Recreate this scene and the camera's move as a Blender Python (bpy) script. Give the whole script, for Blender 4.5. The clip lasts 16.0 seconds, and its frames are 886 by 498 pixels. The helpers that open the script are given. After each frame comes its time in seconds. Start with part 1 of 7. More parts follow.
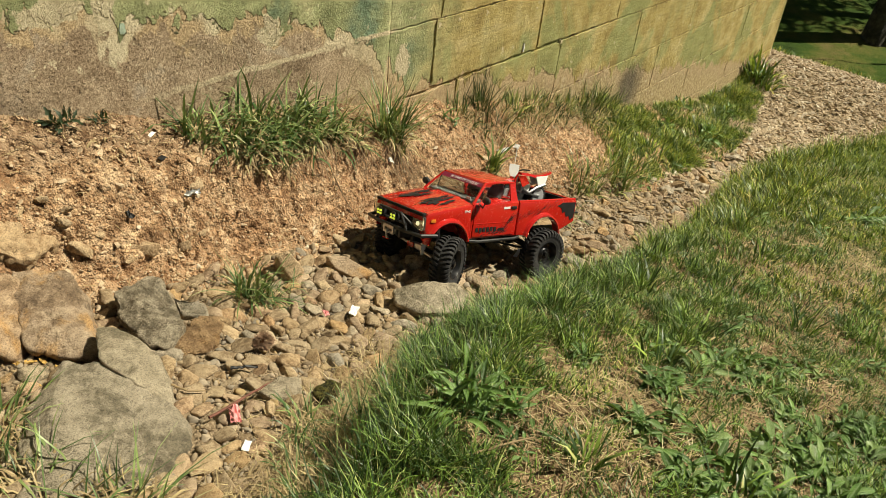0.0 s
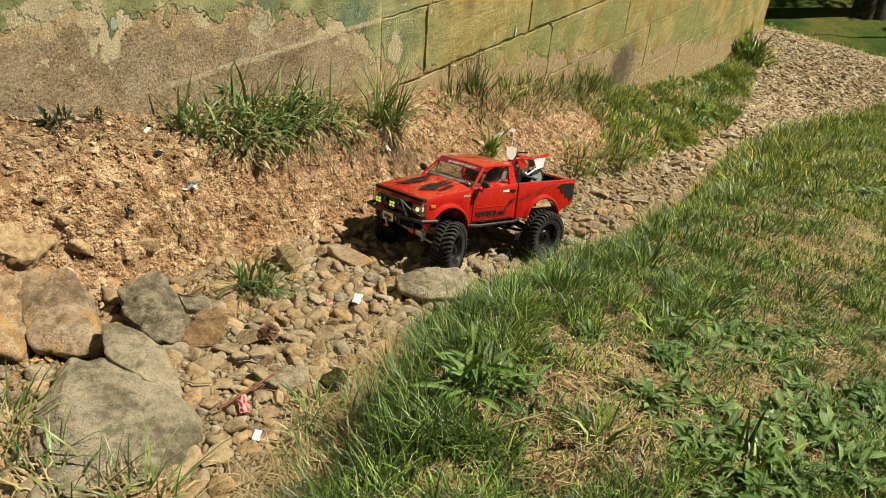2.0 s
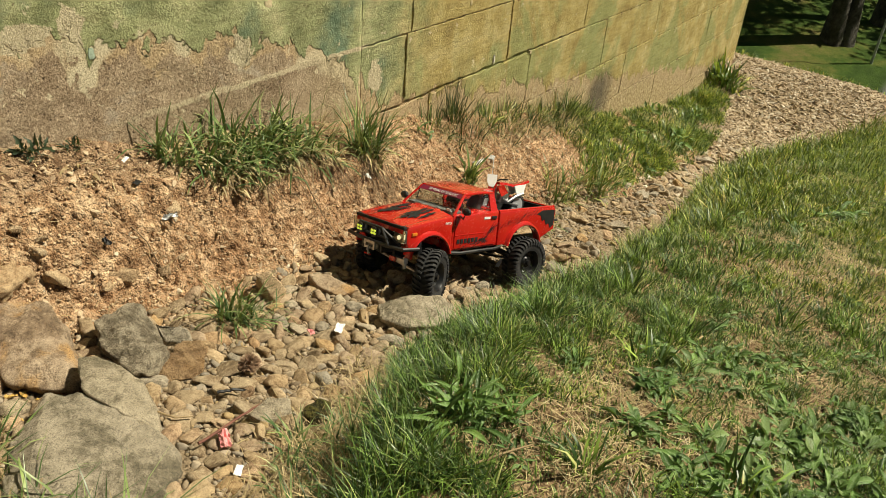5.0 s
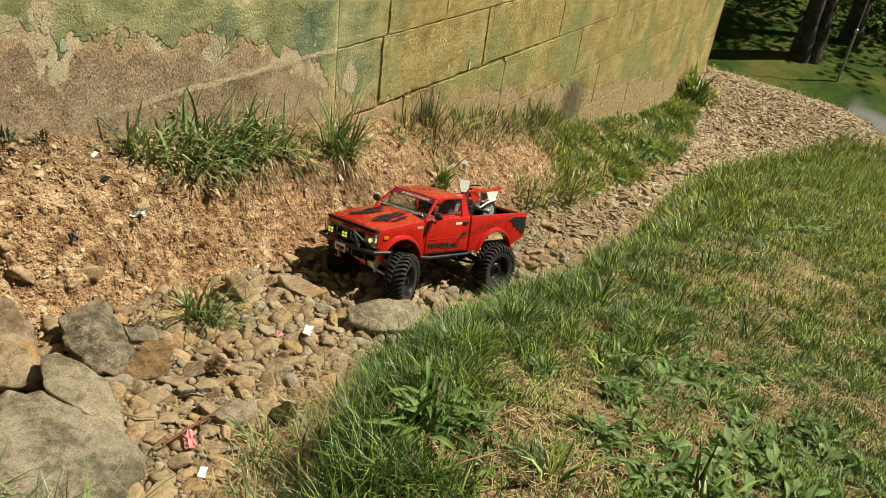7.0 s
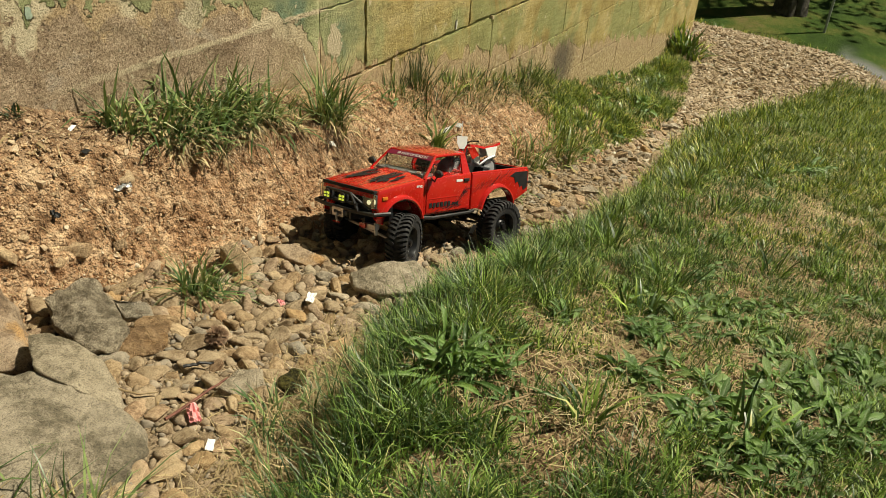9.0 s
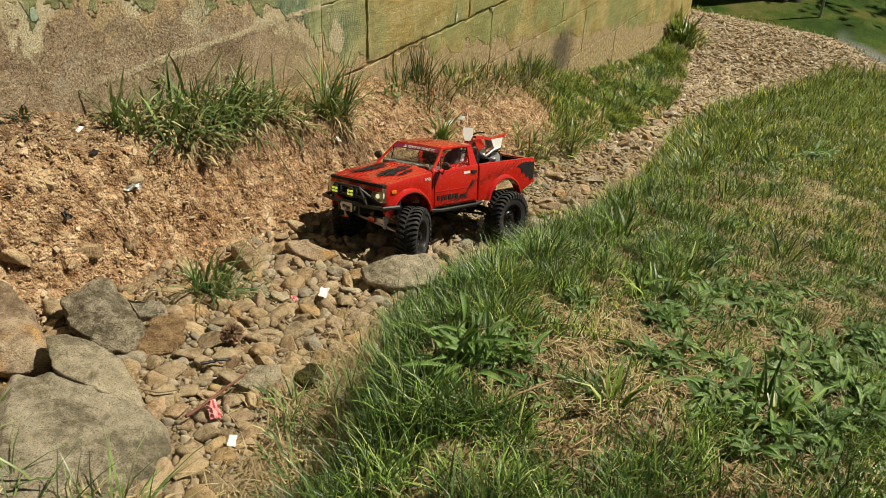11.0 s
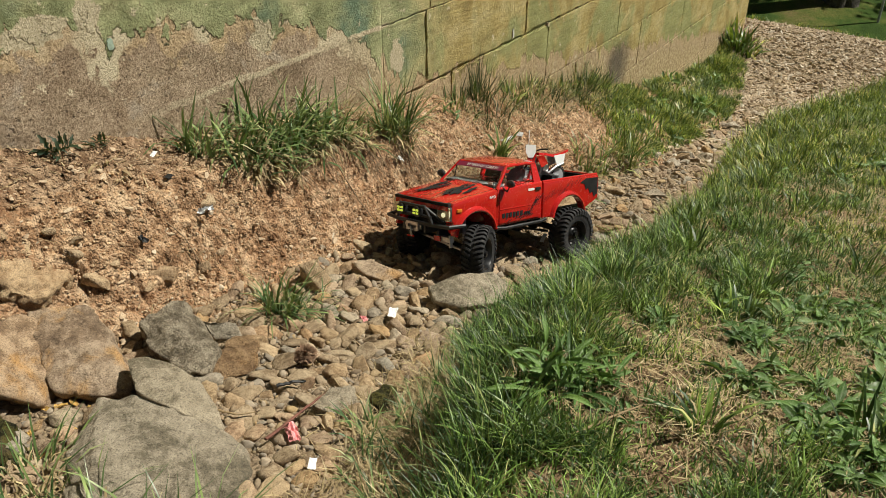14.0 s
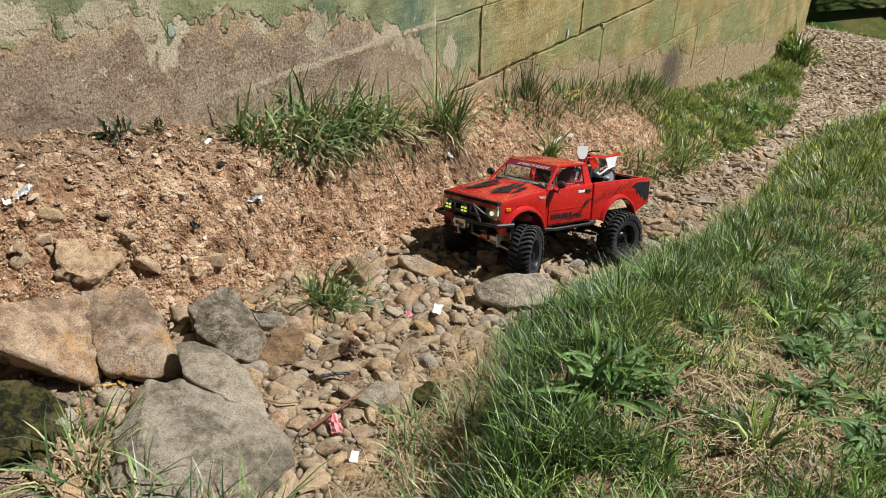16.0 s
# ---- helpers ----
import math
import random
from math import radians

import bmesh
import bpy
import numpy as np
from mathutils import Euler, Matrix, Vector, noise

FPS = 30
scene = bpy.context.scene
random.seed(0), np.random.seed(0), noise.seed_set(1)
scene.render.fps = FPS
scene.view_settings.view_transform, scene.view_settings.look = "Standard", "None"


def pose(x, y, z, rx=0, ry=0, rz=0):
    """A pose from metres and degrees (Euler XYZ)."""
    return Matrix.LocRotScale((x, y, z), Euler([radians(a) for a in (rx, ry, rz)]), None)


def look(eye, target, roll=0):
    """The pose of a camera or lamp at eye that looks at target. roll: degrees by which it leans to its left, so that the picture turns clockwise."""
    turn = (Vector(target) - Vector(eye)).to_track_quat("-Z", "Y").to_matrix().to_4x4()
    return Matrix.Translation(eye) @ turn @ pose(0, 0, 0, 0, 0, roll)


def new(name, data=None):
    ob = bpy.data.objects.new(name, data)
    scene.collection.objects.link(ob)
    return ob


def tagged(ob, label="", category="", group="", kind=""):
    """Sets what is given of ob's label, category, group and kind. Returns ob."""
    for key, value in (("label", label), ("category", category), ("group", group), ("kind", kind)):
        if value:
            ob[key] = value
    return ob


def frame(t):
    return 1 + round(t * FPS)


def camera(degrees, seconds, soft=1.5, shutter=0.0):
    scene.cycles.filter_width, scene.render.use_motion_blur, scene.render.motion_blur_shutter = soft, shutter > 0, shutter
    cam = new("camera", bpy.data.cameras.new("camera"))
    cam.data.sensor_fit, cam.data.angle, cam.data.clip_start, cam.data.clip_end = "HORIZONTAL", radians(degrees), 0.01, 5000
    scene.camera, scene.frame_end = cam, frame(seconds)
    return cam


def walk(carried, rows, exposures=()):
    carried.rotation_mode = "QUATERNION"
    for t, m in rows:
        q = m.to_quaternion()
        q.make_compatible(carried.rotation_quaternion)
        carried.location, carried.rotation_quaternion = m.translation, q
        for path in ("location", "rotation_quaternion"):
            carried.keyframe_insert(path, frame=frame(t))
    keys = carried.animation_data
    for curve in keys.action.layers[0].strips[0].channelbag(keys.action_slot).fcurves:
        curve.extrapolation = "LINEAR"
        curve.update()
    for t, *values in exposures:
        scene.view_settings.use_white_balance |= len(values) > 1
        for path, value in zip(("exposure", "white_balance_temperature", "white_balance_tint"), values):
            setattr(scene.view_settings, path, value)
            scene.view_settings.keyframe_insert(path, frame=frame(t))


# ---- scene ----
cam = camera(57.8, 16.0, soft=0.35)
PATH = [
    (0, (-1.675, -1.251, 0.993), (-0.277, -0.295, -0.072), 6.8),
    (0.5, (-1.676, -1.252, 0.986), (-0.268, -0.308, -0.074), 6.2),
    (1, (-1.678, -1.253, 0.985), (-0.27, -0.309, -0.077), 5.1),
    (1.5, (-1.675, -1.25, 0.981), (-0.277, -0.308, -0.096), 4.8),
    (2, (-1.682, -1.249, 0.981), (-0.289, -0.306, -0.102), 4.7),
    (2.5, (-1.681, -1.244, 0.976), (-0.289, -0.293, -0.1), 4.4),
    (3, (-1.682, -1.24, 0.973), (-0.289, -0.28, -0.094), 4.1),
    (3.5, (-1.682, -1.242, 0.975), (-0.282, -0.28, -0.08), 3.8),
    (4, (-1.68, -1.241, 0.979), (-0.262, -0.293, -0.065), 4.2),
    (4.5, (-1.68, -1.238, 0.978), (-0.257, -0.287, -0.057), 4.3),
    (5, (-1.68, -1.238, 0.981), (-0.231, -0.317, -0.044), 5.1),
    (7.5, (-1.682, -1.234, 0.985), (-0.188, -0.38, -0.033), 8.1),
    (8, (-1.666, -1.229, 0.936), (-0.182, -0.387, -0.107), 6.9),
    (8.5, (-1.658, -1.218, 0.91), (-0.172, -0.374, -0.129), 5.1),
    (11, (-1.672, -1.194, 0.896), (-0.191, -0.36, -0.156), 2.6),
    (11.5, (-1.675, -1.188, 0.896), (-0.19, -0.351, -0.15), 2.4),
    (12, (-1.68, -1.184, 0.896), (-0.193, -0.342, -0.144), 2.2),
    (12.5, (-1.679, -1.166, 0.89), (-0.219, -0.275, -0.146), 1.2),
    (13, (-1.685, -1.162, 0.883), (-0.242, -0.239, -0.15), 0.3),
    (13.5, (-1.684, -1.156, 0.89), (-0.244, -0.22, -0.136), 0.0),
    (14, (-1.682, -1.158, 0.898), (-0.247, -0.213, -0.126), -0.1),
    (14.5, (-1.68, -1.158, 0.892), (-0.273, -0.176, -0.135), -0.2),
    (15, (-1.679, -1.147, 0.894), (-0.288, -0.141, -0.132), 0.1),
    (15.5, (-1.681, -1.142, 0.894), (-0.294, -0.132, -0.133), 0.5),
    (16, (-1.684, -1.142, 0.891), (-0.307, -0.118, -0.136), 0.7),
]
EXPOSURES = [(0, 0.25, 7350, 2), (5, 0.25, 7350, 2), (8.5, 0.15, 7350, 2), (11, 0.07, 7200, 2), (13, -0.05, 6900, 4), (14.5, 0.15, 6350, 7), (16, 0.20, 5900, 11)]
walk(cam, [(t, look(eye, target, roll)) for t, eye, target, roll in PATH], EXPOSURES)

# ---------------------------------------------------------------- lie of the land
def smooth(a, b, v):
    u = min(1.0, max(0.0, (v - a) / (b - a)))
    return u * u * (3 - 2 * u)


def ramp(v, *pairs):
    """Straight lines between (v, value) pairs."""
    if v <= pairs[0][0]:
        return pairs[0][1]
    for (a, p), (b, q) in zip(pairs, pairs[1:]):
        if v <= b:
            return p + (q - p) * (v - a) / (b - a)
    return pairs[-1][1]


def bed(x):
    """Height of the stony bed of the ditch."""
    if x < -1.5:
        return 0.2525 - 0.10 * (x + 1.5)
    if x < 1.0:
        return -0.10 - 0.235 * x
    return -0.335 - 0.235 * (1 - math.exp(-(x - 1.0)))


def edge_y(x):
    """Where the bed meets the grass bank."""
    return ramp(x, (-1.7, -0.86), (-1.2, -0.72), (-1.06, -0.655), (-0.86, -0.60), (-0.4, -0.585), (0.04, -0.605), (0.5, -0.612), (0.96, -0.55), (1.4, -0.495), (1.9, -0.475), (2.15, -0.52), (2.5, -0.66), (2.9, -0.81), (3.2, -0.94), (3.35, -1.14), (3.5, -1.7), (3.9, -5.0))


def foot_y(x):
    """Where the bed meets the dirt bank below the wall."""
    return ramp(x, (-1.5, -0.25), (-1.0, -0.27), (-0.5, -0.275), (0.0, -0.25), (0.5, -0.26), (0.9, -0.37), (1.3, -0.38), (1.7, -0.41), (2.3, -0.34), (2.9, -0.20), (3.2, -0.12), (3.6, 0.3))


def land(x, y):
    """Height of the ground sheet."""
    b = bed(x)
    e, f = edge_y(x), foot_y(x)
    z = b
    # grass bank and lawn
    rise = ramp(x, (-1.7, 0.15), (-1.0, 0.195), (-0.6, 0.172), (-0.1, 0.156), (1.0, 0.15), (2.0, 0.10), (2.8, 0.05), (3.6, 0.0))
    u = smooth(0.0, 0.24, e - y)
    z += rise * u + 0.05 * smooth(0.2, 1.6, e - y) * smooth(2.5, 1.0, x) * smooth(-3, 0, x)
    # dirt bank under the wall
    top = ramp(x, (-1.1, 0.244), (0.0, 0.25), (0.73, 0.243), (1.06, 0.225), (1.48, 0.166), (1.9, 0.13), (2.5, 0.06), (3.4, 0.09), (4.5, 0.03))
    v = max(0.0, y - f)
    w = max(0.05, -f)
    steep = smooth(0.25, -0.25, x)
    q = v / w
    gentle = min(1.0, q) ** 0.9
    sheer = ramp(q, (0.0, 0.0), (0.22, 0.16), (0.36, 0.45), (0.52, 0.78), (0.66, 0.88), (1.0, 1.0))
    z += top * (steep * sheer + (1 - steep) * gentle)
    # the gravel spread ends in a crest, behind it the land falls to a lower lawn that climbs to a wood
    if x > 2.5:
        z += 0.095 * smooth(2.6, 3.6, x) - 1.2 * smooth(3.5, 6.3, x - 0.1 * y)
        z += 0.07 * max(0.0, x - 8.5) + 0.11 * (max(-6.0, min(6.0, y)) + 0.6) * smooth(7.0, 10.0, x)
        z -= 0.13 * smooth(-0.7, -1.35, y) * smooth(2.7, 3.5, x)
    elif x < -3.0:
        z += 0.04 * (-3.0 - x)
    return z

# ---------------------------------------------------------------- world and sun
SUN_AZ, SUN_EL = radians(-46.0), radians(52.0)      # towards the sun: +x, -y, high
world = bpy.data.worlds.new("sky")
scene.world = world
world.use_nodes = True
wn = world.node_tree
sky = wn.nodes.new("ShaderNodeTexSky")
sky.sky_type, sky.sun_disc = "NISHITA", False
sky.sun_elevation, sky.sun_rotation = SUN_EL, radians(90.0) - SUN_AZ
wn.links.new(sky.outputs[0], wn.nodes["Background"].inputs[0])
wn.nodes["Background"].inputs[1].default_value = 0.019
sun_data = bpy.data.lights.new("sun", "SUN")
sun_data.energy, sun_data.angle, sun_data.color = 5.75, radians(0.55), (1.0, 0.95, 0.86)
sun = new("sun", sun_data)
sun.matrix_world = look((0, 0, 0), (-math.cos(SUN_AZ) * math.cos(SUN_EL), -math.sin(SUN_AZ) * math.cos(SUN_EL), -math.sin(SUN_EL)))


# ---------------------------------------------------------------- materials
class Mat:
    """A node material, written as short calls."""

    def __init__(self, name, rough=0.8, metal=0.0, spec=0.3):
        self.m = bpy.data.materials.new(name)
        self.m.use_nodes = True
        self.t = self.m.node_tree
        self.b = self.t.nodes["Principled BSDF"]
        self.set("Roughness", rough), self.set("Metallic", metal), self.set("Specular IOR Level", spec)
        g = self.t.nodes.new("ShaderNodeNewGeometry")
        self.pos = g.outputs["Position"]
        self.island = g.outputs["Random Per Island"]
        self.normal = g.outputs["Normal"]
        self.obj = self.t.nodes.new("ShaderNodeTexCoord").outputs["Object"]
        self.rand = self.t.nodes.new("ShaderNodeObjectInfo").outputs["Random"]

    def set(self, key, v):
        s = self.b.inputs[key]
        if isinstance(v, bpy.types.NodeSocket):
            self.t.links.new(v, s)
        elif isinstance(v, tuple):
            s.default_value = (*v[:3], 1.0)
        else:
            s.default_value = v
        return self

    def put(self, sock, v):
        if isinstance(v, bpy.types.NodeSocket):
            self.t.links.new(v, sock)
        elif isinstance(v, tuple) and len(sock.default_value) == 4:
            sock.default_value = (*v[:3], 1.0)
        else:
            sock.default_value = v

    def noise(self, scale, detail=4.0, rough=0.6, at=None, dist=0.0):
        n = self.t.nodes.new("ShaderNodeTexNoise")
        self.put(n.inputs["Vector"], at or self.pos)
        self.put(n.inputs["Scale"], scale), self.put(n.inputs["Detail"], detail), self.put(n.inputs["Roughness"], rough)
        self.put(n.inputs["Distortion"], dist)
        return n.outputs[0]

    def cells(self, scale, at=None, out="Distance", feature="F1"):
        n = self.t.nodes.new("ShaderNodeTexVoronoi")
        n.feature = feature
        self.put(n.inputs["Vector"], at or self.pos), self.put(n.inputs["Scale"], scale)
        return n.outputs[out]

    def math(self, op, a, b=0.0, clamp=False):
        n = self.t.nodes.new("ShaderNodeMath")
        n.operation, n.use_clamp = op, clamp
        self.put(n.inputs[0], a), self.put(n.inputs[1], b)
        return n.outputs[0]

    def step(self, v, a, b):
        """0 below a, 1 above b, smooth between."""
        n = self.t.nodes.new("ShaderNodeMapRange")
        n.interpolation_type = "SMOOTHSTEP"
        self.put(n.inputs[0], v), self.put(n.inputs[1], a), self.put(n.inputs[2], b)
        return n.outputs[0]

    def mix(self, f, a, b, mode="MIX"):
        n = self.t.nodes.new("ShaderNodeMix")
        n.data_type, n.blend_type = "RGBA", mode
        self.put(n.inputs[0], f), self.put(n.inputs[6], a), self.put(n.inputs[7], b)
        return n.outputs[2]

    def ramp(self, f, *stops):
        n = self.t.nodes.new("ShaderNodeValToRGB")
        e = n.color_ramp.elements
        while len(e) < len(stops):
            e.new(0.5)
        for k, (p, c) in zip(e, stops):
            k.position, k.color = p, (*c, 1.0)
        self.put(n.inputs[0], f)
        return n.outputs[0]

    def axis(self, i, v=None):
        n = self.t.nodes.new("ShaderNodeSeparateXYZ")
        self.put(n.inputs[0], v or self.pos)
        return n.outputs[i]

    def scaled(self, v, s):
        n = self.t.nodes.new("ShaderNodeMapping")
        self.put(n.inputs[0], v)
        n.inputs["Scale"].default_value = s
        return n.outputs[0]

    def bump(self, h, strength=0.5, dist=0.01):
        n = self.t.nodes.new("ShaderNodeBump")
        self.put(n.inputs["Strength"], strength), self.put(n.inputs["Distance"], dist), self.put(n.inputs["Height"], h)
        self.t.links.new(n.outputs[0], self.b.inputs["Normal"])
        return self

    def attr(self, name):
        n = self.t.nodes.new("ShaderNodeAttribute")
        n.attribute_name = name
        return n.outputs["Fac"]


def mat_ground():
    k = Mat("soil_and_turf", 0.95, 0, 0.15)
    fine, mid, wide = k.noise(170, 6, 0.75), k.noise(34, 6, 0.72), k.noise(4.0, 4)
    clay = k.ramp(mid, (0.37, (0.17, 0.090, 0.046)), (0.48, (0.43, 0.262, 0.148)), (0.61, (0.70, 0.50, 0.32)))
    clay = k.mix(k.step(wide, 0.42, 0.62), clay, k.mix(0.45, clay, (0.36, 0.185, 0.095)))
    clay = k.mix(k.step(fine, 0.5, 0.75), clay, (0.50, 0.37, 0.24))
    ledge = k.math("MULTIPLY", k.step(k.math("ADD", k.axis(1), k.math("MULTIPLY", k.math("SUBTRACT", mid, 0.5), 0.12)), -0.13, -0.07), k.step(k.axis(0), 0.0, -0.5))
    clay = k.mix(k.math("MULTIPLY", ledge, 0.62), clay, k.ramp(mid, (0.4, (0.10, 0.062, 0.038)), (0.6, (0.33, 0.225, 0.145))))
    silt = k.ramp(mid, (0.3, (0.20, 0.14, 0.09)), (0.7, (0.44, 0.335, 0.215)))
    turf = k.ramp(k.noise(60, 8, 0.75), (0.38, (0.06, 0.04, 0.022)), (0.5, (0.24, 0.155, 0.085)), (0.62, (0.46, 0.33, 0.19)))
    turf = k.mix(k.step(k.axis(0), 0.2, 0.9), turf, k.ramp(k.noise(90, 6, 0.75), (0.4, (0.045, 0.075, 0.014)), (0.6, (0.20, 0.23, 0.065))))
    lawn = k.ramp(k.noise(1.2, 5, 0.7), (0.36, (0.026, 0.052, 0.009)), (0.48, (0.055, 0.098, 0.016)), (0.57, (0.12, 0.13, 0.03)), (0.66, (0.19, 0.145, 0.06)))
    lawn = k.mix(k.step(k.noise(60, 3), 0.4, 0.7), lawn, k.mix(0.5, lawn, (0.03, 0.06, 0.01)))
    road = (0.22, 0.22, 0.22)
    lump = k.axis(0, k.cells(120, None, "Color"))
    clay = k.mix(1.0, clay, k.ramp(lump, (0.0, (0.72, 0.70, 0.68)), (0.5, (1.0, 0.98, 0.96)), (0.85, (1.08, 1.06, 1.04)), (1.0, (1.3, 1.28, 1.22))), "MULTIPLY")
    c = k.mix(k.attr("bank"), silt, clay)
    c = k.mix(k.attr("lawn"), c, turf)
    c = k.mix(k.attr("far"), c, lawn)
    c = k.mix(k.attr("road"), c, road)
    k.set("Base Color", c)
    clods = k.math("ADD", k.math("MULTIPLY", k.cells(105), -0.75), k.math("MULTIPLY", k.cells(250), -0.45))
    k.bump(k.math("ADD", clods, k.math("ADD", k.math("MULTIPLY", mid, 0.8), k.math("MULTIPLY", fine, 0.55))), 1.0, 0.010)
    return k.m


def mat_stone(name, dark, light, stain=None, scale=1.0, rough=0.85, vary=0.35, relief=1.0):
    """Weathered stone: broad blotches, grain and specks; each one of a set gets its own tone."""
    k = Mat(name, rough, 0, 0.25)
    n1, n2, n3 = k.noise(9 * scale, 8, 0.7, None, 0.4), k.noise(55 * scale, 9, 0.74), k.noise(520 * scale ** 0.5, 3, 0.6)
    c = k.ramp(k.math("ADD", k.math("MULTIPLY", n1, 0.55), k.math("MULTIPLY", n2, 0.45)), (0.38, tuple(0.6 * v for v in dark)), (0.45, dark), (0.51, tuple(0.4 * a + 0.6 * b for a, b in zip(dark, light))), (0.6, light))
    tone = k.ramp(k.rand, (0.0, (0.50, 0.45, 0.40)), (0.2, (0.95, 0.92, 0.88)), (0.4, (0.68, 0.62, 0.55)), (0.47, (1.0, 0.78, 0.50)), (0.55, (1.05, 0.96, 0.82)), (0.7, (0.8, 0.8, 0.8)), (0.85, (1.15, 1.05, 0.92)), (1.0, (0.75, 0.62, 0.5)))
    c = k.mix(vary, c, tone, "MULTIPLY")
    if stain:
        c = k.mix(k.math("MULTIPLY", k.step(k.noise(10 * scale, 6, 0.65, k.obj, 0.6), 0.50, 0.64), 0.6), c, stain)
    c = k.mix(1.0, c, k.ramp(n3, (0.34, (0.62, 0.60, 0.58)), (0.46, (1.04, 1.04, 1.04)), (0.66, (1.35, 1.34, 1.30))), "MULTIPLY")
    # dark pocks and thin cracks
    c = k.mix(k.math("MULTIPLY", k.step(k.noise(95 * scale, 4, 0.6), 0.66, 0.72), 0.55), c, tuple(0.35 * v for v in dark))
    seam = k.step(k.math("ABSOLUTE", k.math("SUBTRACT", k.noise(6 * scale, 6, 0.6, k.obj, 0.8), 0.5)), 0.010, 0.002)
    c = k.mix(k.math("MULTIPLY", seam, 0.22), c, tuple(0.4 * v for v in dark))
    k.set("Base Color", c)
    k.bump(k.math("SUBTRACT", k.math("ADD", n2, k.math("MULTIPLY", n3, 0.22)), k.math("MULTIPLY", seam, 0.10)), relief, 0.020 / scale ** 0.8)
    return k.m


def mat_leaf(name, young, old, dry=None, rough=0.45, warm=0.0):
    k = Mat(name, rough, 0, 0.5)
    c = k.ramp(k.island, (0.0, old), (0.33, old), (0.58, young), (0.85, tuple(min(1, 1.3 * v) for v in young)), (1.0, dry or young))
    c = k.mix(k.step(k.noise(17, 4), 0.42, 0.6), c, k.mix(0.7, c, old))
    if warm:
        # shade of the near fringe put into the blade colour, darker and bluer
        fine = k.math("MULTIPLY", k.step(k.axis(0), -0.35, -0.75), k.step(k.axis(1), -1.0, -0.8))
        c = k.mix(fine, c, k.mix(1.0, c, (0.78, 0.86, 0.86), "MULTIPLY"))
        # yellower blades in patches, more of them towards +x
        yellowed = k.step(k.math("ADD", k.noise(1.7, 4, 0.6), k.math("MULTIPLY", k.step(k.axis(0), -0.4, 1.2), 0.22)), 0.48, 0.68)
        c = k.mix(k.math("MULTIPLY", yellowed, min(1.0, 1.7 * warm)), c, k.mix(1.0, c, (1.55, 1.22, 0.85), "MULTIPLY"))
    k.set("Base Color", c)
    k.set("Subsurface Weight", 0.0)
    tr = k.t.nodes.new("ShaderNodeBsdfTranslucent")
    k.put(tr.inputs[0], k.mix(0.5, c, (0.27, 0.40, 0.04), "MIX"))
    mx = k.t.nodes.new("ShaderNodeMixShader")
    mx.inputs[0].default_value = 0.15
    k.t.links.new(k.b.outputs[0], mx.inputs[1])
    k.t.links.new(tr.outputs[0], mx.inputs[2])
    k.t.links.new(mx.outputs[0], k.t.nodes["Material Output"].inputs[0])
    return k.m


def mat_plain(name, colour, rough=0.5, metal=0.0, spec=0.5, grain=0.12, scale=60.0, bump=0.0):
    k = Mat(name, rough, metal, spec)
    n = k.noise(scale, 4, 0.65, k.obj)
    k.set("Base Color", k.mix(k.step(n, 0.35, 0.7), tuple(v * (1 - grain) for v in colour), tuple(min(1.0, v * (1 + grain)) for v in colour)))
    k.set("Roughness", k.math("ADD", k.math("MULTIPLY", n, 0.2), rough - 0.1))
    if bump:
        k.bump(n, bump, 0.002)
    return k.m


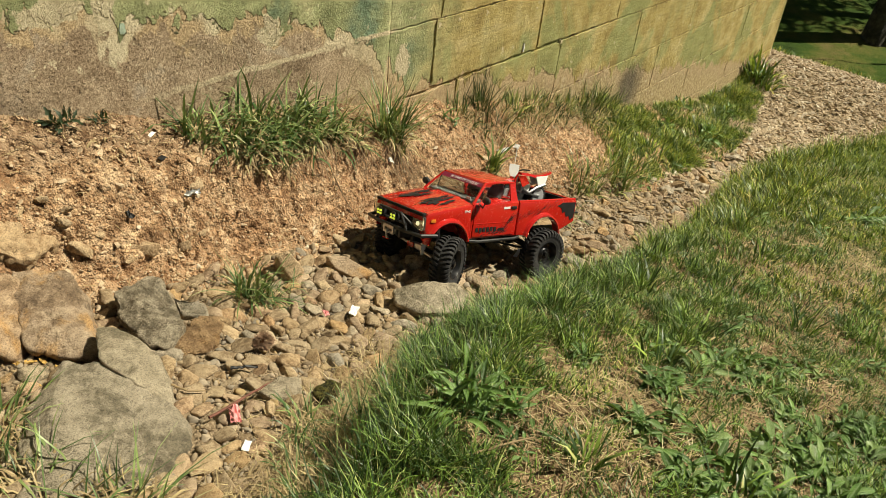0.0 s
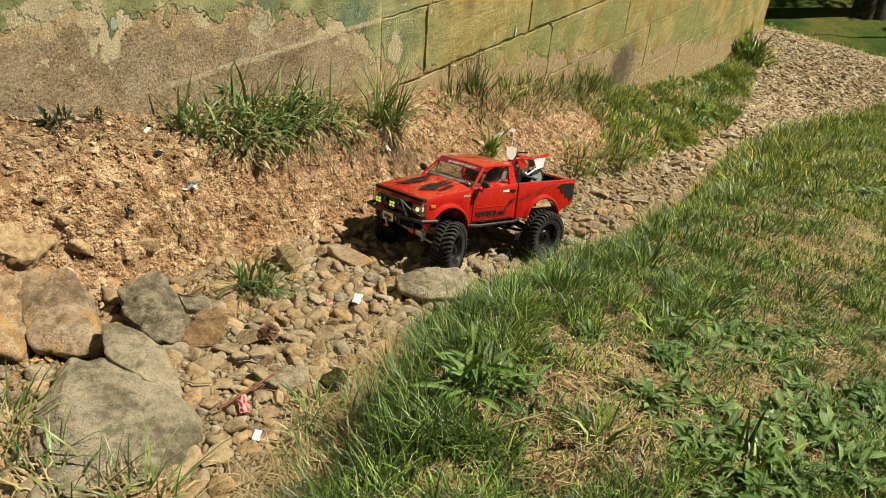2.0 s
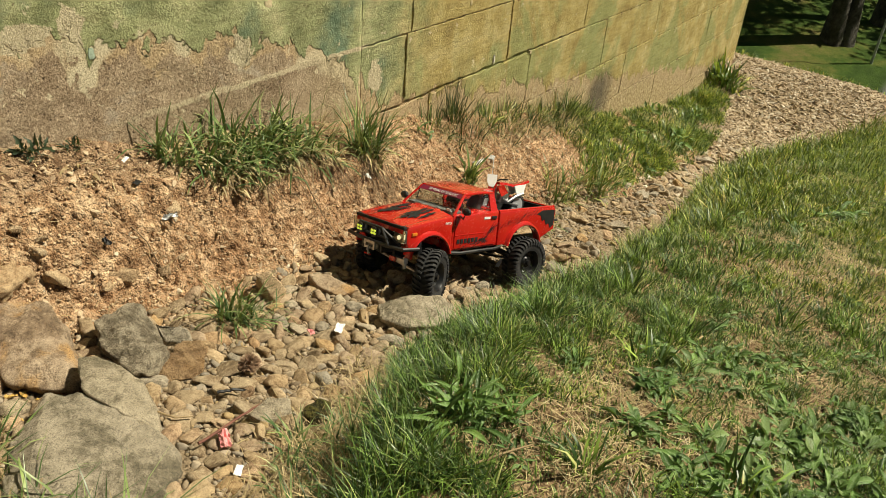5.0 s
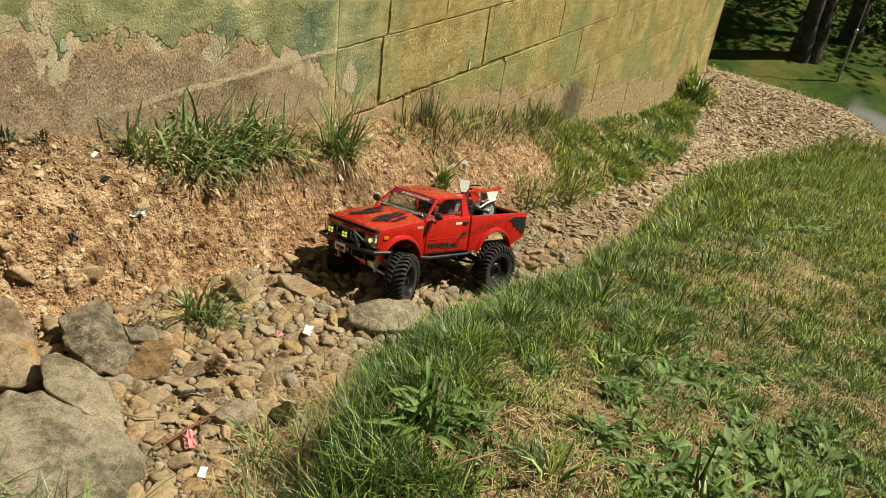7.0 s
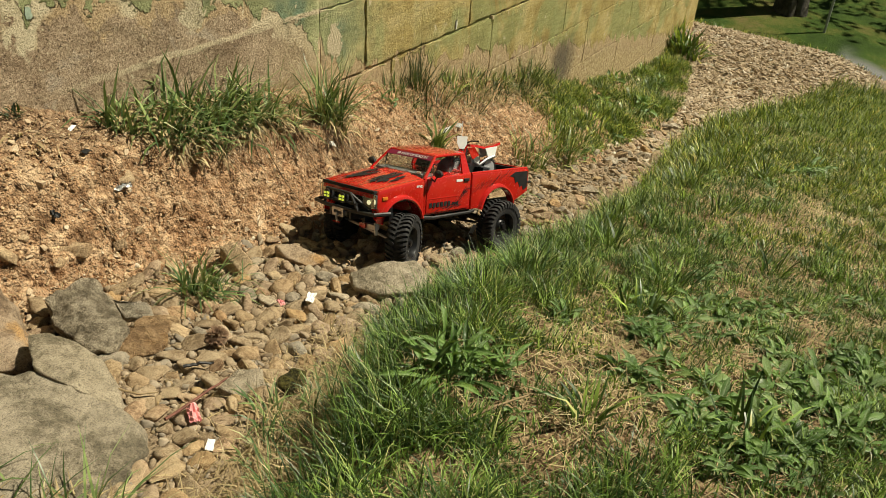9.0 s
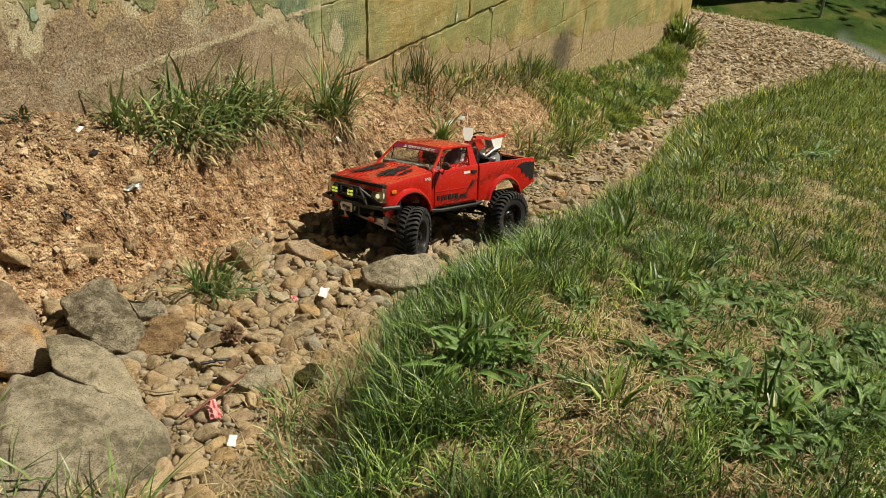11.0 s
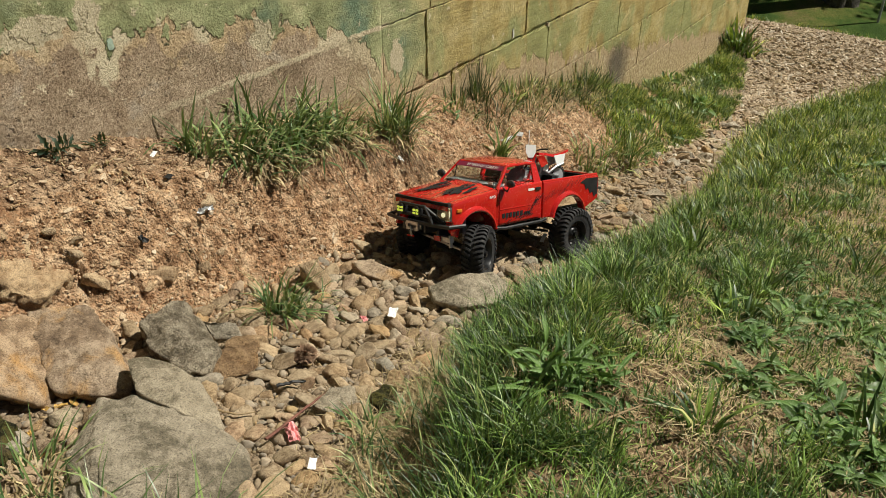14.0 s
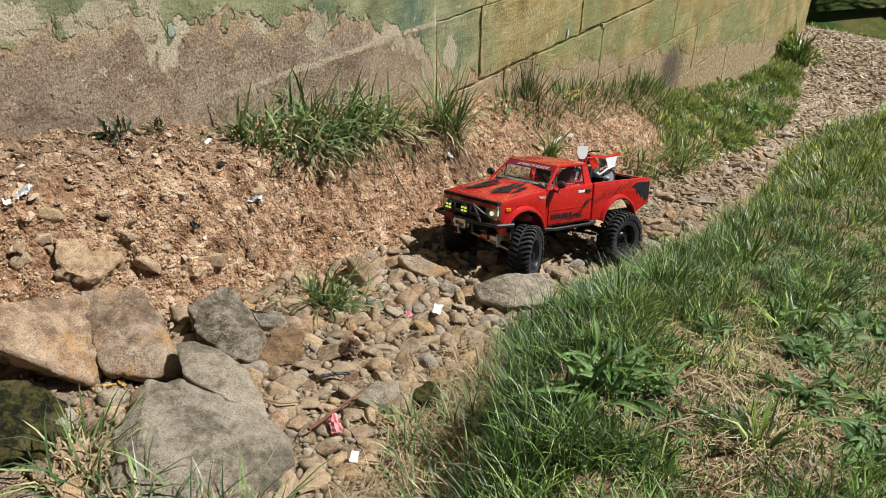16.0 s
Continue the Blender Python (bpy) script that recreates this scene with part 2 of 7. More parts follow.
def mat_wall():
    """Painted block wall: green and ochre coats, peeled to tan render, bare brown concrete below."""
    k = Mat("painted_masonry", 0.85, 0, 0.25)
    x, z = k.axis(0), k.axis(2)
    wide, mid, fine, grit = k.noise(1.6, 4, 0.6), k.noise(9, 6, 0.68), k.noise(190, 5, 0.75), k.noise(330, 3, 0.6)
    streak = k.noise(7, 5, 0.65, k.scaled(k.pos, (1.0, 1.0, 0.4)))
    green = k.ramp(mid, (0.36, (0.21, 0.23, 0.11)), (0.5, (0.34, 0.355, 0.18)), (0.66, (0.52, 0.50, 0.28)))
    teal = (0.17, 0.24, 0.155)
    green = k.mix(k.step(k.noise(3.2, 4, 0.6), 0.5, 0.62), green, teal)
    ochre = k.ramp(mid, (0.36, (0.32, 0.235, 0.085)), (0.5, (0.455, 0.355, 0.14)), (0.66, (0.55, 0.455, 0.23)))
    ochre = k.mix(k.step(streak, 0.50, 0.66), ochre, k.mix(0.4, ochre, (0.31, 0.32, 0.15)))
    side = k.step(k.math("ADD", x, k.math("MULTIPLY", k.math("SUBTRACT", mid, 0.5), 0.7)), -0.12, 0.16)
    ochre = k.mix(k.step(k.noise(2.6, 5, 0.65, None, 0.5), 0.52, 0.60), ochre, k.mix(0.65, ochre, (0.27, 0.31, 0.13)))
    paint = k.mix(side, green, ochre)
    # brush marks, dark chips and pale scuffs
    stroke = k.noise(55, 6, 0.7, k.scaled(k.pos, (0.22, 1.0, 1.6)))
    paint = k.mix(1.0, paint, k.ramp(stroke, (0.36, (0.80, 0.79, 0.77)), (0.5, (1.0, 1.0, 1.0)), (0.64, (1.12, 1.11, 1.1))), "MULTIPLY")
    paint = k.mix(k.math("MULTIPLY", k.step(k.noise(75, 5, 0.65), 0.65, 0.69), 0.8), paint, (0.10, 0.07, 0.035))
    paint = k.mix(k.math("MULTIPLY", k.step(k.noise(48, 7, 0.7, None, 0.5), 0.64, 0.67), 0.6), paint, (0.52, 0.47, 0.33))
    cream = (0.64, 0.55, 0.38)
    tan = k.ramp(fine, (0.4, (0.40, 0.28, 0.155)), (0.6, (0.60, 0.45, 0.28)))
    pit = k.step(k.noise(120, 4, 0.62), 0.61, 0.68)
    bare = k.ramp(k.math("ADD", k.math("MULTIPLY", fine, 0.6), k.math("MULTIPLY", mid, 0.4)), (0.39, (0.19, 0.128, 0.08)), (0.5, (0.37, 0.27, 0.178)), (0.61, (0.58, 0.45, 0.315)))
    bare = k.mix(k.step(wide, 0.45, 0.65), bare, k.mix(0.4, bare, (0.36, 0.32, 0.26)))
    bare = k.mix(k.math("MULTIPLY", pit, 0.75), bare, (0.085, 0.058, 0.04))
    bare = k.mix(k.math("MULTIPLY", k.step(k.noise(6, 7, 0.72, None, 0.6), 0.55, 0.63), 0.5), bare, (0.50, 0.43, 0.34))
    # height above the foot of the wall decides how much of the coat is left
    foot = k.math("ADD", k.math("MULTIPLY", x, -0.19), 0.17)
    up = k.math("SUBTRACT", z, foot)
    jag = k.math("ADD", k.math("MULTIPLY", k.math("SUBTRACT", k.noise(9.5, 4, 0.6, k.scaled(k.pos, (1.0, 1.0, 0.6)), 0.8), 0.5), 0.26), k.math("MULTIPLY", k.math("SUBTRACT", k.noise(32, 5, 0.65), 0.5), 0.11))
    left = k.step(x, -0.02, -0.45)
    jag = k.math("MULTIPLY", jag, k.math("ADD", k.math("MULTIPLY", left, 0.5), 0.5))
    drip = k.math("MULTIPLY", k.math("SUBTRACT", k.noise(26, 4, 0.6, k.scaled(k.pos, (1.0, 1.0, 0.12))), 0.5), k.math("MULTIPLY", k.math("SUBTRACT", 1.0, left), 0.16))
    jag = k.math("ADD", jag, drip)
    lost = k.math("SUBTRACT", k.math("ADD", k.math("MULTIPLY", left, 0.165), 0.005), k.math("ADD", up, jag))
    patch = k.math("MULTIPLY", k.step(k.noise(4.2, 3, 0.5, None, 0.5), 0.47, 0.53), left)
    c = k.mix(k.step(lost, -0.030, -0.026), paint, k.mix(patch, tan, cream))
    c = k.mix(k.math("MULTIPLY", k.step(k.math("ADD", lost, k.math("MULTIPLY", patch, -0.03)), -0.005, 0.012), k.math("ADD", k.math("MULTIPLY", left, 0.6), 0.4)), c, bare)
    # on the blocks the coat thins out in streaks over dusty tan
    thin = k.math("MULTIPLY", k.step(k.math("ADD", lost, k.math("MULTIPLY", k.math("SUBTRACT", k.noise(30, 7, 0.75, k.scaled(k.pos, (1.0, 1.0, 0.3))), 0.5), 0.34)), -0.04, 0.06), k.math("SUBTRACT", 1.0, left))
    c = k.mix(thin, c, k.ramp(k.noise(70, 7, 0.75), (0.38, (0.22, 0.145, 0.075)), (0.5, (0.46, 0.345, 0.185)), (0.62, (0.66, 0.54, 0.34))))
    # thin dark line along the lifted coat's edge, its shadow painted in
    rim = k.math("MULTIPLY", k.step(lost, -0.034, -0.030), k.step(lost, -0.022, -0.027))
    c = k.mix(k.math("MULTIPLY", k.math("MULTIPLY", rim, left), k.math("MULTIPLY", k.step(k.noise(30, 3), 0.48, 0.6), 0.8)), c, (0.09, 0.07, 0.04))
    chip = k.math("MULTIPLY", k.step(k.noise(24, 7, 0.72), 0.62, 0.635), k.step(up, 0.6, 0.1))
    c = k.mix(chip, c, cream)
    # rusty chips along the bed joints
    row = k.math("ABSOLUTE", k.math("SUBTRACT", k.math("FRACT", k.math("ADD", k.math("DIVIDE", z, 0.19), 0.5)), 0.5))
    rusty = k.math("MULTIPLY", k.math("MULTIPLY", k.step(k.math("ADD", row, k.math("MULTIPLY", k.math("SUBTRACT", mid, 0.5), 0.12)), 0.05, 0.02), k.step(k.noise(21, 5, 0.7), 0.55, 0.60)), k.step(x, -0.05, 0.05))
    c = k.mix(k.math("MULTIPLY", rusty, 0.8), c, (0.13, 0.07, 0.035))
    # two old patches of cream undercoat high on the wall
    for px, pz, rx, rz in ((-1.03, 0.565, 0.055, 0.021), (-0.935, 0.57, 0.022, 0.05), (-1.16, 0.585, 0.05, 0.024), (-0.57, 0.455, 0.028, 0.034), (-0.13, 0.30, 0.03, 0.04)):
        dx = k.math("DIVIDE", k.math("SUBTRACT", x, px), rx)
        dz = k.math("DIVIDE", k.math("SUBTRACT", z, pz), rz)
        far = k.math("ADD", k.math("ADD", k.math("MULTIPLY", dx, dx), k.math("MULTIPLY", dz, dz)), k.math("MULTIPLY", k.math("SUBTRACT", k.noise(22, 8, 0.72), 0.5), 6.5))
        c = k.mix(k.step(far, 1.06, 0.98), c, k.ramp(fine, (0.42, (0.50, 0.42, 0.27)), (0.58, (0.66, 0.57, 0.40))))
    # dark weep stain near the foot
    sx = k.math("ABSOLUTE", k.math("SUBTRACT", x, 1.36))
    sz = k.math("ABSOLUTE", k.math("ADD", z, 0.14))
    stain = k.math("MULTIPLY", k.step(k.math("ADD", sx, k.math("MULTIPLY", streak, 0.16)), 0.24, 0.12), k.step(k.math("ADD", sz, k.math("MULTIPLY", mid, 0.1)), 0.19, 0.09))
    c = k.mix(k.math("MULTIPLY", stain, 0.75), c, (0.055, 0.05, 0.045))
    mortar = k.math("MULTIPLY", k.step(k.math("ABSOLUTE", k.math("SUBTRACT", k.math("ADD", z, k.math("MULTIPLY", mid, 0.03)), 0.397)), 0.0085, 0.004), k.step(x, -0.12, -0.2))
    c = k.mix(k.math("MULTIPLY", mortar, k.math("MULTIPLY", k.step(k.noise(24, 5, 0.7), 0.36, 0.46), k.step(x, -0.98, -0.62))), c, (0.60, 0.50, 0.34))
    c = k.mix(k.step(grit, 0.6, 0.75), c, k.mix(0.35, c, (0.05, 0.05, 0.03)))
    k.set("Base Color", c)
    brush = k.noise(210, 4, 0.75)
    h = k.math("ADD", k.math("MULTIPLY", brush, 0.65), k.math("ADD", k.math("MULTIPLY", fine, 0.6), k.math("MULTIPLY", k.step(lost, -0.024, -0.032), 0.9)))
    h = k.math("SUBTRACT", h, k.math("MULTIPLY", k.math("MULTIPLY", pit, k.step(lost, -0.03, 0.02)), 0.5))
    h = k.math("ADD", h, k.math("MULTIPLY", k.noise(45, 7, 0.75), 1.3))
    k.bump(h, 0.9, 0.0065)
    return k.m


SOIL, WALL = mat_ground(), mat_wall()
GREY = mat_stone("grey_sandstone", (0.195, 0.168, 0.122), (0.415, 0.360, 0.280), None, 1.0, 0.85, 0.35, 0.7)
BROWN = mat_stone("brown_sandstone", (0.239, 0.169, 0.113), (0.492, 0.384, 0.279), (0.448, 0.235, 0.066), 1.0, 0.85, 0.35, 0.65)
OCHRE = mat_stone("ochre_rock", (0.356, 0.249, 0.151), (0.534, 0.413, 0.274), None, 1.0, 0.85, 0.35, 0.65)
DARKSTONE = mat_stone("dark_rough_stone", (0.20, 0.17, 0.125), (0.50, 0.44, 0.345))
RUST = mat_stone("rusty_stone", (0.21, 0.13, 0.07), (0.45, 0.31, 0.18), (0.36, 0.20, 0.08))
SLATE = mat_stone("grey_river_stones", (0.214, 0.185, 0.143), (0.428, 0.377, 0.301), None, 3.0, 0.8, 0.7, 0.55)
PINKISH = mat_stone("rosy_river_stones", (0.269, 0.189, 0.127), (0.472, 0.367, 0.260), None, 3.0, 0.85, 0.7, 0.55)
COBBLE = mat_stone("river_stones", (0.236, 0.169, 0.105), (0.445, 0.356, 0.244), None, 3.0, 0.85, 0.75, 0.55)
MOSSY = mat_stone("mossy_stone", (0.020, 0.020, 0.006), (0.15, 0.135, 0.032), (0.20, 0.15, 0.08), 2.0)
FLAKE = mat_plain("cream_flake", (0.52, 0.43, 0.275), 0.85, 0, 0.2, 0.2, 70, 0.6)
TEAL = mat_plain("pale_teal_paint", (0.34, 0.42, 0.33), 0.8, 0, 0.2, 0.2, 90, 0.5)
WHITISH = mat_plain("white_paint_drip", (0.70, 0.70, 0.67), 0.8, 0, 0.2, 0.1, 90, 0.3)

# ---------------------------------------------------------------- helpers for building
def mesh_of(name, verts, faces, material, smooth_shade=False):
    me = bpy.data.meshes.new(name)
    me.from_pydata(verts, [], faces)
    me.materials.append(material)
    if smooth_shade:
        me.polygons.foreach_set("use_smooth", [True] * len(me.polygons))
    me.update()
    return me


def part(name, bm, material, parent, label="", shade=None):
    """Links a bmesh as one mesh object under a thing or a part; shade: degrees up to which edges are smooth."""
    me = bpy.data.meshes.new(name)
    bm.normal_update()
    if shade:
        for f in bm.faces:
            f.smooth = True
        for e in bm.edges:
            e.smooth = len(e.link_faces) < 2 or e.calc_face_angle(0) < radians(shade)
    bm.to_mesh(me)
    bm.free()
    me.materials.append(material)
    ob = new(name, me)
    ob.parent = parent
    if label:
        tagged(ob, label)
    return ob


def thing(name, m, label, category, group="", kind=""):
    ob = new(name)
    ob.matrix_world = m
    ob.empty_display_size = 0.05
    return tagged(ob, label, category, group, kind)


def lines(*spans):
    """Grid lines: (from, to, step) spans joined."""
    out = []
    for a, b, s in spans:
        n = max(1, round((b - a) / s))
        out += [a + (b - a) * i / n for i in range(n)]
    return out + [spans[-1][1]]


# ---------------------------------------------------------------- ground
def lumps(x, y):
    n = noise.noise((x * 9, y * 9, 0.3)) + 0.5 * noise.noise((x * 23, y * 23, 1.7))
    fine = noise.noise((x * 48, y * 48, 4.1)) + 0.7 * noise.noise((x * 105, y * 105, 2.2))
    return n, fine


def on_bank(x, y):
    return smooth(-0.02, 0.03, y - foot_y(x)) * smooth(2.3, 1.4, x)


def on_lawn(x, y):
    return smooth(0.0, 0.09, edge_y(x) - y + 0.03 * noise.noise((x * 12, y * 12, 5)))


def surface(x, y):
    """The ground with its clods."""
    z = land(x, y)
    if -2.2 < x < 4.2 and -2.4 < y < 0.3:
        n, fine = lumps(x, y)
        k = on_bank(x, y)
        rill = noise.noise((x * 26, y * 22, 7.7)) - 0.8 * abs(noise.noise((x * 17, y * 15, 3.7)))
        z += 0.006 * n + 0.0022 * fine + k * (0.010 * n + 0.0052 * fine + 0.0035 * noise.noise((x * 200, y * 200, 9.0)) + 0.004 * rill * smooth(0.4, -0.2, x))
    elif x > 6:
        z += 0.05 * noise.noise((x * 0.6, y * 0.6, 3.0))
    return z


def build_ground():
    xs = lines((-60, -8, 6), (-8, -2.2, 0.5), (-2.2, -1.5, 0.035), (-1.5, 0.4, 0.0052), (0.4, 0.7, 0.008), (0.7, 2.0, 0.02), (2.0, 4.6, 0.06), (4.6, 12, 0.3), (12, 40, 1.5), (40, 160, 12))
    ys = lines((-120, -30, 10), (-30, -8, 1.5), (-8, -2.4, 0.3), (-2.4, -1.2, 0.03), (-1.2, -0.4, 0.0125), (-0.4, 0.003, 0.0036), (0.003, 0.03, 0.0135), (0.03, 0.5, 0.1), (0.5, 8, 0.5), (8, 40, 2.5), (40, 160, 12))
    verts, bank, lawn, far, road = [], [], [], [], []
    for y in ys:
        for x in xs:
            k = on_bank(x, y) if -1.6 < x < 1.6 and y < -0.01 else 0.0
            push = k * (0.006 * noise.noise((x * 30, y * 30, 6.0)) + 0.008 * noise.fractal((x * 70, y * 110, 8.0), 0.6, 2.1, 4)) if k else 0.0
            verts.append((x + push * 0.6, y + push, surface(x, y)))
            bank.append(on_bank(x, y))
            lawn.append(on_lawn(x, y) * smooth(3.9, 3.0, x))
            far.append(max(smooth(4.4, 4.8, x + 0.25 * y), smooth(1.55, 2.0, -y + 0.1 * noise.noise((x * 3, y * 3, 1.0))), smooth(-1.75, -2.3, x), smooth(0.22, 0.4, y)))
            road.append(smooth(0.0, 0.15, 8.7 + 0.325 * y - x) * smooth(0.0, 0.15, x - 6.6 - 0.325 * y) * smooth(-0.45, -0.6, y) * smooth(-3.0, -2.0, y))
    w = len(xs)
    faces = [(j * w + i, j * w + i + 1, (j + 1) * w + i + 1, (j + 1) * w + i) for j in range(len(ys) - 1) for i in range(w - 1)]
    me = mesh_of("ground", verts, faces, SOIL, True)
    for name, values in (("bank", bank), ("lawn", lawn), ("far", far), ("road", road)):
        me.attributes.new(name, "FLOAT", "POINT").data.foreach_set("value", values)
    return tagged(new("ground", me), "eroded clay bank, stony ditch bed and grassy lawn", "ground", kind="structure")


ground = build_ground()

# ---------------------------------------------------------------- block wall
WALL_END, COURSE, WALL_TOP = 3.42, 0.19, 1.9


def box(bm, x0, x1, y0, y1, z0, z1, bevel=0.0, seg=2):
    vs = [bm.verts.new((x, y, z)) for x in (x0, x1) for y in (y0, y1) for z in (z0, z1)]
    fs = [bm.faces.new([vs[i] for i in q]) for q in ((0, 1, 3, 2), (4, 6, 7, 5), (0, 4, 5, 1), (2, 3, 7, 6), (0, 2, 6, 4), (1, 5, 7, 3))]
    if bevel:
        bmesh.ops.bevel(bm, geom=list({e for f in fs for e in f.edges}), offset=bevel, segments=seg, affect="EDGES", profile=0.6)
    return bm


def chipped(x0, x1, z0, z1, y0, y1, gl, gr, gb, gt, rng):
    """A block with crumbled edges; gl, gr, gb, gt: how far each edge stands back from its joint."""
    nx, nz = max(4, round((x1 - x0) / 0.016)), 11
    seed = rng.uniform(0, 90)
    count = [0]

    def wob(g):
        count[0] += 1
        return g * max(0.1, 1.0 + 1.5 * noise.noise((count[0] * 0.35, seed, g)) + rng.uniform(-0.5, 0.6)) + (0.004 * rng.random() if rng.random() < 0.10 else 0.0)

    pts = [(x0 + (x1 - x0) * i / nx, z0 + wob(gb)) for i in range(nx)]
    pts += [(x1 - wob(gr), z0 + (z1 - z0) * i / nz) for i in range(nz)]
    pts += [(x1 + (x0 - x1) * i / nx, z1 - wob(gt)) for i in range(nx)]
    pts += [(x0 + wob(gl), z1 + (z0 - z1) * i / nz) for i in range(nz)]
    bm = bmesh.new()
    cx, cz = (x0 + x1) / 2, (z0 + z1) / 2
    inner = [(p + 0.0012 * (1 if p < cx else -1), q + 0.0012 * (1 if q < cz else -1)) for p, q in pts]
    rings = [[bm.verts.new((p, y, q)) for p, q in ps] for y, ps in ((y1, pts), (y0 + 0.0014, pts), (y0, inner))]
    n = len(pts)
    for r, t in zip(rings, rings[1:]):
        for i in range(n):
            bm.faces.new((r[i], r[(i + 1) % n], t[(i + 1) % n], t[i]))
    bm.faces.new(rings[-1])
    bmesh.ops.recalc_face_normals(bm, faces=bm.faces)
    return bm


def build_wall():
    bm = bmesh.new()
    box(bm, -5.0, WALL_END - 0.006, 0.006, 0.2, -1.2, WALL_TOP)
    box(bm, WALL_END - 0.2, WALL_END - 0.006, 0.2, 4.0, -1.2, WALL_TOP)
    me = bpy.data.meshes.new("wall")
    bm.to_mesh(me), bm.free()
    me.materials.append(WALL)
    core = tagged(new("wall_north", me), "block wall with peeling green and ochre paint", "wall", kind="structure")
    rng = random.Random(4)
    joints = {-3: 0.2, -2: -0.1, -1: 0.35, 0: 0.12, 1: 0.0, 2: 0.02, 3: -0.14, 4: 0.1}
    for k, first in joints.items():
        x, z0, z1 = -0.186, k * COURSE + 0.0003, (k + 1) * COURSE - 0.0003
        cuts = [first] if first > -0.1 else [first + 0.4]
        steps = iter({1: (0.547, 0.56, 0.55), 0: (0.585, 0.62, 0.56), -1: (0.60, 0.635, 0.56)}.get(k, ()))
        while cuts[-1] < WALL_END - 0.3:
            cuts.append(cuts[-1] + next(steps, 0.575 + rng.uniform(-0.02, 0.02)))
        cuts = [x] + [c for c in cuts if c > x + 0.05 and c < WALL_END - 0.08] + [WALL_END]
        for a, b in zip(cuts, cuts[1:]):
            y = rng.uniform(-0.0012, 0.0004)
            wide = lambda p: 0.0046 if p else 0.0014
            gl = wide(k in (1, 2) and abs(a) < 0.05 or k == 0 and abs(a - 0.705) < 0.05 or k == 1 and abs(a - 0.547) < 0.06 or k == -1 and abs(a - 1.585) < 0.06)
            gb = wide(k == 1 and -0.1 < a < 0.6)
            gr = wide(k == 1 and abs(b) < 0.05)
            gt = wide(k == 0 and -0.2 < a < 0.7)
            bm = chipped(a, b, z0, z1, y, 0.008, gl, gr, gb, gt, rng)
            part("block", bm, WALL, core)
    # old render coat over the blocks, with a smear of mortar along the footing line
    xs, zs = lines((-5, -1.6, 0.4), (-1.6, -0.1865, 0.009)), lines((-0.6, 0.1, 0.1), (0.1, 0.62, 0.008), (0.62, 1.5, 0.2))
    verts = []
    for z in zs:
        for x in xs:
            d = 0.0014 * noise.noise((x * 30, z * 30, 1.0)) + 0.0016 * noise.noise((x * 75, z * 75, 2.0)) + 0.003 * noise.noise((x * 4, z * 4, 5.0))
            d -= 0.0035 * math.exp(-((z - 0.384 - 0.003 * noise.noise((x * 8, 0, 3))) / 0.006) ** 2) * smooth(-1.0, -0.8, x) * (0.6 + 0.6 * noise.noise((x * 20, 1, 1)))
            d -= 0.0030 * smooth(-0.05, 0.05, noise.noise((x * 7, z * 7, 9.0)) + (z - 0.5) * 1.6)
            verts.append((x, -0.0012 + d if x < -0.2 else -0.0012, z))
    w = len(xs)
    faces = [(j * w + i, j * w + i + 1, (j + 1) * w + i + 1, (j + 1) * w + i) for j in range(len(zs) - 1) for i in range(w - 1)]
    ob = new("render_coat", mesh_of("render_coat", verts, faces, WALL, True))
    mod = ob.modifiers.new("thick", "SOLIDIFY")
    mod.thickness, mod.offset = 0.014, -1.0
    ob.parent = core
    # loose flakes of render and paint
    for x, z, w, h, t, m, seed in ((-0.905, 0.519, 0.012, 0.022, 0.002, TEAL, 3), (0.462, 0.213, 0.007, 0.028, 0.002, WHITISH, 6), (0.30, 0.42, 0.008, 0.03, 0.0006, FLAKE, 7), (0.70, 0.186, 0.016, 0.012, 0.003, FLAKE, 8), (-0.49, 0.53, 0.025, 0.03, 0.0004, FLAKE, 9)):
        rr = random.Random(seed)
        bm = bmesh.new()
        n = 26
        ring = [(x + w * 0.5 * math.copysign(abs(math.cos(v)) ** 0.7, math.cos(v)) * rr.uniform(0.7, 1.15), z + h * 0.5 * math.copysign(abs(math.sin(v)) ** 0.7, math.sin(v)) * rr.uniform(0.75, 1.1)) for v in [2 * math.pi * i / n for i in range(n)]]
        back = [bm.verts.new((p, 0.004, q)) for p, q in ring]
        front = [bm.verts.new((p, -0.0022 - t, q)) for p, q in ring]
        for i in range(n):
            bm.faces.new((back[i], back[(i + 1) % n], front[(i + 1) % n], front[i]))
        mid = bm.verts.new((x, -0.0026 - t * 1.1, z))
        for i in range(n):
            bm.faces.new((front[i], front[(i + 1) % n], mid))
        bmesh.ops.recalc_face_normals(bm, faces=bm.faces)
        part("paint_flake", bm, m, core)
    return core


wall = build_wall()

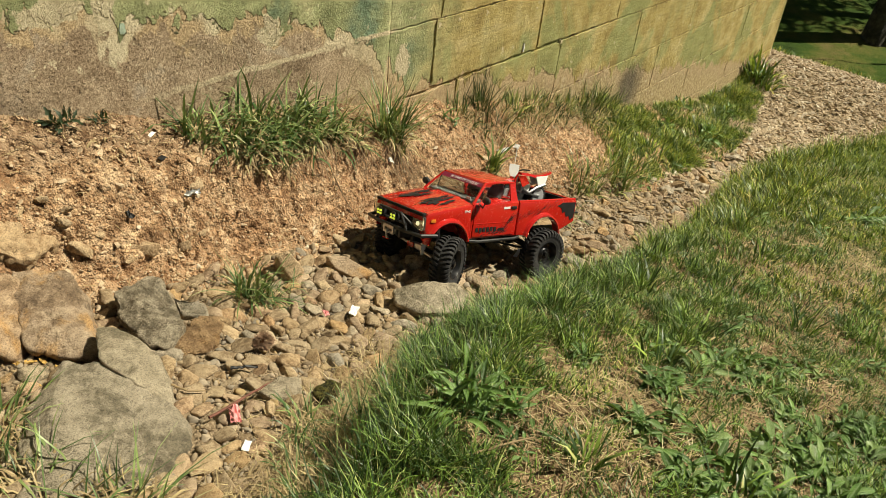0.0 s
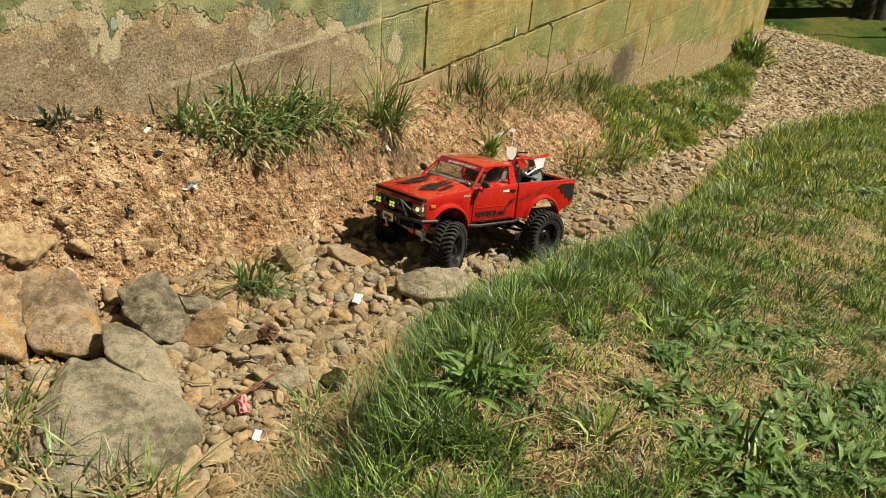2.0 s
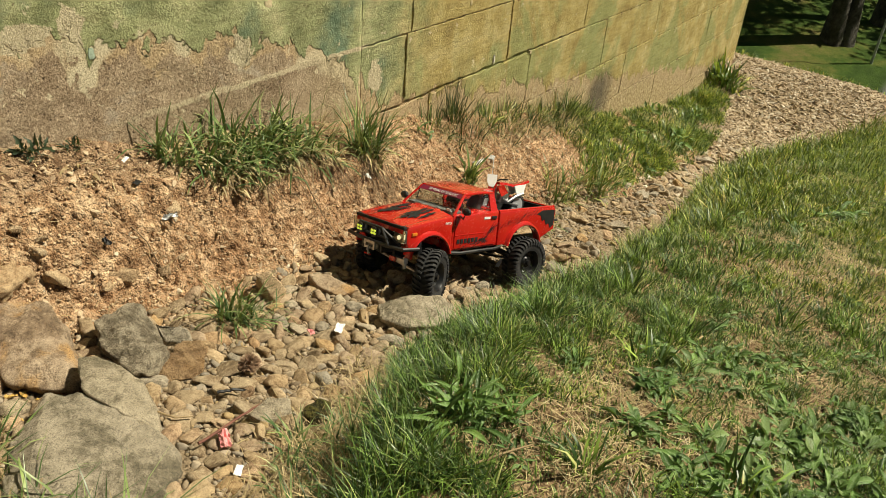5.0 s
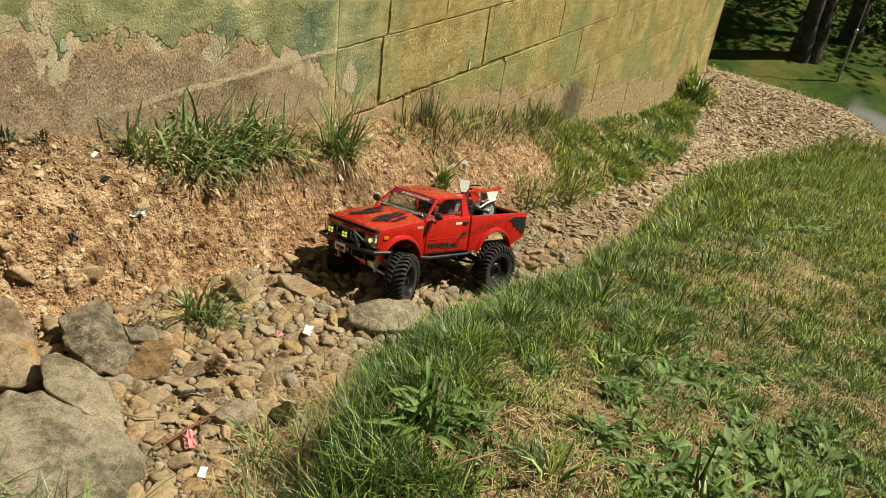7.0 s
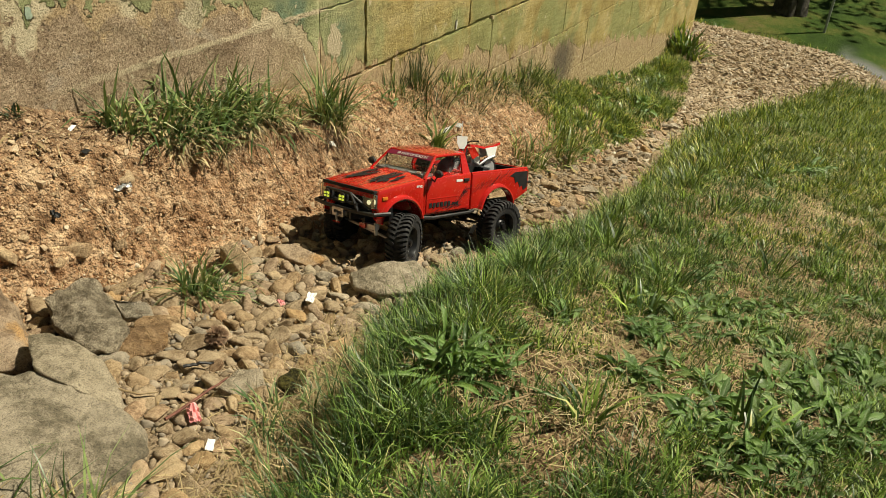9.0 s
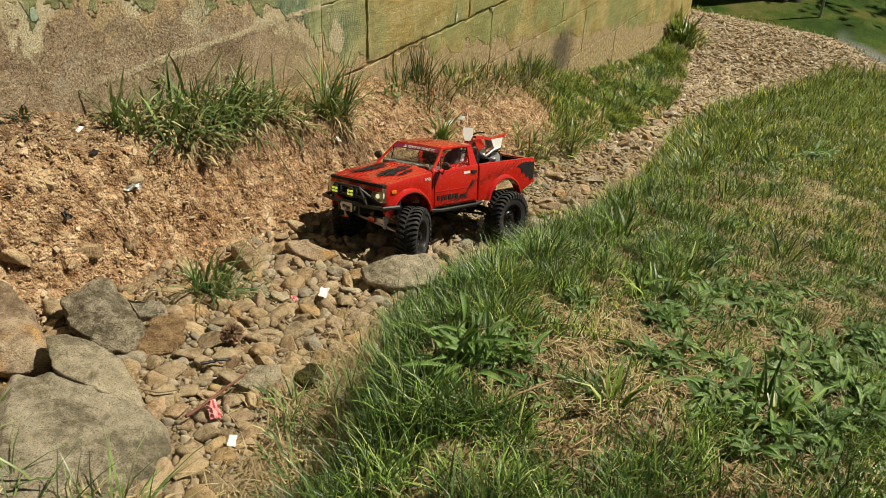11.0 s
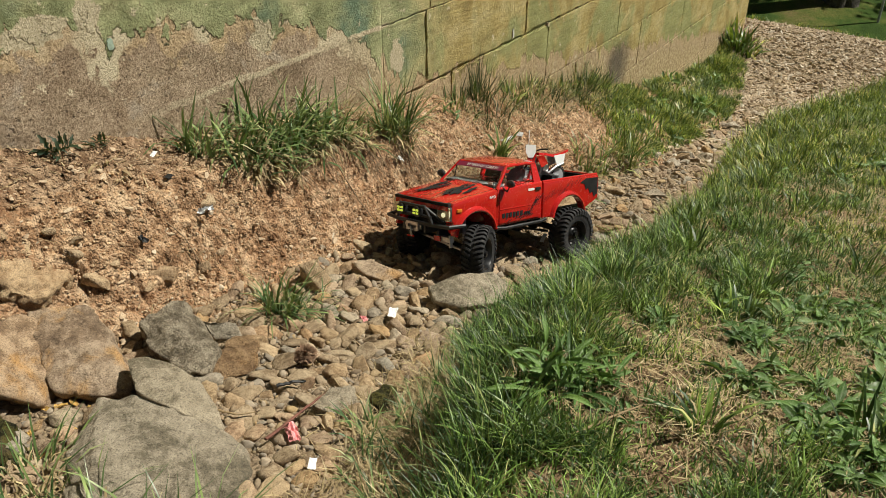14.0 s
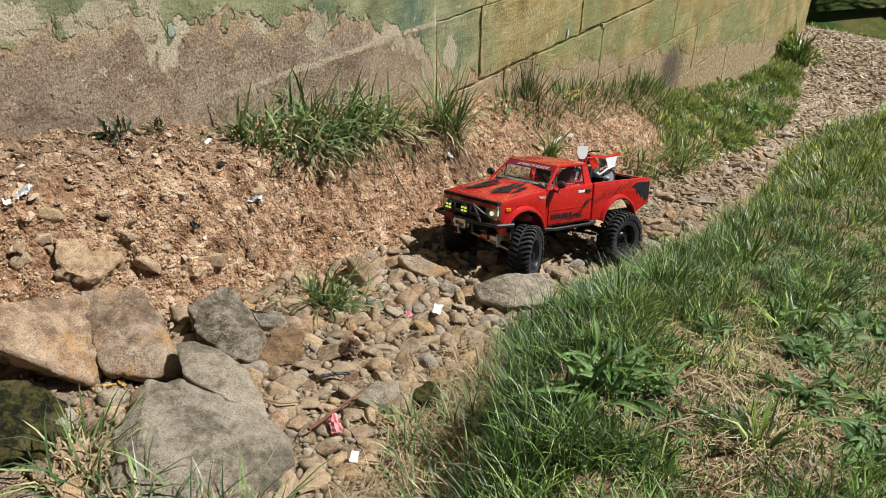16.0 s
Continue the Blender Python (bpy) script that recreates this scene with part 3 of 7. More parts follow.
# ---------------------------------------------------------------- boulders and stones
def quick_mesh(name, verts, quads, tris, material, smooth_shade=True):
    """A mesh from number arrays."""
    me = bpy.data.meshes.new(name)
    nq, nt = len(quads), len(tris)
    me.vertices.add(len(verts))
    me.vertices.foreach_set("co", np.asarray(verts, dtype=np.float32).ravel())
    me.loops.add(4 * nq + 3 * nt)
    idx = np.concatenate([np.asarray(quads, dtype=np.int32).ravel(), np.asarray(tris, dtype=np.int32).ravel()]) if nt else np.asarray(quads, dtype=np.int32).ravel()
    me.loops.foreach_set("vertex_index", idx)
    me.polygons.add(nq + nt)
    start = np.concatenate([np.arange(nq) * 4, 4 * nq + np.arange(nt) * 3]).astype(np.int32)
    me.polygons.foreach_set("loop_start", start)
    me.update(calc_edges=True)
    me.polygons.foreach_set("use_smooth", np.full(nq + nt, smooth_shade))
    me.materials.append(material)
    me.validate()
    return me


def hull_rock(name, corners, depth, material, label, seed, bevel=0.012, rough=0.005, bump=34, sink=0.0, lower=0.0):
    """A block of stone: its showing corners, carried back and down into the soil, hulled, worn and roughened."""
    corners = [Vector(c) for c in corners]
    low = min(c.z for c in corners) - 0.04
    back = Vector((0.75, 0.6, 0)).normalized() * depth
    mid = sum(corners, Vector()) / len(corners)
    pts = corners + [mid + (c - mid) * 0.9 + back - Vector((0, 0, 0.012 + 0.7 * depth)) for c in corners] + [Vector((c.x, c.y, low)) + back * 0.4 for c in corners]
    bm = bmesh.new()
    for p in pts:
        bm.verts.new(p - mid)
    h = bmesh.ops.convex_hull(bm, input=bm.verts)
    bmesh.ops.delete(bm, geom=[v for v in bm.verts if not v.link_faces], context="VERTS")
    rr = random.Random(seed * 13)
    for _ in range(4):
        n = Vector((rr.gauss(0, 1) - 0.5, rr.gauss(0, 1) - 0.4, rr.gauss(0.3, 0.8))).normalized()
        reach = max(v.co.dot(n) for v in bm.verts)
        geo = bm.verts[:] + bm.edges[:] + bm.faces[:]
        cut = bmesh.ops.bisect_plane(bm, geom=geo, plane_co=n * reach * rr.uniform(0.89, 0.96), plane_no=n, clear_outer=True)
        bmesh.ops.holes_fill(bm, edges=[e for e in cut["geom_cut"] if isinstance(e, bmesh.types.BMEdge)], sides=0)
    bmesh.ops.remove_doubles(bm, verts=bm.verts, dist=0.003)
    bmesh.ops.dissolve_limit(bm, angle_limit=radians(9), verts=bm.verts, edges=bm.edges)
    bmesh.ops.triangulate(bm, faces=bm.faces)
    for k in range(5):
        es = [e for e in bm.edges if e.calc_length() > 0.0062]
        if not es:
            break
        bmesh.ops.subdivide_edges(bm, edges=es, cuts=1)
        bmesh.ops.triangulate(bm, faces=bm.faces)
    for _ in range(1 if bevel > 0.0065 else 0):
        bmesh.ops.smooth_vert(bm, verts=bm.verts, factor=0.45, use_axis_x=True, use_axis_y=True, use_axis_z=True)
    bm.normal_update()
    off = Vector((seed * 5.3, seed * 2.9, seed))
    moves = []
    for v in bm.verts:
        p = v.co + off
        n = noise.noise(p * 9) * 0.5 + noise.noise(p * bump) * 0.5 + 0.5 * noise.noise(p * bump * 2.7)
        ridge = abs(noise.noise(Vector((p.x * 14, p.y * 14, p.z * 38))))
        n += 0.5 * noise.fractal(p * 34, 0.7, 2.1, 5)
        moves.append(v.normal * rough * (n - 0.45 * ridge))
    for v, d in zip(bm.verts, moves):
        v.co += d
    for f in bm.faces:
        f.smooth = True
    me = bpy.data.meshes.new(name)
    bm.to_mesh(me), bm.free()
    me.materials.append(material)
    ob = new(name, me)
    ob.location = mid + Vector((0.0, sink, lower))
    return tagged(ob, label, "rock", "large rocks in the ditch")


def rock(name, corners, down, material, label, seed, rough=0.005):
    """A block of stone: the rim of its upper face, carried down into the soil, hulled, worn round and broken into ledges and pocks."""
    corners = [Vector(c) for c in corners]
    mid = sum(corners, Vector()) / len(corners)
    back = Vector((0.5, 0.45, 0)) * down
    bm = bmesh.new()
    for c in corners:
        bm.verts.new(c - mid)
        bm.verts.new((c - mid) * 0.97 + back * 0.4 - Vector((0, 0, down * 0.5)))
        bm.verts.new((c - mid) * 0.88 + back - Vector((0, 0, down * 1.3)))
    bm.verts.new(Vector((0, 0, 0.012)) + Vector((-0.004, -0.004, 0)))
    bmesh.ops.convex_hull(bm, input=bm.verts)
    bmesh.ops.delete(bm, geom=[v for v in bm.verts if not v.link_faces], context="VERTS")
    for _ in range(6):
        es = [e for e in bm.edges if e.calc_length() > 0.0058]
        if not es:
            break
        bmesh.ops.subdivide_edges(bm, edges=es, cuts=1)
        bmesh.ops.triangulate(bm, faces=bm.faces)
    for _ in range(3):
        bmesh.ops.smooth_vert(bm, verts=bm.verts, factor=0.5, use_axis_x=True, use_axis_y=True, use_axis_z=True)
    bm.normal_update()
    off = Vector((seed * 5.3, seed * 2.9, seed))
    tilt = Euler((0.5 + 0.2 * seed, 0.3 * seed, seed)).to_matrix()
    moves = []
    for v in bm.verts:
        p = v.co + off
        u = tilt @ v.co
        ledge = (u.z * 34 + 1.3 * noise.noise(p * 11)) % 1.0
        n = 1.1 * noise.noise(p * 10) + 0.9 * noise.fractal(p * 30, 0.75, 2.1, 5) + 0.45 * (smooth(0.0, 0.85, ledge) - smooth(0.85, 1.0, ledge))
        crack = max(0.0, 1 - 26 * abs(noise.noise(p * 7.5 + Vector((9, 4, 2)))))
        moves.append(v.normal * rough * (n - 0.7 * crack))
    for v, d in zip(bm.verts, moves):
        v.co += d
    for f in bm.faces:
        f.smooth = True
    me = bpy.data.meshes.new(name)
    bm.to_mesh(me), bm.free()
    me.materials.append(material)
    ob = new(name, me)
    ob.location = mid
    return tagged(ob, label, "rock", "large rocks in the ditch")


rock("boulder", [(-1.401, -0.215, 0.329), (-1.355, -0.207, 0.307), (-1.307, -0.209, 0.294), (-1.256, -0.214, 0.281), (-1.233, -0.253, 0.250), (-1.272, -0.286, 0.234), (-1.323, -0.327, 0.221), (-1.334, -0.319, 0.233), (-1.364, -0.280, 0.261), (-1.383, -0.249, 0.286), (-1.417, -0.241, 0.318)], 0.05, BROWN, "large brown sandstone boulder with orange rust stain", 1, 0.0048)
rock("boulder", [(-1.254, -0.210, 0.279), (-1.221, -0.220, 0.268), (-1.183, -0.237, 0.254), (-1.182, -0.250, 0.245), (-1.206, -0.326, 0.211), (-1.227, -0.378, 0.211), (-1.236, -0.391, 0.208), (-1.275, -0.359, 0.218), (-1.306, -0.321, 0.229), (-1.232, -0.257, 0.245)], 0.05, BROWN, "brown split sandstone boulder with a pale vein", 2, 0.0045)
rock("boulder", [(-1.135, -0.266, 0.212), (-1.073, -0.273, 0.208), (-1.064, -0.279, 0.206), (-1.068, -0.318, 0.195), (-1.099, -0.390, 0.190), (-1.132, -0.412, 0.188), (-1.146, -0.410, 0.186), (-1.158, -0.383, 0.189), (-1.161, -0.319, 0.202)], 0.055, DARKSTONE, "rough dark grey angular stone leaning on the bank", 3, 0.006)
rock("boulder", [(-1.042, -0.349, 0.163), (-1.006, -0.374, 0.153), (-1.050, -0.416, 0.155), (-1.088, -0.436, 0.160), (-1.143, -0.413, 0.176), (-1.096, -0.385, 0.181)], 0.04, RUST, "rusty brown angular stone beside the boulders", 4, 0.004)
rock("boulder", [(-1.224, -0.365, 0.246), (-1.201, -0.371, 0.240), (-1.188, -0.410, 0.233), (-1.184, -0.455, 0.222), (-1.197, -0.494, 0.211), (-1.221, -0.532, 0.200), (-1.246, -0.490, 0.232), (-1.259, -0.425, 0.246)], 0.055, GREY, "grey sandstone wedge resting on a larger boulder", 6, 0.003)
rock("boulder", [(-1.292, -0.403, 0.250), (-1.251, -0.432, 0.236), (-1.232, -0.481, 0.222), (-1.226, -0.545, 0.205), (-1.228, -0.575, 0.203), (-1.248, -0.605, 0.204), (-1.282, -0.627, 0.209), (-1.334, -0.643, 0.222), (-1.385, -0.624, 0.239), (-1.430, -0.575, 0.244), (-1.418, -0.510, 0.240), (-1.376, -0.445, 0.232), (-1.370, -0.50, 0.258)], 0.07, GREY, "broad flat grey sandstone boulder", 7, 0.0042)
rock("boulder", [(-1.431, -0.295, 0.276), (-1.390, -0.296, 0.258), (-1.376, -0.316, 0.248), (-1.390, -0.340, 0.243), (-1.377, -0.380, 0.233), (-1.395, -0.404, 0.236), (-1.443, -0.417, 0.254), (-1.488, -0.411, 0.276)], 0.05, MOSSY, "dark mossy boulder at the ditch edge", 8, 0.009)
rock("boulder", [(-0.680, -0.467, 0.090), (-0.640, -0.489, 0.098), (-0.576, -0.540, 0.092), (-0.566, -0.571, 0.080), (-0.620, -0.590, 0.070), (-0.689, -0.546, 0.082), (-0.704, -0.494, 0.088)], 0.05, GREY, "long flat tan rock lying in the ditch", 9, 0.004)
hull_rock("boulder", [(-1.062, -0.315, 0.189), (-1.024, -0.345, 0.172), (-1.022, -0.354, 0.148), (-1.062, -0.337, 0.162)], 0.05, GREY, "pale flat stone at the foot of the bank", 5, 0.006, 0.003)
hull_rock("boulder", [(-0.692, -0.297, 0.094), (-0.662, -0.321, 0.092), (-0.637, -0.382, 0.070), (-0.676, -0.367, 0.066), (-0.694, -0.327, 0.080)], 0.035, BROWN, "thin brown slab tilted against the bank", 10, 0.005, 0.002)
hull_rock("boulder", [(-0.822, -0.284, 0.153), (-0.794, -0.299, 0.152), (-0.778, -0.319, 0.123), (-0.798, -0.317, 0.093)], 0.04, OCHRE, "ochre stone stuck in the clay bank", 11, 0.007, 0.003)
hull_rock("boulder", [(-1.212, -0.145, 0.345), (-1.15, -0.15, 0.302), (-1.165, -0.195, 0.272), (-1.23, -0.212, 0.280), (-1.273, -0.20, 0.318)], 0.05, OCHRE, "layered ochre rock bedded in the clay bank", 12, 0.006, 0.009, 40, 0.016)


hull_rock("boulder", [(-1.105, -0.572, 0.178), (-1.065, -0.568, 0.180), (-1.038, -0.588, 0.170), (-1.048, -0.600, 0.158), (-1.095, -0.594, 0.166)], 0.018, GREY, "flat tan stone at the lip of the lawn", 13, 0.006, 0.003)
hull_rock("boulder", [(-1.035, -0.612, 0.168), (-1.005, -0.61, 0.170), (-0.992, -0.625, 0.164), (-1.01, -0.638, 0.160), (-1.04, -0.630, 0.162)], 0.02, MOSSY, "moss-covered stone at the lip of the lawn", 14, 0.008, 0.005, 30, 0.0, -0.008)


def pebble_verts(sub, seed, rough=0.16, square=0.75, cut=7, deep=0.45):
    """Unit stone: a ball pulled towards a block, dented and with a cut face or two."""
    bm = bmesh.new()
    bmesh.ops.create_icosphere(bm, subdivisions=sub, radius=1.0)
    rng = random.Random(seed)
    off = Vector((seed * 1.37, seed * 0.71, seed * 2.3))
    cuts = [(Vector((rng.gauss(0, 1), rng.gauss(0, 1), rng.gauss(0, 1))).normalized(), rng.uniform(deep, 0.75)) for _ in range(cut)]
    for v in bm.verts:
        d = v.co.normalized()
        p = Vector([math.copysign(abs(c) ** square, c) for c in d])
        p *= 1 + rough * noise.noise(d * 1.2 + off) * 1.5
        for n, k in cuts:
            q = p.dot(n) - k
            if q > 0:
                p -= n * q * 0.93
        v.co = p * (1 + 0.05 * noise.noise(d * 4 + off)) * (1 + (0.3 * noise.noise(d * 3 + off) if sub == 1 else 0))
    bm.verts.ensure_lookup_table()
    vs = np.array([v.co[:] for v in bm.verts])
    fs = np.array([[v.index for v in f.verts] for f in bm.faces])
    bm.free()
    return vs, fs


SHAPES = [pebble_verts(3, 20 + i, 0.30, 0.85, 4, 0.55) for i in range(14)]
SLABS = [pebble_verts(3, 320 + i, 0.30, 0.72, 8, 0.5) for i in range(8)]
SMALL = [pebble_verts(2, 60 + i, 0.30, 0.8, 9, 0.36) for i in range(10)]


def free_spots(rng, count, where, sizes, tries=40, gap=0.8, taken=None):
    """Spots (x, y, r) that keep clear of each other."""
    cell, grid, out = 0.05, {}, []
    for s in taken or []:
        grid.setdefault((int(s[0] // cell), int(s[1] // cell)), []).append(s)
    for r in sizes:
        for _ in range(tries):
            x, y = where(rng)
            ci, cj = int(x // cell), int(y // cell)
            if all((x - a) ** 2 + (y - b) ** 2 > (gap * (r + q)) ** 2 for i in (-2, -1, 0, 1, 2) for j in (-2, -1, 0, 1, 2) for a, b, q in grid.get((ci + i, cj + j), ())):
                grid.setdefault((ci, cj), []).append((x, y, r))
                out.append((x, y, r))
                break
        if len(out) >= count:
            break
    return out


def in_bed(rng, x0=-1.45, x1=1.3):
    x = rng.uniform(x0, x1)
    a, b = edge_y(x) - 0.02 + 0.065 * smooth(-0.85, -1.0, x), foot_y(x) + 0.03
    return x, a + (b - a) * rng.random()


ROCK_SPOTS = [(-1.33, -0.27, 0.08), (-1.25, -0.32, 0.06), (-1.12, -0.36, 0.05), (-1.09, -0.41, 0.04), (-1.23, -0.46, 0.055), (-1.32, -0.54, 0.085), (-1.26, -0.57, 0.05), (-0.60, -0.51, 0.055), (-0.65, -0.50, 0.04), (-0.55, -0.53, 0.03), (-0.66, -0.33, 0.03)]
rng = random.Random(5)
sizes = sorted([0.0040 + 0.0150 * rng.random() ** 3.2 for _ in range(6500)], reverse=True)
BED = free_spots(rng, 5200, in_bed, sizes, 30, 0.86, ROCK_SPOTS)
KINDS = [COBBLE, COBBLE, PINKISH, COBBLE, SLATE, COBBLE, PINKISH]


def build_stones():
    """The larger stones of the bed, each a thing of its own."""
    rng = random.Random(8)
    meshes = []
    for i, (v, f) in enumerate(SHAPES):
        meshes.append(quick_mesh("stone", v, np.zeros((0, 4), int), f, KINDS[i % 7]))
    near = sorted([s for s in BED if s[0] < -0.1], key=lambda s: s[0] * 0.8 - s[2] * 110)[:300]
    for x, y, r in near:
        me = meshes[rng.randrange(13) if rng.random() < 0.97 else 13]
        ob = new("stone", me)
        flat = rng.uniform(0.40, 0.72)
        ob.scale = (r * rng.uniform(1.0, 1.5), r * rng.uniform(0.75, 1.0), r * flat)
        ob.rotation_euler = (rng.gauss(0, 0.3), rng.gauss(0, 0.3) + 0.2, rng.uniform(0, 6.3))
        ob.location = (x, y, surface(x, y) + r * flat * 0.26)
        tagged(ob, "rounded tan river stone in the ditch bed", "stone", "river stones in the ditch")
    # flat angular slabs where the bed narrows behind the wheels
    slabs = [quick_mesh("flat_stone", v, np.zeros((0, 4), int), f, (COBBLE, COBBLE, SLATE, PINKISH)[i % 4], False) for i, (v, f) in enumerate(SLABS)]
    flats = free_spots(rng, 290, lambda g: in_bed(g, -0.5, 2.1), [0.036 * (1 - i / 420) ** 1.6 for i in range(330)], 30, 0.70)
    for x, y, r in flats:
        ob = new("flat_stone", slabs[rng.randrange(8)])
        ob.scale = (r * rng.uniform(0.9, 1.3), r * rng.uniform(0.55, 0.9), r * rng.uniform(0.30, 0.55))
        ob.rotation_euler = (rng.gauss(0, 0.22), rng.gauss(0, 0.22) + 0.2, rng.uniform(0, 6.3))
        ob.location = (x, y, surface(x, y) + r * 0.20)
        tagged(ob, "flat angular tan stone lying in the ditch", "stone", "flat stones in the ditch")
    return [s for s in BED if s not in set(near) and (s[0] < -0.35 or s[2] < 0.0085 or rng.random() < 0.25)]


def strew(name, label, category, spots, shapes, material, seed, flat=(0.4, 0.8), sink=0.35, lift=0.0, stretch=1.5, soft=True):
    """Many small stones in one mesh."""
    rng = random.Random(seed)
    vs, fs, n = [], [], 0
    for x, y, r in spots:
        v, f = shapes[rng.randrange(len(shapes))]
        m = Euler((rng.gauss(0, 0.35), rng.gauss(0, 0.35), rng.uniform(0, 6.3))).to_matrix()
        k = rng.uniform(*flat)
        s = np.array((r * rng.uniform(1.0, stretch), r * rng.uniform(0.7, 1.0), r * k))
        p = (v * s) @ np.array(m).T + np.array((x, y, surface(x, y) + lift + r * k * (1 - 2 * sink)))
        vs.append(p), fs.append(f + n)
        n += len(v)
    me = quick_mesh(name, np.concatenate(vs), np.zeros((0, 4), int), np.concatenate(fs), material, soft)
    return tagged(new(name, me), label, category, kind="stuff")


def mat_loose(name, *tones, scale=60):
    k = Mat(name, 0.9, 0, 0.2)
    n = k.noise(scale * 4, 4, 0.7)
    c = k.ramp(k.island if scale > 30 else k.math("ADD", k.math("MULTIPLY", k.island, 0.45), k.math("MULTIPLY", k.noise(34, 6, 0.72), 0.75)), *[(i / (len(tones) - 1), t) for i, t in enumerate(tones)])
    k.set("Base Color", k.mix(k.step(n, 0.4, 0.7), k.mix(0.35, c, (0.12, 0.09, 0.06)), c))
    k.bump(n, 0.5, 0.002)
    return k.m


GRAVEL = mat_loose("ditch_gravel", (0.16, 0.115, 0.075), (0.38, 0.29, 0.195), (0.28, 0.20, 0.12), (0.46, 0.37, 0.265), (0.26, 0.225, 0.18), (0.40, 0.28, 0.14))
CLOD = mat_loose("clay_crumbs", (0.32, 0.20, 0.115), (0.42, 0.275, 0.16), (0.52, 0.355, 0.215), (0.58, 0.415, 0.255), (0.64, 0.48, 0.315), scale=20)
SHALE = mat_loose("pale_chips", (0.46, 0.33, 0.21), (0.66, 0.51, 0.35), (0.55, 0.41, 0.27), (0.74, 0.62, 0.47))
CHIPS = mat_loose("brown_gravel", (0.26, 0.19, 0.125), (0.54, 0.425, 0.285), (0.40, 0.30, 0.195), (0.66, 0.54, 0.39), (0.31, 0.235, 0.155), (0.76, 0.68, 0.55))
rest = build_stones()
rng = random.Random(9)
fines = [(*in_bed(rng), 0.0025 + 0.0065 * rng.random() ** 1.8) for _ in range(6500)]
PLAIN = [pebble_verts(1, 230 + i, 0.3, 0.85, 4, 0.5) for i in range(10)]
strew("ditch_pebbles", "small tan pebbles between the river stones", "gravel", [p for p in rest if p[2] >= 0.007], SMALL, GRAVEL, 3)
strew("ditch_gravel", "fine tan gravel between the river stones", "gravel", [p for p in rest if p[2] < 0.007] + fines, PLAIN, GRAVEL, 13)


def bank_spot(rng):
    x = rng.uniform(-1.5, 1.3)
    f = foot_y(x)
    return x, f + (0.0 - f) * rng.random() ** 1.2 - 0.01


rng = random.Random(10)
ROUGH = [pebble_verts(1, 130 + i, 0.45, 0.9) for i in range(10)]
SHARD = [pebble_verts(2, 150 + i, 0.4, 0.85, 11, 0.3) for i in range(10)]
crumbs = []
while len(crumbs) < 30000:
    x, y = bank_spot(rng)
    heap = noise.noise((x * 14, y * 14, 3.0)) + 0.7 * noise.noise((x * 37, y * 37, 8.0))
    if rng.random() < 0.18 + 0.9 * smooth(-0.1, 0.5, heap):
        crumbs.append((x, y, 0.0008 + 0.0034 * rng.random() ** 3.0))
strew("clay_crumbs", "crumbs of dry clay covering the bank", "clay", crumbs, ROUGH, CLOD, 4, (0.5, 0.9), 0.3, 0.0, 1.5, False)
rocks = [(*bank_spot(rng), 0.0024 + 0.0085 * rng.random() ** 3.4) for _ in range(2200)]
strew("bank_chips", "angular stone chips bedded in the clay bank", "stone chips", rocks, SHARD, SHALE, 5, (0.4, 0.75), 0.48, 0.0, 1.6, False)


def bank_stones():
    """Single tan stones half out of the clay."""
    rng = random.Random(77)
    shapes = [quick_mesh("bank_stone", v, np.zeros((0, 4), int), f, OCHRE) for i, (v, f) in enumerate(SHAPES[:6])]
    for x, y, z, r in ((-1.235, -0.135, 0.364, 0.017), (-1.289, -0.149, 0.343, 0.013), (-1.253, -0.149, 0.338, 0.012), (-1.248, -0.155, 0.322, 0.011), (-1.159, -0.142, 0.334, 0.008), (-1.140, -0.163, 0.295, 0.012), (-1.13, -0.158, 0.312, 0.008), (-0.973, -0.140, 0.298, 0.008), (-0.885, -0.150, 0.263, 0.016), (-0.949, -0.200, 0.186, 0.012), (-1.026, -0.194, 0.211, 0.021), (-0.881, -0.175, 0.215, 0.009), (-1.014, -0.150, 0.288, 0.007), (-0.905, -0.19, 0.19, 0.009), (-1.129, -0.186, 0.246, 0.018), (-1.294, -0.159, 0.328, 0.012), (-1.06, -0.20, 0.205, 0.010), (-1.09, -0.175, 0.255, 0.010)):
        ob = new("bank_stone", shapes[rng.randrange(6)])
        ob.scale = (r * rng.uniform(1.0, 1.4), r * rng.uniform(0.6, 0.85), r * rng.uniform(0.6, 0.85))
        ob.rotation_euler = (rng.gauss(0.4, 0.3), rng.gauss(0, 0.3), rng.gauss(0, 0.5))
        ob.location = (x, y + 0.002, z)
        tagged(ob, "tan stone half buried in the clay bank", "stone", "stones in the clay bank")


bank_stones()
rng = random.Random(11)
chips = []
while len(chips) < 20000:
    x, y = rng.uniform(1.1, 4.15), rng.uniform(-1.7, 0.5)
    if y > edge_y(x) - 0.02 and (x > WALL_END + 0.02 or y < foot_y(x) + 0.05):
        chips.append((x, y, 0.0045 + 0.011 * rng.random() ** 2.2))
TINY = [pebble_verts(1, 90 + i, 0.45, 0.9) for i in range(6)]
strew("gravel_spread", "brown gravel spread past the corner of the wall", "gravel", chips, TINY, CHIPS, 6, (0.3, 0.6), 0.25, 0.0, 2.2, False)

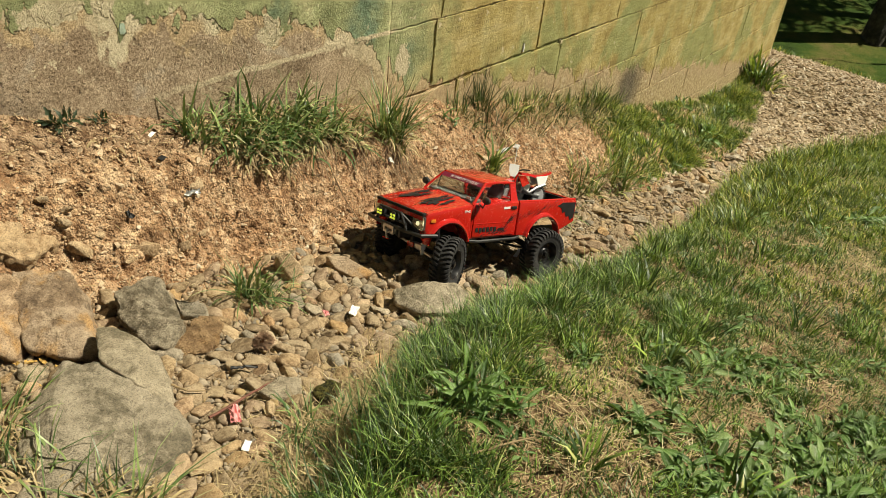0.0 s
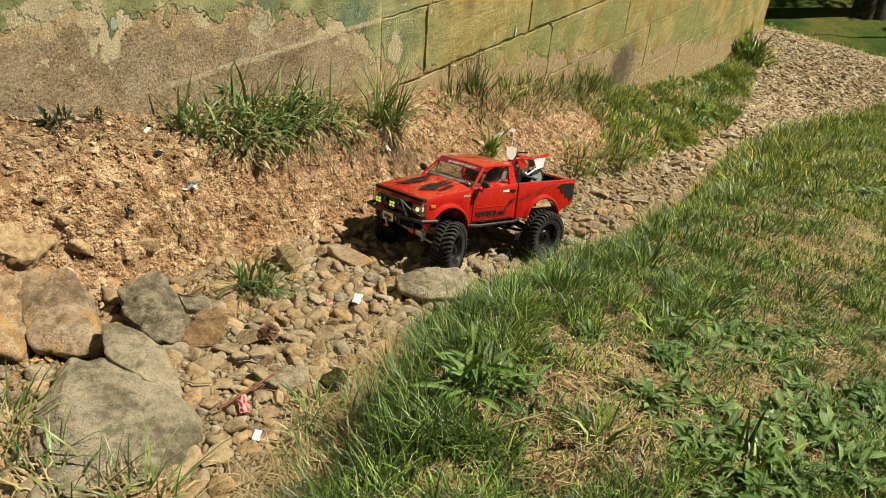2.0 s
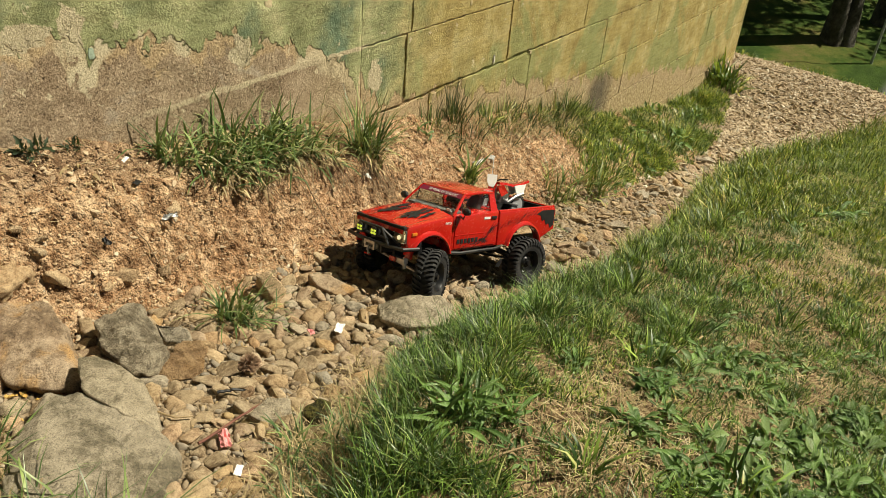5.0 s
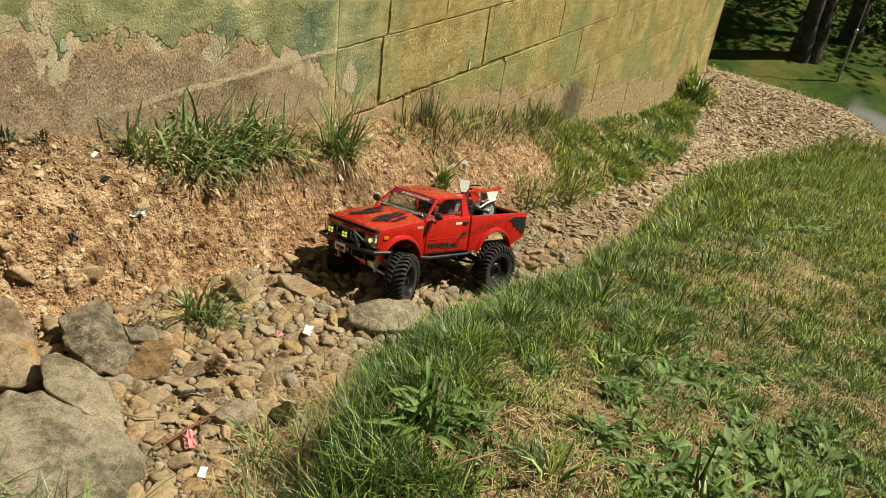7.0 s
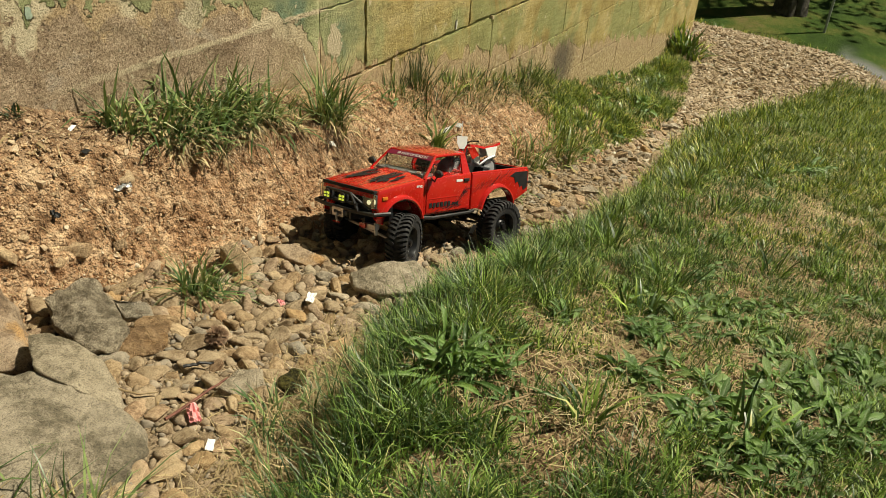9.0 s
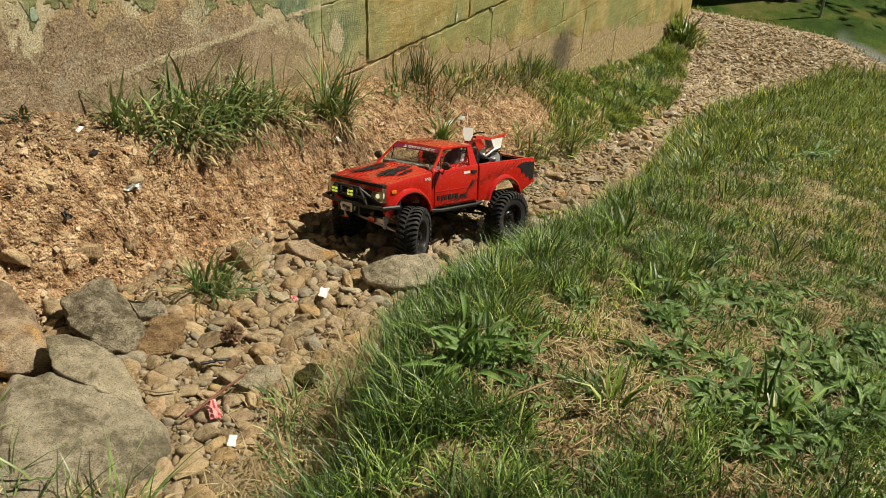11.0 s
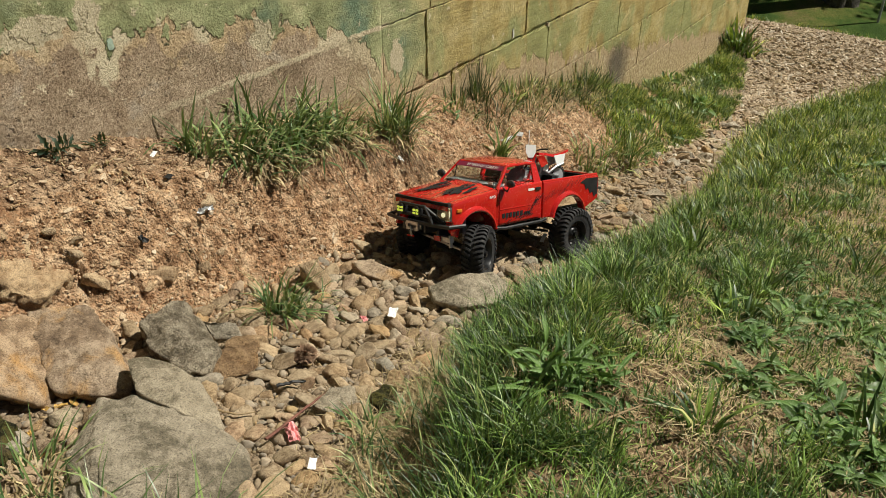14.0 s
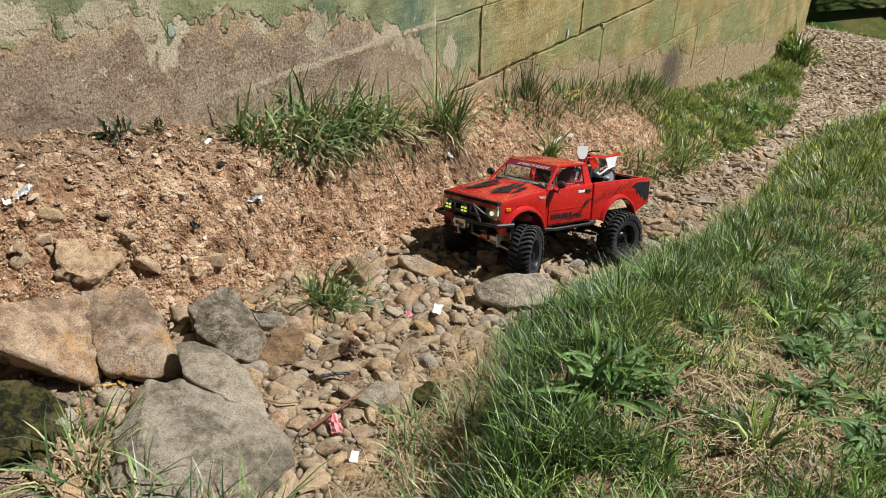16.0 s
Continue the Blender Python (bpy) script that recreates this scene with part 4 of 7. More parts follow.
# ---------------------------------------------------------------- shapes
def prism(bm, pts, y0, y1, bevel=0.0, seg=2):
    """A side outline of (x, z) points, from y0 to y1."""
    a = [bm.verts.new((x, y0, z)) for x, z in pts]
    b = [bm.verts.new((x, y1, z)) for x, z in pts]
    n = len(pts)
    fs = [bm.faces.new(a), bm.faces.new(b[::-1])]
    fs += [bm.faces.new((a[i], b[i], b[(i + 1) % n], a[(i + 1) % n])) for i in range(n)]
    bmesh.ops.recalc_face_normals(bm, faces=fs)
    if bevel:
        es = [e for e in fs[0].edges] + [e for e in fs[1].edges]
        bmesh.ops.bevel(bm, geom=es, offset=bevel, segments=seg, affect="EDGES", profile=0.5)
    return bm


def loft(bm, rings, cap=True, close=True):
    """Skin over rings of equal length."""
    rows = [[bm.verts.new(p) for p in r] for r in rings]
    n = len(rows[0])
    fs = []
    for r, s in zip(rows, rows[1:]):
        for i in range(n if close else n - 1):
            fs.append(bm.faces.new((r[i], r[(i + 1) % n], s[(i + 1) % n], s[i])))
    if cap:
        fs += [bm.faces.new(rows[0][::-1]), bm.faces.new(rows[-1])]
    bmesh.ops.recalc_face_normals(bm, faces=fs)
    return bm


def tube(bm, pts, r, seg=8, taper=None):
    pts = [Vector(p) for p in pts]
    rings = []
    for i, p in enumerate(pts):
        d = (pts[min(i + 1, len(pts) - 1)] - pts[max(i - 1, 0)]).normalized()
        u = d.cross(Vector((0.13, 0.31, 0.94))).normalized()
        w = d.cross(u)
        q = r if taper is None else r + (taper - r) * i / max(1, len(pts) - 1)
        rings.append([p + q * (u * math.cos(2 * math.pi * k / seg) + w * math.sin(2 * math.pi * k / seg)) for k in range(seg)])
    return loft(bm, rings)


def lathe(bm, prof, seg=24, at=(0, 0, 0)):
    """Turns (radius, y) points about the y axis."""
    at = Vector(at)
    rings = [[at + Vector((r * math.cos(2 * math.pi * k / seg), y, r * math.sin(2 * math.pi * k / seg))) for k in range(seg)] for r, y in prof]
    return loft(bm, rings)


def slab(bm, pts, normal, thick):
    """A plate: a flat outline of points, given thickness along normal."""
    n = Vector(normal).normalized() * thick
    return loft(bm, [[Vector(p) for p in pts], [Vector(p) + n for p in pts]])


def lettering(text, size, material, parent, m, name="lettering"):
    cu = bpy.data.curves.new(name, "FONT")
    cu.body, cu.size, cu.extrude, cu.align_x, cu.align_y = text, size, size * 0.02, "CENTER", "CENTER"
    tmp = bpy.data.objects.new(name, cu)
    me = bpy.data.meshes.new_from_object(tmp)
    bpy.data.objects.remove(tmp)
    me.materials.clear()
    me.materials.append(material)
    ob = new(name, me)
    ob.parent, ob.matrix_local = parent, m
    return ob


# ---------------------------------------------------------------- the model truck
def mat_red():
    k = Mat("red_lexan", 0.32, 0, 0.5)
    n = k.noise(25, 5, 0.7, k.obj)
    k.set("Base Color", k.mix(k.step(n, 0.45, 0.7), (0.50, 0.016, 0.012), (0.42, 0.017, 0.014)))
    dust = k.math("MULTIPLY", k.step(k.noise(160, 3, 0.6, k.obj), 0.55, 0.75), 0.25)
    k.set("Roughness", k.math("ADD", k.math("MULTIPLY", n, 0.25), k.math("ADD", 0.10, dust)))
    k.set("Coat Weight", 0.8), k.set("Coat Roughness", 0.10)
    return k.m


def mat_tyre():
    k = Mat("dusty_rubber", 0.8, 0, 0.3)
    n = k.noise(90, 5, 0.7, k.obj)
    k.set("Base Color", k.ramp(n, (0.35, (0.014, 0.014, 0.016)), (0.6, (0.038, 0.037, 0.037)), (0.8, (0.12, 0.105, 0.09))))
    k.bump(n, 0.4, 0.001)
    return k.m


RED, TYRE = mat_red(), mat_tyre()
BLACK = mat_plain("black_plastic", (0.018, 0.018, 0.019), 0.45, 0, 0.5, 0.3)
MATT = mat_plain("matt_black_vinyl", (0.014, 0.013, 0.013), 0.7, 0, 0.3, 0.3)
RIM = mat_plain("black_steel", (0.02, 0.02, 0.021), 0.3, 0.4, 0.6, 0.2)
STEEL = mat_plain("brushed_steel", (0.45, 0.45, 0.46), 0.35, 1.0, 0.5, 0.15)
SPOKE = mat_plain("silver_spokes", (0.72, 0.73, 0.75), 0.35, 0.6, 0.5, 0.05)
WHITE = mat_plain("white_plastic", (0.78, 0.78, 0.76), 0.4, 0, 0.5, 0.05)
PLUM = mat_plain("plum_banner", (0.22, 0.012, 0.05), 0.45, 0, 0.4, 0.1)
AMBER = mat_plain("amber_lens", (0.65, 0.2, 0.03), 0.2, 0, 0.6, 0.1)
CABIN = mat_plain("grey_cabin", (0.12, 0.115, 0.11), 0.7, 0, 0.3, 0.15)


def mat_glass(name, tint, rough=0.03):
    k = Mat(name, rough, 0, 0.5)
    k.set("Base Color", tint), k.set("Transmission Weight", 1.0), k.set("IOR", 1.2)
    return k.m


def mat_lamp(name, colour, strength):
    k = Mat(name, 0.3, 0, 0.5)
    k.set("Base Color", colour), k.set("Emission Color", colour), k.set("Emission Strength", strength)
    return k.m


GLASS = mat_glass("cab_glass", (0.80, 0.83, 0.82))
LENS = mat_glass("lamp_lens", (0.95, 0.93, 0.8), 0.12)
YELLOW = mat_lamp("lit_yellow_lamp", (0.75, 0.9, 0.12), 0.5)
BULB = mat_lamp("lit_bulb", (1.0, 0.93, 0.62), 0.7)


def arch(cx, r, z0, cz=-0.005, a0=None, n=14):
    """Points of a wheel arch from its front foot over the top to its rear foot, at the sill height z0."""
    a = math.asin(max(-1, min(1, (z0 - cz) / r)))
    return [(cx + r * math.cos(a + (math.pi - 2 * a) * i / n), cz + r * math.sin(a + (math.pi - 2 * a) * i / n)) for i in range(n + 1)]


def splash(bm, x0, x1, z0, z1, y, seed, n=7, tall=1.0):
    """Torn slanting strokes of a decal on a side panel, rising towards the tail."""
    rng = random.Random(seed)
    for i in range(n * 2):
        u = rng.random()
        cx, cz = x0 + (x1 - x0) * u + rng.gauss(0, 0.003), z0 + (z1 - z0) * u + rng.gauss(0, 0.004 * tall)
        l, h = rng.uniform(0.006, 0.020), rng.uniform(0.0008, 0.0028) * (0.6 + tall)
        c, d = -math.cos(0.75), math.sin(0.75) * tall
        jag = [(-0.5, 0.0), (-0.25, 0.7), (0.0, 0.45), (0.2, 1.0), (0.5, 0.1), (0.25, -0.6), (0.05, -0.3), (-0.2, -0.9)]
        slab(bm, [(cx + l * a * c - h * b * d, y, cz + l * a * d + h * b * abs(c)) for a, b in jag], (0, 1 if y > 0 else -1, 0), 0.0004)


def flare(bm, cx, y, r, s):
    """A rounded lip over a wheel arch."""
    rings = []
    for i in range(19):
        a = math.radians(10 + 160 * i / 18)
        c, d = math.cos(a), math.sin(a)
        rings.append([(cx + (r + e) * c, y + s * h, (r + e) * d - 0.005) for e, h in ((-0.001, -0.006), (-0.001, 0.0075), (0.0015, 0.0095), (0.005, 0.0085), (0.009, 0.002), (0.010, -0.003))])
    return loft(bm, rings)


def wheel(parent, name, m):
    w = new(name)
    w.parent, w.matrix_local = parent, m
    bm = bmesh.new()
    R, half = 0.054, 0.0235
    lathe(bm, [(0.030, -half * 0.86), (0.036, -half), (0.046, -half * 0.98), (0.0505, -half * 0.8), (0.0515, 0), (0.0505, half * 0.8), (0.046, half * 0.98), (0.036, half), (0.030, half * 0.86), (0.029, 0)], 40)
    n = 34
    for i in range(n):
        for side in (-1, 1):
            a = 2 * math.pi * (i + (0.5 if side > 0 else 0)) / n
            rings = []
            for y, ro, ri, wd, sk in ((0.0035, R + 0.001, 0.049, 0.0024, -0.05), (0.012, R + 0.0015, 0.049, 0.0027, 0.01), (0.021, R, 0.047, 0.0029, 0.06), (0.0258, R - 0.0045, 0.043, 0.0028, 0.075), (0.0262, R - 0.011, 0.042, 0.0020, 0.08)):
                an = a + sk
                t = Vector((-math.sin(an), 0, math.cos(an)))
                d = Vector((math.cos(an), 0, math.sin(an)))
                c = Vector((0, side * y, 0))
                rings.append([c + d * ri - t * wd, c + d * ro - t * wd * 0.85, c + d * ro + t * wd * 0.85, c + d * ri + t * wd])
            loft(bm, rings)
    part("tyre", bm, TYRE, w, "dusty black mud tyre with deep lugs", 35)
    bm = bmesh.new()
    lathe(bm, [(0.0305, -0.020), (0.0315, 0.0205), (0.0290, 0.0215), (0.0275, 0.018), (0.0255, 0.008), (0.016, 0.006), (0.011, 0.011), (0.006, 0.012), (0.0055, 0.019), (0.001, 0.0195)], 32)
    for i in range(6):
        a = 2 * math.pi * i / 6
        tube(bm, [(0.0095 * math.cos(a), 0.010, 0.0095 * math.sin(a)), (0.0095 * math.cos(a), 0.0145, 0.0095 * math.sin(a))], 0.0018, 6)
    for i in range(10):
        a = 2 * math.pi * i / 10
        tube(bm, [(0.021 * math.cos(a), 0.0062, 0.021 * math.sin(a)), (0.0235 * math.cos(a), 0.0085, 0.0235 * math.sin(a))], 0.0022, 6)
    part("rim", bm, RIM, w, "gloss black steel rim", 30)
    return w


def build_truck(m):
    truck = thing("model_truck", m, "red model pickup truck with mud tyres on river stones", "model truck")
    LIFT = 0.0075

    def P(name, bm, mat, label="", shade=30, parent=None, lift=LIFT):
        for v in bm.verts:
            v.co.z += lift - 0.18 * max(0.0, v.co.z - 0.088)
        return part(name, bm, mat, parent or truck, label, shade)

    Y, SILL = 0.084, 0.007
    FA, RA, AR = 0.287, 0.0, 0.053
    # front clip: hood and fenders
    bm = bmesh.new()
    side = [(0.350, 0.035), (0.350, 0.062), (0.346, 0.0685), (0.30, 0.0755), (0.225, 0.083), (0.225, SILL), *arch(FA, AR, SILL)[::-1], (0.347, 0.031)]
    prism(bm, side, 0.060, Y, 0.004)
    P("fender", bm, RED)
    bm = bmesh.new()
    prism(bm, side, -Y, -0.060, 0.004)
    P("fender", bm, RED)
    bm = bmesh.new()
    rings = []
    for x, z, c in ((0.354, 0.0655, 0.002), (0.349, 0.0690, 0.004), (0.32, 0.0735, 0.006), (0.28, 0.0785, 0.007), (0.225, 0.0845, 0.007), (0.222, 0.080, 0.007)):
        row = [(x, y, z + c * (1 - (y / 0.076) ** 2) - 0.002 + 0.0022 * math.exp(-((abs(y) - 0.035) / 0.007) ** 2)) for y in [-0.076 + 0.152 * i / 20 for i in range(21)]]
        rings.append(row + [(x, 0.076, z - 0.012), (x, -0.076, z - 0.012)])
    loft(bm, rings)
    hood = P("hood", bm, RED)
    top = lambda x, y: 0.0845 - (x - 0.225) * 0.1215 + 0.0065 * (1 - (y / 0.076) ** 2) - 0.0002
    for s in (-1, 1):
        bm = bmesh.new()
        rr = random.Random(5 + s)
        for i in range(18):
            x, y, l = rr.uniform(0.248, 0.318), s * 0.034 + rr.gauss(0, 0.008), rr.uniform(0.022, 0.058)
            w = rr.uniform(0.002, 0.0065)
            sk = s * rr.uniform(0.05, 0.3) * l
            jag = [(-0.5, 0.1), (-0.3, 0.8), (-0.12, 0.45), (0.05, 1.0), (0.28, 0.4), (0.5, 0.0), (0.3, -0.5), (0.1, -0.35), (-0.1, -0.9), (-0.33, -0.4)]
            pts = [(x + l * a, y + w * b + sk * a) for a, b in jag]
            slab(bm, [(p, q, top(p, q) + 0.0006 + 0.0018 * math.exp(-((abs(q) - 0.035) / 0.007) ** 2)) for p, q in pts], (0, 0, 1), 0.0004)
        P("hood_decal", bm, MATT, "torn black stripe decal", parent=hood)
    # grille and front panel
    bm = bmesh.new()
    box(bm, 0.330, 0.346, -0.078, 0.078, 0.026, 0.063, 0.002)
    for i in range(6):
        box(bm, 0.345, 0.349, -0.046, 0.046, 0.028 + 0.0054 * i, 0.0302 + 0.0054 * i)
    box(bm, 0.344, 0.3550, -0.079, 0.079, 0.0615, 0.068, 0.0015)
    P("grille", bm, MATT, "black slatted grille")
    for s in (-1, 1):
        bm = bmesh.new()
        box(bm, 0.344, 0.3530, s * 0.065 - 0.0175, s * 0.065 + 0.0175, 0.034, 0.061, 0.002)
        lamp = P("headlight", bm, STEEL, "square headlight with warm bulb lit")
        bm = bmesh.new()
        box(bm, 0.3534, 0.3580, s * 0.066 - 0.0175, s * 0.066 + 0.0175, 0.0345, 0.0605, 0.002)
        P("lens", bm, LENS, parent=lamp)
        bm = bmesh.new()
        bmesh.ops.create_uvsphere(bm, u_segments=12, v_segments=8, radius=0.0045, matrix=Matrix.Translation((0.3545, s * 0.065, 0.045)))
        P("bulb", bm, BULB, parent=lamp)
        bm = bmesh.new()
        box(bm, 0.325, 0.338, s * (Y + 0.0005) - 0.002, s * (Y + 0.0005) + 0.002, 0.050, 0.0565, 0.0012)
        P("indicator", bm, AMBER, "small amber indicator")
        bm = bmesh.new()
        flare(bm, FA, s * (Y - 0.002), AR, s)
        P("wheel_flare", bm, RED)
        bm = bmesh.new()
        flare(bm, RA, s * (Y - 0.002), AR, s)
        P("wheel_flare", bm, RED)
    # cab below the windows, with doors
    bm = bmesh.new()
    prism(bm, [(0.226, SILL), (0.226, 0.083), (0.086, 0.086), (0.086, SILL)], -Y + 0.001, Y - 0.001, 0.004)
    P("cab", bm, RED)
    for s in (-1, 1):
        bm = bmesh.new()
        y = s * Y
        prism(bm, [(0.219, SILL + 0.005), (0.219, 0.081), (0.094, 0.084), (0.094, SILL + 0.005)], min(y - s * .003, y + s * .0012), max(y - s * .003, y + s * .0012), 0.0012)
        box(bm, 0.094, 0.219, min(y, y + s * .0019), max(y, y + s * .0019), 0.040, 0.042, 0.0005)
        door = P("door", bm, RED)
        bm = bmesh.new()
        box(bm, 0.097, 0.112, min(y, y + s * .004), max(y, y + s * .004), 0.070, 0.076, 0.001)
        P("door_handle", bm, BLACK, "black recessed door handle", parent=door)
        bm = bmesh.new()
        box(bm, 0.116, 0.135, min(y + s * .0015, y + s * .0021), max(y + s * .0015, y + s * .0021), 0.0705, 0.0755)
        P("sticker", bm, WHITE, "small white sticker", parent=door)
        bm = bmesh.new()
        tube(bm, [(0.205, s * 0.080, 0.083), (0.208, s * 0.094, 0.078), (0.207, s * 0.099, 0.090)], 0.0018, 6)
        rings = []
        for q, ww in ((0.0, 0.6), (0.003, 1.0), (0.008, 0.95), (0.011, 0.5)):
            rings.append([(0.201 + q, s * 0.101 + 0.011 * ww * math.cos(a), 0.096 + 0.0095 * ww * math.sin(a)) for a in [2 * math.pi * i / 12 for i in range(12)]])
        loft(bm, rings)
        P("door_mirror", bm, BLACK, "round black door mirror")
        # wording bars and torn stripe on the door
        bm = bmesh.new()
        for i in range(6):
            x = 0.212 - 0.0108 * i
            box(bm, x - 0.0076, x, min(y + s * .0018, y + s * .0024), max(y + s * .0018, y + s * .0024), 0.0230, 0.0325)
        for i in range(3):
            x = 0.144 - 0.006 * i
            box(bm, x - 0.0045, x, min(y + s * .0018, y + s * .0024), max(y + s * .0018, y + s * .0024), 0.0235, 0.029)
        P("door_mark", bm, MATT, "row of black letter bars", parent=door)
        bm = bmesh.new()
        splash(bm, 0.13, 0.096, 0.030, 0.054, y + s * 0.0018, 3, 18, 1.2)
        splash(bm, 0.205, 0.12, 0.019, 0.021, y + s * 0.0018, 5, 8, 0.35)
        P("door_decal", bm, MATT, "torn black stripe decal", parent=door)
        lettering("4WD", 0.008, WHITE, truck, Matrix.Translation((0.240, y + s * 0.0006, 0.0765)) @ Matrix.Rotation(radians(180 if s > 0 else 0), 4, "Z") @ Matrix.Rotation(radians(90), 4, "X"), "badge")
    # greenhouse: pillars, roof, panes
    bm = bmesh.new()
    rings = []
    for x, z, hw in ((0.186, 0.1285, 0.064), (0.183, 0.1335, 0.065), (0.17, 0.1365, 0.0655), (0.12, 0.1375, 0.0655), (0.097, 0.1355, 0.0645), (0.093, 0.1295, 0.064)):
        rings.append([(x, -hw, z - 0.006), (x, -hw + 0.001, z - 0.002), (x, -hw + 0.007, z), (x, 0, z + 0.0016), (x, hw - 0.007, z), (x, hw - 0.001, z - 0.002), (x, hw, z - 0.006)])
    loft(bm, rings)
    P("roof", bm, RED)
    for s in (-1, 1):
        bm = bmesh.new()
        tube(bm, [(0.226, s * 0.0815, 0.082), (0.204, s * 0.0745, 0.107), (0.184, s * 0.0665, 0.131)], 0.0034, 4)
        tube(bm, [(0.184, s * 0.0645, 0.1305), (0.13, s * 0.065, 0.1325), (0.095, s * 0.064, 0.131)], 0.0036, 8)
        slab(bm, [(0.110, s * 0.0795, 0.084), (0.088, s * 0.0795, 0.085), (0.093, s * 0.066, 0.132), (0.108, s * 0.0665, 0.132)], (0, -s, 0), 0.004)
        P("pillar", bm, RED)
        bm = bmesh.new()
        slab(bm, [(0.216, s * 0.0765, 0.085), (0.109, s * 0.0765, 0.085), (0.107, s * 0.0655, 0.130), (0.184, s * 0.0650, 0.130)], (0, -s, 0), 0.0012)
        win = P("side_window", bm, GLASS, "clear side window")
        win.visible_shadow = False
        bm = bmesh.new()
        tube(bm, [(0.193, s * 0.0745, 0.085), (0.190, s * 0.069, 0.120)], 0.0012, 6)
        P("window_bar", bm, BLACK)
    bm = bmesh.new()
    slab(bm, [(0.2245, 0.0795, 0.084), (0.2245, -0.0795, 0.084), (0.1840, -0.065, 0.131), (0.1840, 0.065, 0.131)], (-0.7, 0, -0.6), 0.0012)
    pane = P("windscreen", bm, GLASS, "clear windscreen with plum banner")
    pane.visible_shadow = False
    bm = bmesh.new()
    slab(bm, [(0.1935, 0.0680, 0.1205), (0.1935, -0.0680, 0.1205), (0.1853, -0.0652, 0.1303), (0.1853, 0.0652, 0.1303)], (0.76, 0, 0.64), 0.0006)
    banner = P("banner", bm, PLUM, "plum sun strip with white lettering", parent=pane)
    lettering("20 YEARS OF SCALE RC", 0.0088, WHITE, truck, Matrix.Translation((0.1908, 0.008, 0.1192 + LIFT)) @ Matrix.Rotation(radians(90), 4, "Z") @ Matrix.Rotation(radians(44), 4, "X"), "banner_lettering")
    for y in (-0.03, 0.03):
        bm = bmesh.new()
        tube(bm, [(0.227, y + 0.018, 0.0865), (0.224, y - 0.022, 0.0885)], 0.0014, 6)
        tube(bm, [(0.2265, y + 0.016, 0.0875), (0.220, y - 0.012, 0.0925)], 0.0008, 6)
        P("wiper", bm, BLACK)
    bm = bmesh.new()
    box(bm, 0.2185, 0.2195, 0.052, 0.064, 0.0895, 0.0955)
    P("inspection_sticker", bm, WHITE, "small white sticker", parent=pane)
    bm = bmesh.new()
    slab(bm, [(0.088, 0.070, 0.086), (0.088, -0.070, 0.086), (0.094, -0.062, 0.130), (0.094, 0.062, 0.130)], (1, 0, -0.2), 0.0012)
    P("rear_window", bm, GLASS).visible_shadow = False
    # cabin
    bm = bmesh.new()
    box(bm, 0.190, 0.222, -0.070, 0.070, 0.082, 0.090, 0.003)
    P("dashboard", bm, CABIN)
    for y in (-0.033, 0.033):
        bm = bmesh.new()
        rings = [[(x + 0.006 * math.cos(a), y + w * math.copysign(abs(math.sin(a)) ** 0.6, math.sin(a)), z) for a in [2 * math.pi * i / 14 for i in range(14)]] for x, z, w in ((0.120, 0.086, 0.022), (0.114, 0.100, 0.023), (0.108, 0.112, 0.019), (0.106, 0.115, 0.011), (0.104, 0.124, 0.010), (0.103, 0.126, 0.006))]
        loft(bm, rings)
        P("seat", bm, CABIN, "dark grey bucket seat")
    bm = bmesh.new()
    ringpts = [(0.172 + 0.006 * math.sin(a), 0.033 + 0.014 * math.cos(a), 0.096 + 0.012 * math.sin(a)) for a in [2 * math.pi * i / 16 for i in range(17)]]
    tube(bm, ringpts, 0.0015, 6)
    P("steering_wheel", bm, BLACK)
    # bed
    for s in (-1, 1):
        bm = bmesh.new()
        y0, y1 = sorted((s * 0.072, s * Y))
        prism(bm, [(0.084, SILL), (0.084, 0.083), (-0.102, 0.083), (-0.108, 0.080), (-0.108, 0.030), *arch(RA, AR, SILL)[::-1]], y0, y1, 0.0025)
        tube(bm, [(0.084, s * 0.0795, 0.0835), (-0.104, s * 0.0795, 0.0835)], 0.0034, 8)
        panel = P("bed_side", bm, RED)
        bm = bmesh.new()
        yy = s * (Y + 0.0003)
        slab(bm, [(-0.060, yy, 0.078), (-0.104, yy, 0.077), (-0.104, yy, 0.040), (-0.092, yy, 0.034), (-0.086, yy, 0.046), (-0.078, yy, 0.042), (-0.070, yy, 0.056), (-0.062, yy, 0.052), (-0.056, yy, 0.066), (-0.040, yy, 0.070)], (0, s, 0), 0.0005)
        splash(bm, 0.080, -0.045, 0.044, 0.080, yy, 11, 24, 1.1)
        P("bed_decal", bm, MATT, "torn black decal panel", parent=panel)
    bm = bmesh.new()
    box(bm, -0.108, -0.099, -0.0715, 0.0715, 0.030, 0.083, 0.002)
    P("tailgate", bm, RED)
    bm = bmesh.new()
    box(bm, -0.099, 0.083, -0.0715, 0.0715, 0.046, 0.050)
    box(bm, 0.076, 0.0835, -0.0715, 0.0715, 0.050, 0.084, 0.001)
    box(bm, -0.0985, -0.0945, -0.0715, 0.0715, 0.050, 0.080)
    for s in (-1, 1):
        y0, y1 = sorted((s * 0.066, s * 0.0718))
        box(bm, -0.0945, 0.076, y0, y1, 0.050, 0.081)
    P("bed_liner", bm, MATT, "matt black bed liner")
    bm = bmesh.new()
